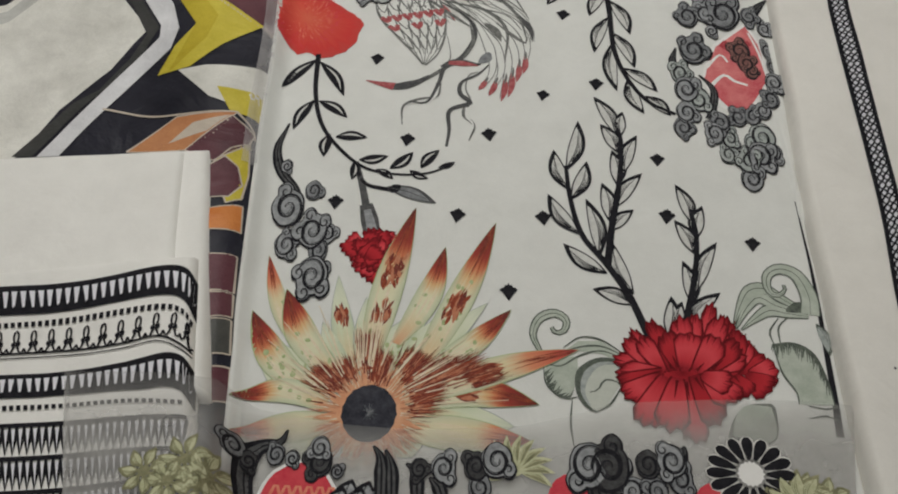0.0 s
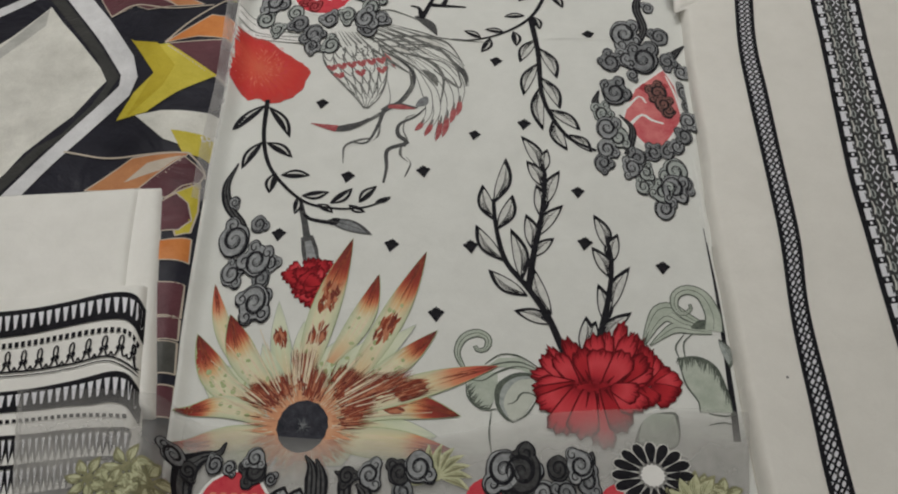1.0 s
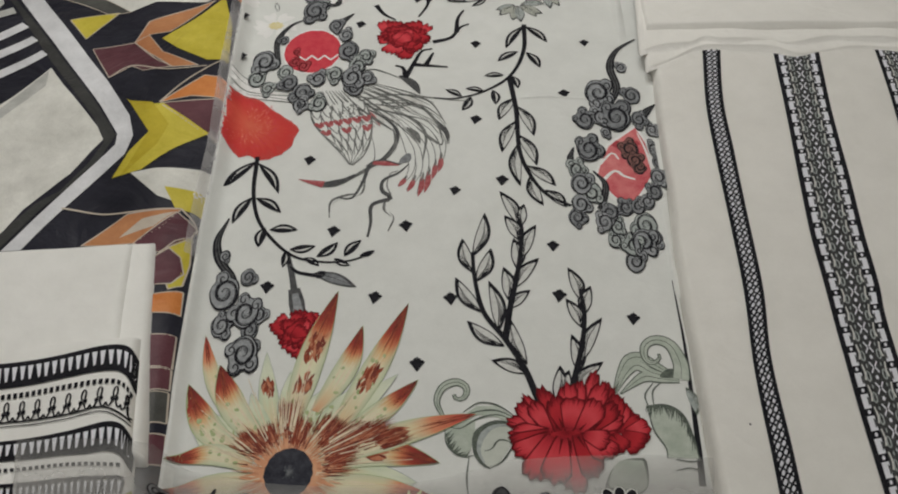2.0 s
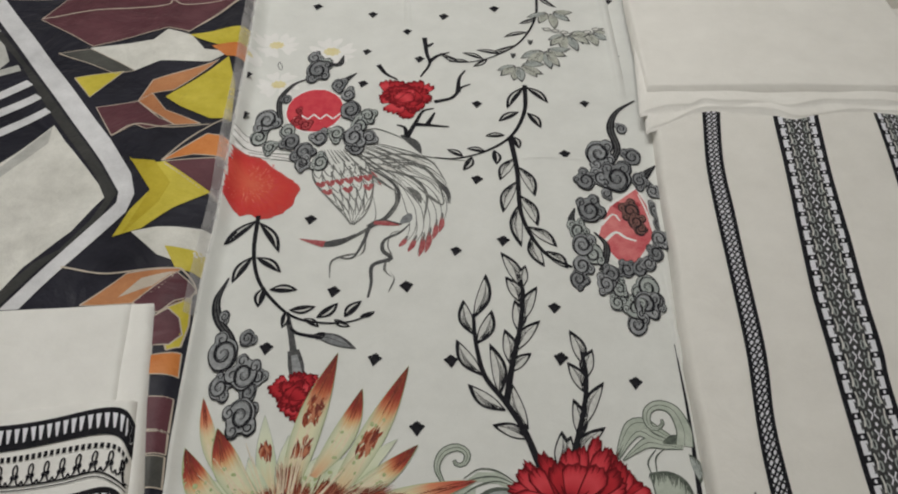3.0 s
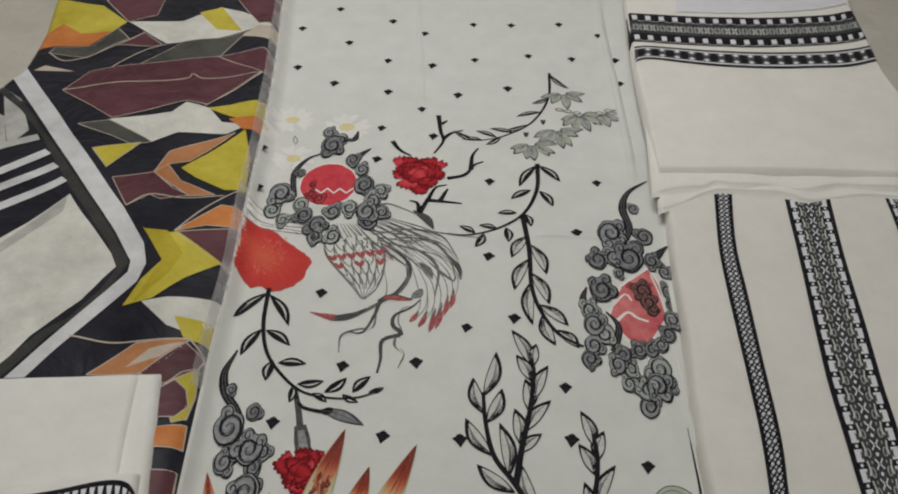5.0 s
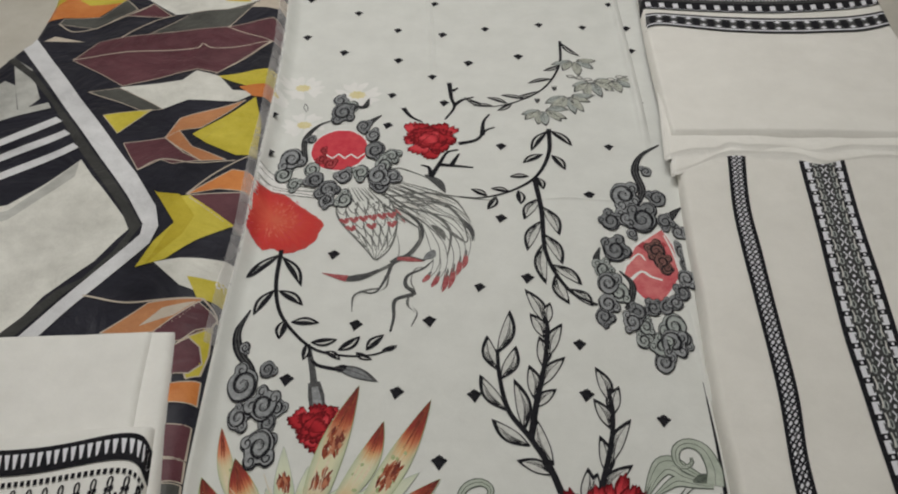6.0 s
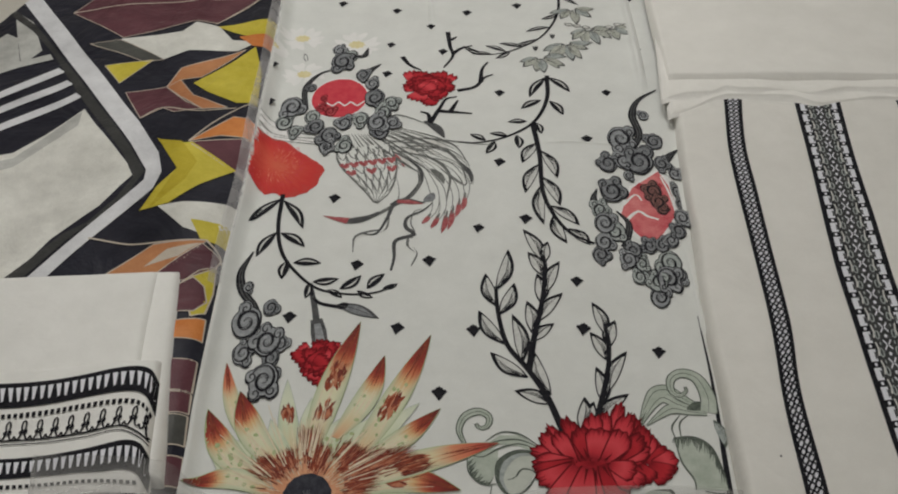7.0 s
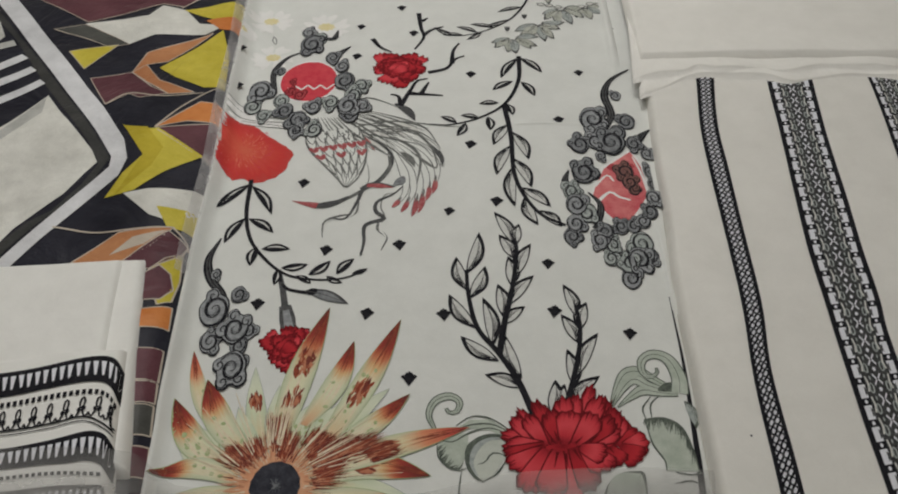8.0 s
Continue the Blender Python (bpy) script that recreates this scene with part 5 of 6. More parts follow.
for run in ([(0.099, 0.407), (0.101, 0.391), (0.112, 0.378), (0.124, 0.375)], [(0.125, 0.375), (0.123, 0.350), (0.126, 0.325)], [(0.176, 0.424), (0.154, 0.439), (0.134, 0.441), (0.118, 0.429)], [(0.176, 0.422), (0.154, 0.432), (0.132, 0.430), (0.114, 0.421)], [(0.176, 0.419), (0.154, 0.427), (0.133, 0.421), (0.115, 0.409), (0.100, 0.412)], [(0.173, 0.394), (0.160, 0.372), (0.146, 0.363)], [(0.141, 0.383), (0.149, 0.386), (0.155, 0.396), (0.165, 0.396), (0.171, 0.391)]):
    pr.stroke(run, 0.0004, 0.0005, SAGE_LINE, 5, mid=0.0011)
pr.stroke([(0.174, 0.417), (0.151, 0.417), (0.134, 0.403), (0.132, 0.382), (0.139, 0.368), (0.147, 0.363)], 0.001, 0.001, SAGE_LINE, 6, mid=0.0046)
pr.stroke([(0.171, 0.414), (0.152, 0.413), (0.139, 0.401), (0.135, 0.383), (0.141, 0.369)], 0.0006, 0.001, CLOUD_GREEN, 7, mid=0.0034)
for p in spline([(0.100, 0.401), (0.104, 0.388), (0.114, 0.378), (0.124, 0.376)], 26):
    pr.stroke([(p.x, p.y), (p.x + rr.uniform(0.002, 0.008), p.y + rr.uniform(0.002, 0.010))], 0.0008, 0.0002, SAGE_LINE, 5, 2)
scroll([(0.096, 0.424), (0.089, 0.442), (0.095, 0.460), (0.110, 0.467), (0.121, 0.460), (0.119, 0.448), (0.111, 0.445), (0.107, 0.451)], 0.0024, 0.0056, 0.0022, 4)
pr.done("scroll_print", None, "pale sage green scrolled leaves")
pr = Print(shirt_cloth, 5)
pr.poly([(0.315, 0.440), (0.336, 0.442), (0.353, 0.431), (0.361, 0.402), (0.363, 0.379), (0.330, 0.378), (0.330, 0.390), (0.320, 0.410)], SAGE, 1)
for run in ([(0.315, 0.440), (0.336, 0.442), (0.353, 0.431), (0.361, 0.402), (0.363, 0.379)], [(0.316, 0.439), (0.320, 0.410), (0.330, 0.390), (0.330, 0.378)], [(0.325, 0.469), (0.315, 0.454), (0.317, 0.440)], [(0.335, 0.471), (0.324, 0.459), (0.323, 0.440)], [(0.339, 0.377), (0.355, 0.375), (0.365, 0.378)], [(0.337, 0.364), (0.353, 0.368), (0.363, 0.364)]):
    pr.stroke(run, 0.0005, 0.0006, SAGE_LINE, 3, mid=0.0010)
for run in ([(0.282, 0.460), (0.292, 0.485), (0.302, 0.501), (0.316, 0.503), (0.331, 0.492), (0.354, 0.477)], [(0.284, 0.457), (0.297, 0.481), (0.310, 0.493), (0.326, 0.483), (0.354, 0.475)], [(0.289, 0.456), (0.304, 0.469), (0.318, 0.478), (0.334, 0.475), (0.355, 0.473)]):
    scroll(run, 0.0012, 0.0075, 0.0030, 2)
scroll([(0.357, 0.475), (0.359, 0.496), (0.351, 0.520), (0.335, 0.527), (0.322, 0.519), (0.320, 0.503), (0.327, 0.495), (0.336, 0.501), (0.336, 0.508)], 0.010, 0.0068, 0.0018, 6)
pr.petal(*[(0.334, 0.478), (0.363, 0.482)], 0.012, SAGE_LINE, 5, 0.1)
pr.leaf(*[(0.361, 0.465), (0.368, 0.430)], 0.012, SAGE_LINE, CLOUD_GREEN, 4, 0.1, True, 0.0009, 2)
pr.leaf(*[(0.307, 0.376), (0.263, 0.342)], 0.040, SAGE_LINE, SAGE, 0, 0.1, True, 0.0006, 4)
arc = spline([(0.316, 0.440), (0.336, 0.442), (0.353, 0.431), (0.361, 0.402)], 70)
for p in arc:
    pr.stroke([(p.x, p.y), (p.x + rr.uniform(-0.004, 0.001), p.y - rr.uniform(0.005, 0.018))], 0.0009, 0.0002, SAGE_LINE, 4, 2)
pr.done("scroll_print", None, "pale sage green scrolled leaves")
carnation(shirt_cloth, [(0.268, 0.407)][0], [(0.305, 0.428), (0.315, 0.411), (0.306, 0.391), (0.285, 0.385), (0.294, 0.442), (0.277, 0.468), (0.286, 0.454)], (0.026, 0.030, 0.030, 0.030, 0.022, 0.020, 0.022), "carnation_print", 24, (PETAL_DEEP, PETAL_RED, PETAL_DEEP), 14)
carnation(shirt_cloth, [(0.228, 0.406)][0], [(0.264, 0.484), (0.288, 0.426), (0.184, 0.451), (0.284, 0.440), (0.272, 0.467), (0.248, 0.469), (0.167, 0.421), (0.205, 0.461), (0.231, 0.466), (0.177, 0.440), (0.192, 0.441), (0.215, 0.448), (0.239, 0.449), (0.266, 0.444), (0.169, 0.405), (0.171, 0.394), (0.175, 0.379), (0.233, 0.338), (0.189, 0.353), (0.256, 0.357), (0.272, 0.379), (0.212, 0.349), (0.271, 0.396)],
          (0.016, 0.026, 0.011, 0.022, 0.022, 0.018, 0.020, 0.020, 0.024, 0.018, 0.022, 0.026, 0.028, 0.030, 0.024, 0.022, 0.028, 0.028, 0.036, 0.034, 0.034, 0.038, 0.030), "carnation_print", 30, (PETAL_RED, PETAL_RED, PETAL_RED, PETAL_DEEP), 6, "large crimson carnation print", 0.0011, 0.0, 0.040)
# ---- the silk scarf ----
scarf = thing("scarf", "glossy printed silk scarf in black, maroon, orange, yellow and white", "scarf")


def scarf_lift(x, y, u, v):
    hem = min(max((u - 0.90) / 0.10, 0.0), 1.0)
    return -0.010 * hem * hem - 0.018 * max(0.0, 1 - v * 2.4) + 0.0022 * math.sin(26 * y + 5 * math.sin(6 * x)) * (0.35 + 0.65 * u) + 0.0016 * math.sin(31 * x + 8 * y) + 0.0026 * u * math.sin(44 * x + 9 * y + 1.0)


scarf_cloth = Cloth("fabric", [(-0.530, 0.280), (-0.713, 0.676), (-0.778, 0.981), (-0.742, 1.171), (-0.716, 1.267), (-0.702, 1.312), (-0.714, 1.437), (-0.740, 1.564), (-0.780, 1.776)], [(x + 0.008, y) for x, y in shirt_left],
                    0.034, -0.0075, S_NAVY, scarf, 280, 230, 0.020, 0.0022, 6.0, False, scarf_lift, 2, gap=(0.0006, 0.00010))


def patch(pts, mat, layer=0, line=True, name="print_panel", w=0.0009):
    p = Print(scarf_cloth, 0)
    p.poly(pts, mat, layer, 0.0065)
    if line:
        for a, b in zip(pts, pts[1:] + pts[:1]):
            p.stroke([a, b], w * rr.uniform(0.6, 1.1), w * rr.uniform(0.6, 1.1), S_LINE, layer + 1)
    return p.done(name)


patch([(-0.646, 1.594), (-0.522, 1.602), (-0.516, 1.519), (-0.560, 1.484)], S_MAROON)
patch([(-0.751, 1.576), (-0.634, 1.558), (-0.563, 1.484), (-0.580, 1.445), (-0.638, 1.441), (-0.683, 1.477), (-0.705, 1.409)], S_YELLOW, 0, False)
patch([(-0.705, 1.367), (-0.708, 1.411), (-0.684, 1.479), (-0.639, 1.444), (-0.580, 1.449), (-0.607, 1.398), (-0.667, 1.390)], S_ORANGE, 1, False)
patch([(-0.668, 1.365), (-0.598, 1.357), (-0.542, 1.425), (-0.574, 1.461), (-0.601, 1.398), (-0.665, 1.386)], S_CHAR, 0, True)
patch([(-0.560, 1.484), (-0.462, 1.504), (-0.405, 1.564), (-0.360, 1.550), (-0.288, 1.496), (-0.348, 1.461), (-0.395, 1.432), (-0.471, 1.418)], S_WHITE, 1, False)
patch([(-0.440, 1.538), (-0.402, 1.564), (-0.370, 1.514), (-0.343, 1.470), (-0.392, 1.476)], S_YELLOW, 3, False)
patch([(-0.387, 1.610), (-0.297, 1.615), (-0.286, 1.509), (-0.317, 1.498)], S_MAROON, 2)
patch([(-0.342, 1.448), (-0.315, 1.489), (-0.281, 1.491), (-0.271, 1.439)], S_LINE, 2, False)
patch([(-0.555, 1.401), (-0.520, 1.451), (-0.478, 1.414), (-0.488, 1.405)], S_MAROON, 1)
patch([(-0.501, 1.326), (-0.441, 1.425), (-0.371, 1.442), (-0.331, 1.466), (-0.366, 1.370), (-0.448, 1.337)], S_CHAR, 2)
patch([(-0.602, 1.249), (-0.577, 1.312), (-0.423, 1.357), (-0.366, 1.376), (-0.278, 1.331), (-0.345, 1.215), (-0.383, 1.227), (-0.490, 1.169)], S_MAROON, 6)
patch([(-0.366, 1.376), (-0.290, 1.410), (-0.264, 1.384), (-0.259, 1.324), (-0.278, 1.331)], S_MAROON, 3)
patch([(-0.494, 1.165), (-0.397, 1.189), (-0.382, 1.222), (-0.339, 1.205), (-0.311, 1.170), (-0.267, 1.165), (-0.296, 1.140), (-0.372, 1.132), (-0.406, 1.106)], S_WHITE, 5, False)
patch([(-0.344, 1.205), (-0.252, 1.240), (-0.246, 1.189), (-0.291, 1.182)], S_YELLOW, 5, False)
patch([(-0.302, 1.179), (-0.247, 1.193), (-0.241, 1.154), (-0.274, 1.154)], S_ORANGE, 6, False)
patch([(-0.541, 1.152), (-0.493, 1.163), (-0.406, 1.106), (-0.435, 1.096)], S_CHAR, 3)
patch([(-0.672, 1.304), (-0.659, 1.323), (-0.603, 1.312)], S_LINE, 2, False)
patch([(-0.493, 1.082), (-0.422, 1.103), (-0.456, 1.036)], S_YELLOW, 4)
patch([(-0.440, 1.014), (-0.382, 1.032), (-0.340, 0.989), (-0.312, 0.972), (-0.351, 0.962), (-0.371, 0.973), (-0.397, 0.946)], S_MAROON, 3)
patch([(-0.382, 1.032), (-0.372, 1.083), (-0.283, 1.144), (-0.335, 1.060), (-0.365, 1.050)], S_COPPER, 5)
patch([(-0.382, 1.032), (-0.365, 1.051), (-0.334, 1.008), (-0.276, 0.979), (-0.312, 0.971), (-0.350, 1.002)], S_COPPER, 4)
patch([(-0.343, 1.042), (-0.269, 1.153), (-0.247, 1.085), (-0.237, 0.997), (-0.266, 0.993), (-0.315, 1.019)], S_YELLOW, 5, False)
patch([(-0.324, 1.050), (-0.274, 1.123), (-0.250, 1.025), (-0.284, 1.012)], S_ORANGE, 4, False)
patch([(-0.312, 0.894), (-0.262, 0.958), (-0.230, 0.957), (-0.224, 0.916), (-0.272, 0.912)], S_ORANGE, 4)
patch([(-0.311, 0.892), (-0.225, 0.915), (-0.220, 0.878), (-0.222, 0.831), (-0.252, 0.849)], S_MAROON, 5)
patch([(-0.359, 0.900), (-0.338, 0.887), (-0.307, 0.893), (-0.235, 0.843), (-0.275, 0.802), (-0.305, 0.761), (-0.340, 0.746), (-0.331, 0.797), (-0.312, 0.839)], S_YELLOW, 6, False)
patch([(-0.318, 0.755), (-0.287, 0.764), (-0.213, 0.772), (-0.209, 0.722), (-0.238, 0.703), (-0.274, 0.715)], S_WHITE, 5, False)
patch([(-0.268, 0.731), (-0.217, 0.730), (-0.212, 0.693), (-0.247, 0.696)], S_YELLOW, 6, False)
patch([(-0.349, 0.634), (-0.304, 0.684), (-0.239, 0.697), (-0.259, 0.663), (-0.286, 0.638)], S_COPPER, 5)
patch([(-0.306, 0.647), (-0.284, 0.676), (-0.246, 0.691), (-0.267, 0.665)], S_LINE, 7, False)
patch([(-0.286, 0.638), (-0.244, 0.691), (-0.218, 0.673), (-0.221, 0.654), (-0.252, 0.625)], S_MAROON, 6)
patch([(-0.253, 0.621), (-0.237, 0.646), (-0.220, 0.657), (-0.215, 0.616), (-0.216, 0.581), (-0.229, 0.571)], S_YELLOW, 6)
patch([(-0.259, 0.614), (-0.241, 0.633), (-0.226, 0.622), (-0.218, 0.599), (-0.228, 0.580), (-0.251, 0.574)], S_MAROON, 8)
patch([(-0.249, 0.559), (-0.213, 0.573), (-0.209, 0.539), (-0.244, 0.533)], S_ORANGE, 7)
patch([(-0.239, 0.503), (-0.207, 0.509), (-0.203, 0.467), (-0.230, 0.462)], S_MAROON, 6)
patch([(-0.230, 0.460), (-0.203, 0.465), (-0.200, 0.440), (-0.224, 0.433)], S_MAROON, 6)
patch([(-0.224, 0.431), (-0.200, 0.437), (-0.195, 0.401), (-0.216, 0.395)], S_CHAR, 6)
patch([(-0.214, 0.382), (-0.193, 0.388), (-0.189, 0.354), (-0.206, 0.348)], S_MAROON, 6)
# resist lines on the black ground
for ln in ([(-0.602, 1.251), (-0.504, 1.274), (-0.407, 1.296), (-0.395, 1.314), (-0.368, 1.302), (-0.278, 1.329)], [(-0.278, 1.327), (-0.311, 1.268), (-0.348, 1.211)], [(-0.598, 1.357), (-0.543, 1.414), (-0.520, 1.451)], [(-0.540, 1.324), (-0.502, 1.387), (-0.470, 1.414)],
           [(-0.312, 0.894), (-0.287, 0.940), (-0.262, 0.975), (-0.245, 0.994)], [(-0.389, 0.692), (-0.336, 0.684), (-0.295, 0.688), (-0.240, 0.697)], [(-0.397, 0.946), (-0.371, 0.973), (-0.319, 0.965), (-0.263, 0.979)], [(-0.240, 0.697), (-0.221, 0.679), (-0.217, 0.666)], [(-0.235, 0.843), (-0.223, 0.832)],
           [(-0.668, 1.365), (-0.634, 1.342), (-0.598, 1.357)]):
    lp = Print(scarf_cloth, 9)
    lp.stroke(ln, 0.0014, 0.0010, S_LINE, 0)
    lp.done("resist_line")
# thin gauze selvedge of the shirt that lies over the scarf's edge
edge_run = spline([p for p in shirt_left if p[1] > 0.6], 150)
verts, faces = [], []
for p in edge_run:
    for k in range(9):
        x = p.x - 0.010 + 0.0020 * k
        verts.append((x, p.y, max(scarf_cloth.z(x, p.y), shirt_cloth.z(x, p.y)) + 0.0035))
for i in range(150):
    for k in range(8):
        faces.append((i * 9 + k, i * 9 + k + 1, i * 9 + k + 10, i * 9 + k + 9))
link_mesh("gauze_selvedge", verts, faces, [RIM_SHEER], None, None, shirt, "sheer pale selvedge")
# white end with the chevron border
patch([(-0.750, 0.780), (-0.553, 0.859), (-0.523, 0.906), (-0.489, 0.971), (-0.458, 0.930), (-0.382, 0.840), (-0.371, 0.824), (-0.382, 0.800), (-0.397, 0.756), (-0.439, 0.692), (-0.459, 0.637), (-0.556, 0.437)], S_WHITE, 1, False, "white_end")
# Shadow along the top of the white end, painted as a grey band.
patch([(-0.738, 0.758), (-0.548, 0.847), (-0.521, 0.901), (-0.490, 0.966), (-0.484, 0.929), (-0.513, 0.878), (-0.540, 0.828), (-0.715, 0.717)], S_SHADE, 3, False, "grey_shade_band")
patch([(-0.720, 1.248), (-0.697, 1.245), (-0.646, 1.198), (-0.550, 1.083), (-0.392, 0.880), (-0.357, 0.829), (-0.367, 0.783), (-0.412, 0.697), (-0.449, 0.623), (-0.471, 0.622), (-0.426, 0.702), (-0.389, 0.733), (-0.370, 0.817), (-0.395, 0.860), (-0.502, 0.996), (-0.588, 1.116), (-0.645, 1.180)], S_SOOT, 6, False, "chevron_stripe")
patch([(-0.713, 1.296), (-0.690, 1.315), (-0.589, 1.187), (-0.397, 0.939), (-0.348, 0.868), (-0.333, 0.828), (-0.335, 0.792), (-0.380, 0.703), (-0.420, 0.625), (-0.444, 0.623), (-0.407, 0.697), (-0.353, 0.811), (-0.356, 0.832), (-0.392, 0.885), (-0.555, 1.096), (-0.644, 1.208)], S_SILVER, 8, False, "chevron_stripe")
# Shaded side of the yellow fold, painted on as a deeper yellow.
patch([(-0.356, 0.897), (-0.322, 0.894), (-0.290, 0.852), (-0.297, 0.810), (-0.329, 0.749), (-0.314, 0.836)], S_YELLOW_SHADE, 7.5, False, "yellow_fold_shade")
for pts, w, mat in (([(-0.687, 0.937), (-0.616, 1.009), (-0.561, 1.075)], 0.009, S_SILVER), ([(-0.669, 0.899), (-0.599, 0.968), (-0.535, 1.040)], 0.009, S_SILVER), ([(-0.648, 0.856), (-0.581, 0.925), (-0.509, 1.005)], 0.008, S_SILVER), ([(-0.684, 1.042), (-0.629, 1.082), (-0.589, 1.110)], 0.008, S_SHADE)):
    lp = Print(scarf_cloth, 4)
    lp.stroke(pts, w, w, mat, 0 if mat is S_CHAR else 3)
    lp.done("chevron_stripe")
patch([(-0.703, 1.249), (-0.656, 1.211), (-0.610, 1.125), (-0.626, 1.079), (-0.663, 1.159)], S_SHADE, 4, False, "grey_shade_band")
patch([(-0.717, 1.114), (-0.687, 1.174), (-0.663, 1.159), (-0.631, 1.087), (-0.684, 1.042)], S_SHADE, 4, False, "grey_shade_band")

# ---- folded white cloth with printed bands ----
TOPZ = 0.048
folded = thing("folded_cloth", "folded white cotton cloth with black printed border bands", "folded fabric")
Cloth("lower_fold", [(-0.592, 0.313), (-0.656, 0.443), (-0.732, 0.596)], [(-0.197, 0.343), (-0.221, 0.474), (-0.253, 0.644)], 0.038, -0.005, FOLD_WHITE, folded, 50, 70, 0.014, 0.001, 8.0, True, None, 6)
Cloth("upper_fold", [(-0.615, 0.375), (-0.665, 0.475), (-0.721, 0.586)], [(-0.245, 0.414), (-0.264, 0.518), (-0.279, 0.629)], 0.0450, 0.032, FOLD_WHITE, folded, 50, 70, 0.009, 0.001, 8.0, True, None, 7)


def band_lift(x, y, u, v):
    return 0.006 * math.exp(-((u - 0.88) / 0.12) ** 2) + 0.0012 * math.sin(40 * y + 10 * x)


band_cloth = Cloth("printed_fold", [(-0.516, 0.174), (-0.580, 0.302), (-0.644, 0.433)], [(-0.179, 0.190), (-0.206, 0.324), (-0.236, 0.493)], TOPZ, 0.028, FOLD_WHITE, folded, 80, 90, 0.010, 0.001, 8.0, True, band_lift, 8, gap=(0.0006, 0.00018))


def comb_band(upper, lower, count, name):
    """Black band with a row of white tapering teeth."""
    b = Band(band_cloth, upper, lower)
    b.fill(0, 1, INK)
    r = random.Random(count)
    for k in range(count):
        s, d = (k + 0.5) / count, 0.33 / count
        e = r.uniform(-0.1, 0.1) / count
        b.quad([(s - d, 0.2), (s + d, 0.2), (s + d * 0.3 + e, 0.74 + r.uniform(-0.04, 0.03)), (s - d * 0.5 + e, 0.76)], LILAC, 1)
    b.done(name)


comb_band([(-0.638, 0.424), (-0.413, 0.443), (-0.360, 0.448), (-0.308, 0.458), (-0.262, 0.472), (-0.242, 0.471), (-0.229, 0.458)], [(-0.624, 0.396), (-0.403, 0.412), (-0.351, 0.417), (-0.300, 0.427), (-0.254, 0.438), (-0.236, 0.434), (-0.224, 0.418)], 50, "comb_band")
comb_band([(-0.594, 0.336), (-0.383, 0.352), (-0.333, 0.357), (-0.283, 0.365), (-0.264, 0.370), (-0.240, 0.378), (-0.225, 0.376), (-0.214, 0.366)], [(-0.583, 0.315), (-0.375, 0.329), (-0.326, 0.334), (-0.277, 0.339), (-0.252, 0.341), (-0.233, 0.345), (-0.219, 0.342), (-0.208, 0.331)], 50, "comb_band")
b = Band(band_cloth, [(-0.618, 0.384), (-0.400, 0.404), (-0.349, 0.410), (-0.298, 0.419), (-0.252, 0.428), (-0.234, 0.424), (-0.224, 0.413)], [(-0.615, 0.380), (-0.399, 0.399), (-0.347, 0.404), (-0.296, 0.413), (-0.250, 0.422), (-0.233, 0.418), (-0.224, 0.407)])
for k in range(64):
    s, d = (k + 0.5) / 64, 0.30 / 64
    b.quad([(s - d, 0), (s + d, 0), (s + d, 1), (s - d, 1)], INK)
b.done("dash_border")
b = Band(band_cloth, [(-0.578, 0.305), (-0.372, 0.322), (-0.323, 0.326), (-0.274, 0.331), (-0.215, 0.334)], [(-0.576, 0.301), (-0.371, 0.317), (-0.322, 0.322), (-0.273, 0.327), (-0.214, 0.330)])
for k in range(60):
    s, d = (k + 0.5) / 60, 0.30 / 60
    b.quad([(s - d, 0), (s + d, 0), (s + d, 1), (s - d, 1)], INK)
b.done("dash_border")
b = Band(band_cloth, [(-0.615, 0.380), (-0.398, 0.397), (-0.346, 0.402), (-0.295, 0.409), (-0.250, 0.421), (-0.233, 0.418), (-0.223, 0.406)], [(-0.604, 0.356), (-0.389, 0.372), (-0.339, 0.377), (-0.288, 0.383), (-0.244, 0.394), (-0.229, 0.391), (-0.219, 0.382)])
for k in range(25):
    s, d = (k + 0.5) / 25, 0.5 / 25
    b.loop(s, 0.32, d * 0.28, 0.24, 0.0009, INK)
    b.oval(s - d * 0.3, 0.62, d * 0.24, 0.1, INK)
    b.oval(s + d * 0.3, 0.58, d * 0.24, 0.1, INK)
    b.line([(s - d, 0.78), (s - d * 0.6, 0.97), (s, 0.62), (s + d * 0.6, 0.97), (s + d, 0.78)], 0.0009, INK, 2, 10)
b.line([(k / 12, 0.98) for k in range(13)], 0.0010, INK, 1, 80)
b.line([(k / 12, 1.16) for k in range(13)], 0.0006, INK, 1, 80)
b.done("scallop_band")
b = Band(band_cloth, [(-0.570, 0.288), (-0.367, 0.305), (-0.294, 0.312), (-0.210, 0.321)], [(-0.513, 0.173), (-0.327, 0.188), (-0.261, 0.196), (-0.186, 0.206)])
for v in (0.0, 0.255, 0.50, 0.75):
    b.fill(v, v + 0.035, INK)
    for k in range(58):
        s, d = (k + 0.5) / 58, 0.5 / 58
        b.line([(s - d, v + 0.03), (s - d * 0.1, v + 0.245), (s + d, v + 0.03)], 0.0011, INK, 1, 4)
        b.quad([(s - d * 0.45, v + 0.05), (s + d * 0.5, v + 0.05), (s - d * 0.05, v + 0.21)], LILAC, 1)
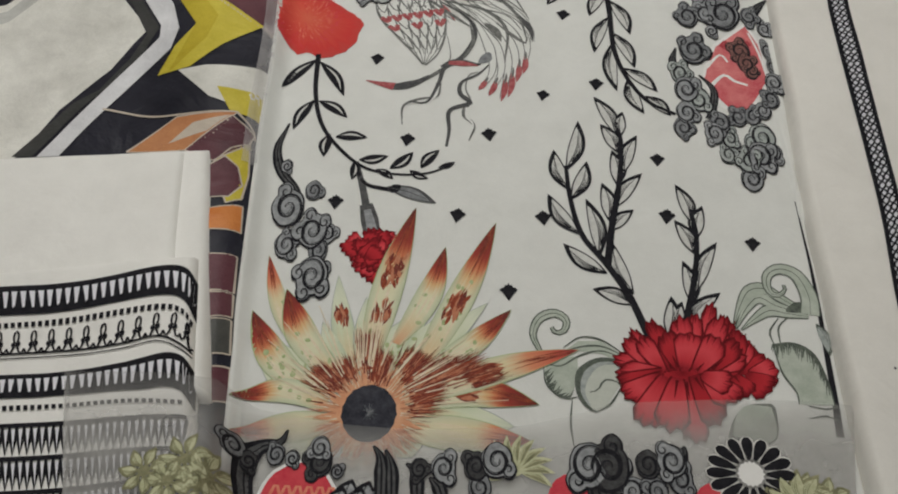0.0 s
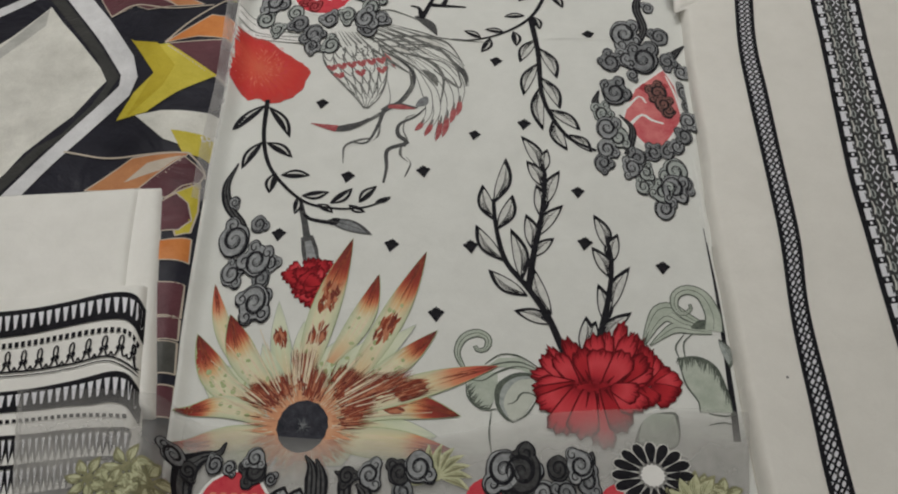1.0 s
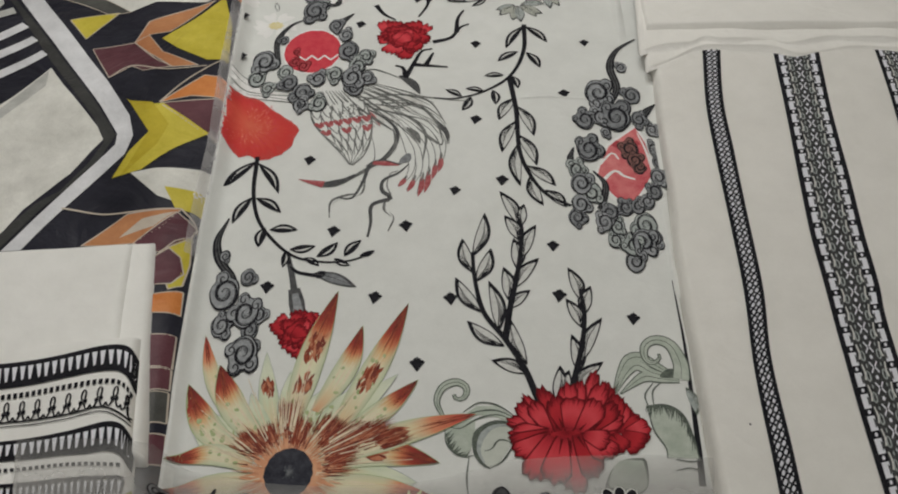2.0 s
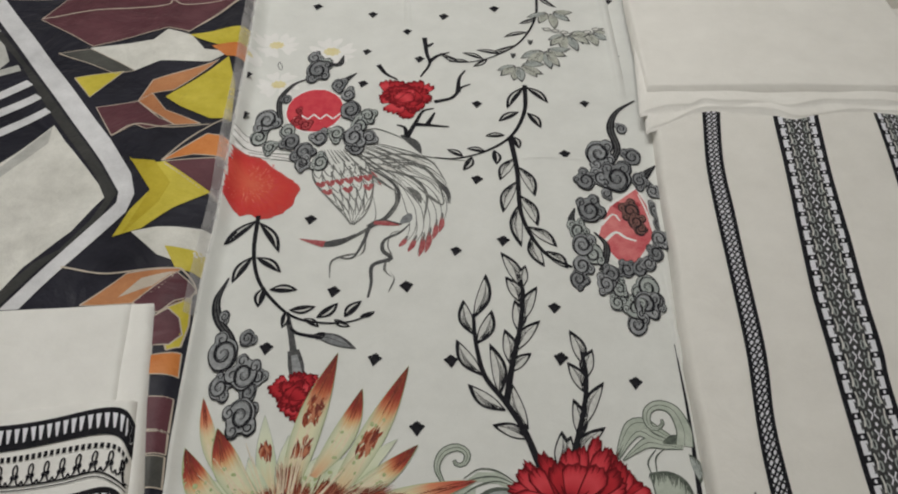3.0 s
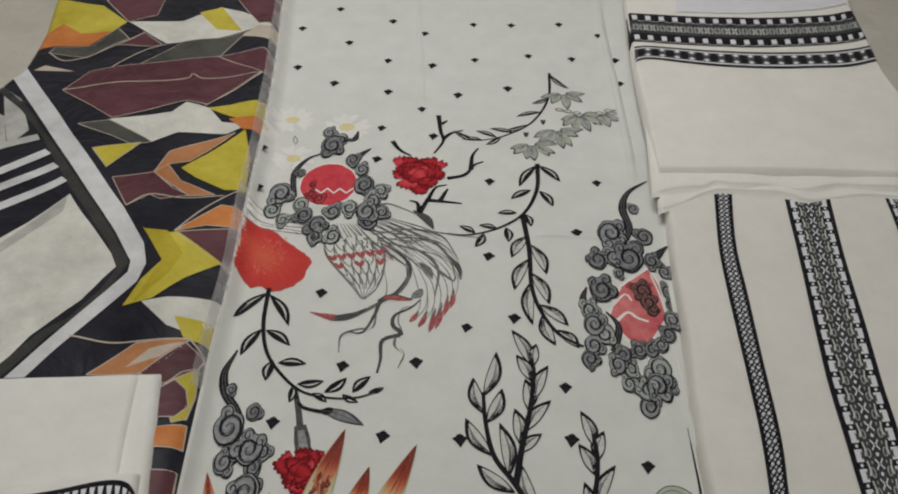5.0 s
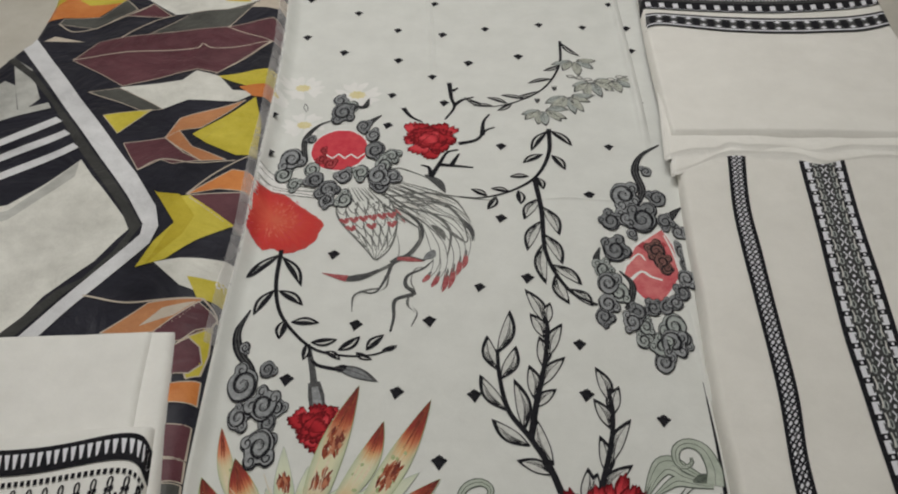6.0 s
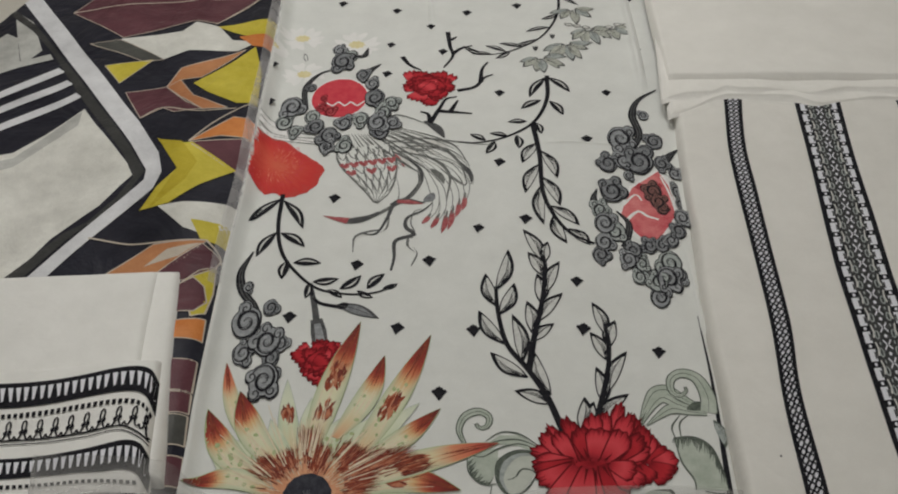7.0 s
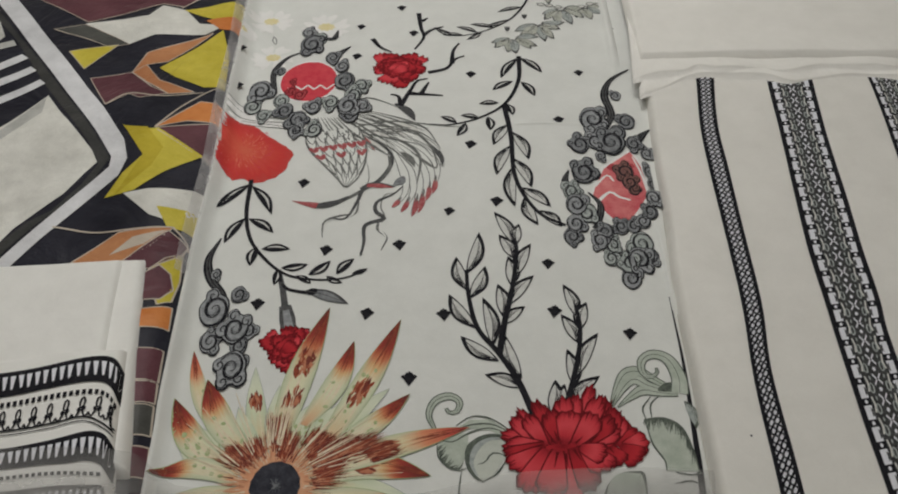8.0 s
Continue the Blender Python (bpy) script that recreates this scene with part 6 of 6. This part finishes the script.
b.done("zigzag_band")

# ---- cream cloth with woven-look borders ----
TRZ = 0.022
trouser = thing("trouser_cloth", "cream cotton trouser cloth with black and white printed border stripes", "trouser fabric")
trouser_cloth = Cloth("fabric", [*[(0.379, 0.215), (0.376, 0.288), (0.374, 0.370), (0.373, 0.491), (0.372, 0.576), (0.372, 0.661)], *[(0.377, 0.753), (0.378, 0.873), (0.385, 1.012), (0.389, 1.084), (0.393, 1.177)]],
                      [*[(0.756, 0.227), (0.756, 0.299), (0.755, 0.381), (0.766, 0.501), (0.762, 0.585), (0.762, 0.670)], *[(0.877, 0.781), (0.893, 0.902), (0.912, 1.042), (0.924, 1.114), (0.935, 1.208)]],
                      TRZ, -0.0075, CREAM, trouser, 110, 120, 0.010, 0.0016, 7.0, False, lambda x, y, u, v: 0.0014 * math.sin(22 * x + 6 * y) - 0.004 * math.exp(-u / 0.06) * (v < 2), 3, gap=(0.0006, 0.00018))


def chain_border(b, count, w):
    """Narrow border: black rails and a pale strip of interlaced dark rings."""
    b.fill(0, 1, INK)
    b.fill(0.20, 0.80, LILAC, 1)
    for v in (0.35, 0.65):
        for phase in (0.0, math.pi):
            b.line([(k / (8 * count), v + 0.15 * math.sin(2 * math.pi * k / 8 + phase)) for k in range(8 * count + 1)], w, INK, 2 + phase, 12 * count)
    for k in range(count):
        for v in (0.20, 0.50, 0.80):
            b.oval((k + (0.25 if v != 0.5 else 0.75)) / count, v, 0.16 / count, 0.05, INK_SOFT if v == 0.5 else INK, 6, 8)


b = Band(trouser_cloth, [*[(0.464, 1.074), (0.457, 1.011), (0.447, 0.920), (0.443, 0.826), (0.442, 0.723), (0.440, 0.591)], *[(0.432, 0.476), (0.431, 0.369), (0.430, 0.305), (0.432, 0.235)]],
         [*[(0.493, 1.075), (0.483, 1.013), (0.472, 0.921), (0.469, 0.828), (0.466, 0.724), (0.463, 0.592)], *[(0.453, 0.490), (0.453, 0.382), (0.453, 0.317), (0.454, 0.246)]], 260)
chain_border(b, 42, 0.0011)
b.done("chain_border", "narrow black border of interlaced rings")


def wide_border(b, count):
    """Wide border: dark ground, hooked links along both sides, pale star crosses in the middle."""
    b.fill(0, 1, INK)
    b.fill(0.10, 0.235, LILAC, 1)
    b.fill(0.765, 0.90, LILAC, 1)
    b.fill(0.25, 0.75, CLOUD_NIGHT, 1)
    r = random.Random(count)
    for k in range(count):
        s, d = (k + 0.5) / count, 0.5 / count
        for v, sgn in ((0.165, 1), (0.835, -1)):
            b.quad([(s - d * 0.34, v - 0.085), (s + d * 0.34, v - 0.085), (s + d * 0.34, v + 0.085), (s - d * 0.34, v + 0.085)], INK, 2)
            b.oval(s, v, d * 0.20, 0.030, LILAC, 3, 7)
            b.quad([(s + d * 0.55, v + 0.035 * sgn), (s + d * 1.45, v + 0.035 * sgn), (s + d * 1.2, v + 0.085 * sgn), (s + d * 0.8, v + 0.085 * sgn)], INK_SOFT, 2)
            b.line([(s - d * 0.4, v + 0.115 * sgn), (s + d * 0.4, v + 0.135 * sgn), (s + d * 1.1, v + 0.11 * sgn)], 0.0009, WASH, 3, 5)
            b.loop(s + d * 0.8, v + 0.18 * sgn, d * 0.5, 0.035, 0.0008, CLOUD_GREEN, 3, 7)
            b.oval(s - d * 0.2, v + 0.20 * sgn, d * 0.22, 0.016, CLOUD_GREEN, 3, 6)
        for a in (-1, 1):
            for e in (-1, 1):
                b.quad([(s + a * d * 0.06, 0.5), (s + a * d * 0.34, 0.5 + e * 0.034), (s + a * d * 0.62, 0.5 + e * 0.065), (s + a * d * 0.44, 0.5 + e * 0.08), (s + a * d * 0.22, 0.5 + e * 0.05), (s, 0.5 + e * 0.03)], LILAC, 2)
        b.oval(s + d, 0.5, d * 0.22, 0.030, LILAC, 2, 8)
        b.oval(s, 0.5, d * 0.10 * r.uniform(0.7, 1.3), 0.018, INK, 3, 6)


b = Band(trouser_cloth, [*[(0.567, 1.074), (0.563, 1.031), (0.554, 0.902), (0.544, 0.779), (0.537, 0.682), (0.535, 0.596)], *[(0.533, 0.537), (0.531, 0.437), (0.531, 0.336), (0.531, 0.248)]],
         [*[(0.634, 1.077), (0.629, 1.035), (0.617, 0.905), (0.610, 0.782), (0.603, 0.685), (0.599, 0.599)], *[(0.593, 0.546), (0.590, 0.448), (0.588, 0.350), (0.586, 0.263)]], 260)
wide_border(b, 31)
b.done("wide_border", "wide black and white border of links and stars")
b = Band(trouser_cloth, [*[(0.714, 1.090), (0.713, 1.053), (0.706, 0.944), (0.695, 0.826), (0.682, 0.663)], *[(0.668, 0.481), (0.657, 0.335)]], [*[(0.764, 1.091), (0.764, 1.054), (0.757, 0.945), (0.747, 0.827), (0.730, 0.664)], *[(0.714, 0.482), (0.701, 0.336)]], 200)
wide_border(b, 28)
b.done("wide_border", "wide black and white border of links and stars")

lp = Print(trouser_cloth)
lp.ring([(0.416, 0.409)][0], 0.0012, 0.0014, INK_SOFT, 0, n=9)
lp.done("speck", None, "tiny dark speck")

# ---- folded cream piece lying over the trouser cloth ----
sleeve = thing("sleeve_cloth", "folded cream cotton sleeve piece with black printed bands on top", "sleeve fabric")


def wave_lift(k):
    return lambda x, y, u, v: 0.0035 * math.exp(-u / 0.12) * (math.sin(26 * x + k) + 0.6 * math.sin(57 * x + 2 * k)) + 0.001 * math.sin(15 * x + 11 * y)


under_left = [(0.372, 0.990), (0.405, 1.009), (0.450, 1.036), (0.493, 1.041), (0.559, 1.034), (0.593, 1.022), (0.633, 1.033), (0.694, 1.042), (0.782, 1.033), (0.861, 1.026)]
Cloth("under_layer", under_left, [(0.390, 1.246), (0.437, 1.249), (0.485, 1.251), (0.532, 1.254), (0.608, 1.258), (0.650, 1.261), (0.693, 1.263), (0.759, 1.267), (0.863, 1.273), (0.958, 1.279)], 0.0285, 0.018, CREAM_LIT, sleeve, 90, 40, 0.004, 0.0008, 9.0, True, wave_lift(0.4), 11)
mid_left = [(0.365, 1.021), (0.407, 1.034), (0.441, 1.039), (0.462, 1.051), (0.492, 1.045), (0.544, 1.050), (0.592, 1.042), (0.646, 1.056), (0.695, 1.053), (0.785, 1.050), (0.868, 1.049)]
Cloth("middle_layer", mid_left, [(0.380, 1.289), (0.423, 1.292), (0.467, 1.294), (0.502, 1.296), (0.539, 1.299), (0.597, 1.302), (0.655, 1.305), (0.712, 1.309), (0.770, 1.312), (0.876, 1.318), (0.973, 1.324)], 0.0345, 0.025, CREAM_LIT, sleeve, 90, 40, 0.004, 0.001, 11.0, True, wave_lift(2.1), 12)
sleeve_cloth = Cloth("upper_layer", [(0.378, 1.067), (0.375, 1.207), (0.373, 1.353), (0.375, 1.498), (0.380, 1.640), (0.389, 1.830)], [(0.826, 1.077), (0.825, 1.200), (0.807, 1.378), (0.813, 1.502), (0.820, 1.641), (0.843, 1.857)],
                     0.0440, 0.018, CREAM_LIT, sleeve, 110, 80, 0.005, 0.0012, 6.0, True, lambda x, y, u, v: 0.0015 * math.sin(15 * x + 11 * y) - 0.006 * v, 13, gap=(0.0006, 0.00018))


def beaded(b, count):
    b.fill(0, 1, INK)
    b.fill(0.12, 0.88, LILAC, 1)
    b.fill(0.2, 0.8, INK_SOFT, 2)
    for k in range(count):
        s, d = (k + 0.5) / count, 0.5 / count
        b.quad([(s - d * 0.62, 0.5), (s - d * 0.28, 0.22), (s + d * 0.28, 0.22), (s + d * 0.62, 0.5), (s + d * 0.28, 0.78), (s - d * 0.28, 0.78)], INK, 3)
        for v in (0.3, 0.7):
            b.quad([(s + d * 0.55, v), (s + d * 1.0, v - 0.10), (s + d * 1.45, v), (s + d * 1.0, v + 0.10)], LILAC, 4)


b = Band(sleeve_cloth, [(0.378, 1.442), (0.412, 1.448), (0.512, 1.440), (0.613, 1.437), (0.716, 1.443), (0.770, 1.457), (0.809, 1.474)], [(0.375, 1.388), (0.406, 1.400), (0.504, 1.386), (0.602, 1.382), (0.702, 1.387), (0.753, 1.394), (0.807, 1.418)])
beaded(b, 17)
b.done("bead_band", "black band of bead shapes")
b = Band(sleeve_cloth, [(0.378, 1.577), (0.426, 1.575), (0.533, 1.567), (0.640, 1.569), (0.752, 1.589), (0.800, 1.609), (0.827, 1.620)], [(0.374, 1.463), (0.413, 1.463), (0.515, 1.457), (0.617, 1.456), (0.722, 1.469), (0.777, 1.485), (0.811, 1.502)])
b.fill(0, 1, INK)
b.fill(0.3, 0.7, CLOUD_NIGHT, 1)
for k in range(18):
    s, d = (k + 0.5) / 18, 0.5 / 18
    for v in (0.15, 0.85):
        b.quad([(s - d * 0.42, v - 0.07), (s + d * 0.36, v - 0.08), (s + d * 0.42, v + 0.07), (s - d * 0.36, v + 0.08)], LILAC, 2)
        b.line([(s - d, v + 0.13), (s, v + 0.10), (s + d, v + 0.13)], 0.0007, LILAC, 2, 3)
    for q in (-0.5, 0.5):
        c = s + q * d
        for a, e in ((-0.36, -0.10), (0.36, -0.10), (-0.36, 0.10), (0.36, 0.10)):
            b.quad([(c, 0.5), (c + a * d * 0.4, 0.5 + e), (c + a * d, 0.5 + e * 1.1), (c + a * d * 0.8, 0.5 + e * 0.3)], WASH if k % 2 else CLOUD_GREEN, 2)
        b.loop(c + 0.5 * d, 0.5, d * 0.2, 0.11, 0.0010, CLOUD, 3, 7)
b.done("star_band", "wide black band of stars and squares")
b = Band(sleeve_cloth, [(0.486, 1.698), (0.610, 1.695), (0.749, 1.713), (0.825, 1.744)], [(0.471, 1.587), (0.590, 1.584), (0.724, 1.607), (0.809, 1.641)])
b.fill(0, 1, LILAC)
b.done("white_band", "plain white strip above the bands")

# ---- sheer border piece across the hem ----
sheer = thing("sheer_border", "sheer grey organza border with black clouds, red discs and pale leaves", "organza fabric")


def over_fold(x, y, u, v):
    s = min(max((-0.155 - x) / 0.035, 0), 1)
    return 0.056 * s * s * (3 - 2 * s)


sheer_cloth = Cloth("fabric", [(-0.276, 0.193), (-0.205, 0.196), (-0.135, 0.199), (-0.047, 0.204), (0.074, 0.209), (0.167, 0.214), (0.277, 0.219), (0.351, 0.222)], [(-0.322, 0.356), (-0.242, 0.358), (-0.188, 0.354), (-0.060, 0.338), (0.073, 0.344), (0.176, 0.371), (0.301, 0.380), (0.377, 0.378)],
                    0.0065, 0.0045, SHEER, sheer, 120, 40, 0.004, 0.0008, 9.0, False, over_fold, 15)
DARK_FILLS = (CLOUD_DARK, CLOUD_NIGHT, CLOUD)
clouds(sheer_cloth, [((-0.170, 0.304), 0.0090), ((-0.159, 0.297), 0.0081), ((-0.122, 0.303), 0.0070), ((-0.137, 0.306), 0.0090), ((-0.098, 0.301), 0.0130), ((-0.099, 0.314), 0.0100)], "cloud_applique", DARK_FILLS, INK, [[(-0.130, 0.330), (-0.135, 0.318), (-0.151, 0.313), (-0.160, 0.301), (-0.161, 0.282), (-0.158, 0.266)]], 17, 1.25, thick=0.009)
clouds(sheer_cloth, [((-0.081, 0.293), 0.0060), ((-0.010, 0.298), 0.0091), ((0.011, 0.300), 0.0120), ((0.043, 0.284), 0.0110), ((0.039, 0.303), 0.0120), ((0.057, 0.309), 0.0150)], "cloud_applique", DARK_FILLS, INK, [[(-0.052, 0.318), (-0.044, 0.305), (-0.041, 0.270)], [(-0.041, 0.315), (-0.035, 0.300), (-0.032, 0.271)], [(-0.022, 0.303), (-0.013, 0.295), (-0.010, 0.271)], [(-0.001, 0.291), (0.008, 0.283), (0.011, 0.272)]], 18, 1.25, thick=0.007)
clouds(sheer_cloth, [((0.167, 0.308), 0.0090), ((0.149, 0.285), 0.0150), ((0.174, 0.286), 0.0120), ((0.194, 0.287), 0.0110), ((0.154, 0.307), 0.0200), ((0.137, 0.308), 0.0190), ((0.215, 0.298), 0.0120), ((0.188, 0.311), 0.0120), ((0.209, 0.315), 0.0140)], "cloud_applique", DARK_FILLS, INK, [[(0.221, 0.330), (0.219, 0.321), (0.211, 0.312)]], 19, 1.25)
for k, x in enumerate([(-0.071, 0.277), (-0.056, 0.276), (-0.043, 0.275), (-0.078, 0.270), (-0.062, 0.270)]):
    pr = Print(sheer_cloth, 8)
    pr.leaf((x[0], x[1] - 0.016), (x[0] + 0.004, x[1] + 0.010), 0.020, INK, CLOUD, 2 + k, 0.1, True, 0.0018, 4)
    pr.done("scale_applique")
pr = Print(sheer_cloth, 6)
dc, dr = [((-0.113, 0.256), 0.0371)][0]
pr.ring(dc, dr, dr * 1.25, WHITE_INK, 0)
pr.ring(dc, dr - 0.003, dr * 1.25 - 0.003, RED_DISC, 1)
for k in range(6):
    x = dc[0] + dr * (0.26 * k - 0.66)
    pr.stroke([(x, dc[1] + 0.012), (x + dr * 0.13, dc[1] + 0.024), (x + dr * 0.26, dc[1] + 0.012)], 0.0014, 0.0014, POPPY_LINE, 2)
pr.done("disc_applique", None, "red disc with a white rim")
for c, r_ in [((0.123, 0.272), 0.0230), ((0.243, 0.275), 0.0180)]:
    pr = Print(sheer_cloth, 4)
    pr.ring(c, r_, r_ * 1.25, RED_DISC, 0)
    pr.done("disc_applique")


def leaf_cluster(c, n, ln, wd, edge, fill, name, base=5, spread=2 * math.pi, start=0.0):
    p = Print(sheer_cloth, base)
    p.ring(c, 0.005, 0.005, edge, 0, n=12)
    ob = p.done(name)
    for k in range(n):
        p = Print(sheer_cloth, base)
        a = start + spread * k / n
        p.leaf((c[0] + 0.004 * math.cos(a), c[1] + 0.004 * math.sin(a)), (c[0] + ln * math.cos(a), c[1] + ln * math.sin(a)), wd, edge, fill, 1 + 0.2 * k, 0.1, True, 0.0015, 2)
        p.done("leaf" if "leaf" in name else "petal", ob)


for c, n, ln in zip([(-0.229, 0.280), (-0.208, 0.273), (-0.198, 0.292), (-0.181, 0.283), (-0.184, 0.272), (0.322, 0.306), (0.340, 0.304), (0.309, 0.300)], (7, 7, 7, 7, 6, 6, 6, 5), (0.024, 0.022, 0.026, 0.024, 0.02, 0.024, 0.022, 0.018)):
    leaf_cluster((c[0], c[1] - 0.016), n, ln * 0.9, 0.010, OLIVE, YELLOW_LEAF, "leaf_applique", 5, 2 * math.pi, 0.4)
leaf_cluster([(0.074, 0.301)][0], 11, 0.034, 0.008, YELLOW_LEAF, OLIVE, "leaf_applique", 6, math.pi * 1.3, -0.4)
leaf_cluster([(0.316, 0.278)][0], 12, 0.036, 0.014, OLIVE, YELLOW_LEAF, "daisy_applique", 6)
pr = Print(sheer_cloth, 7)
dc = [(0.276, 0.307)][0]
pr.ring(dc, 0.012, 0.012, WHITE_INK, 1, 16, 0.15)
daisy = pr.done("daisy_applique", None, "black-petalled daisy with a pale centre")
for k in range(16):
    a = 2 * math.pi * k / 16
    pr = Print(sheer_cloth, 7)
    for w_, ink, lay in ((0.0128, WASH, 0), (0.0098, INK, 1)):
        pr.petal((dc[0] + 0.013 * math.cos(a), dc[1] + 0.013 * math.sin(a)), (dc[0] + (0.036 + w_ * 0.2) * math.cos(a), dc[1] + (0.032 + w_ * 0.2) * math.sin(a)), w_, ink, lay, 0, 0.3, 0.72, 8, 0, 0.4)
    pr.done("petal", daisy)
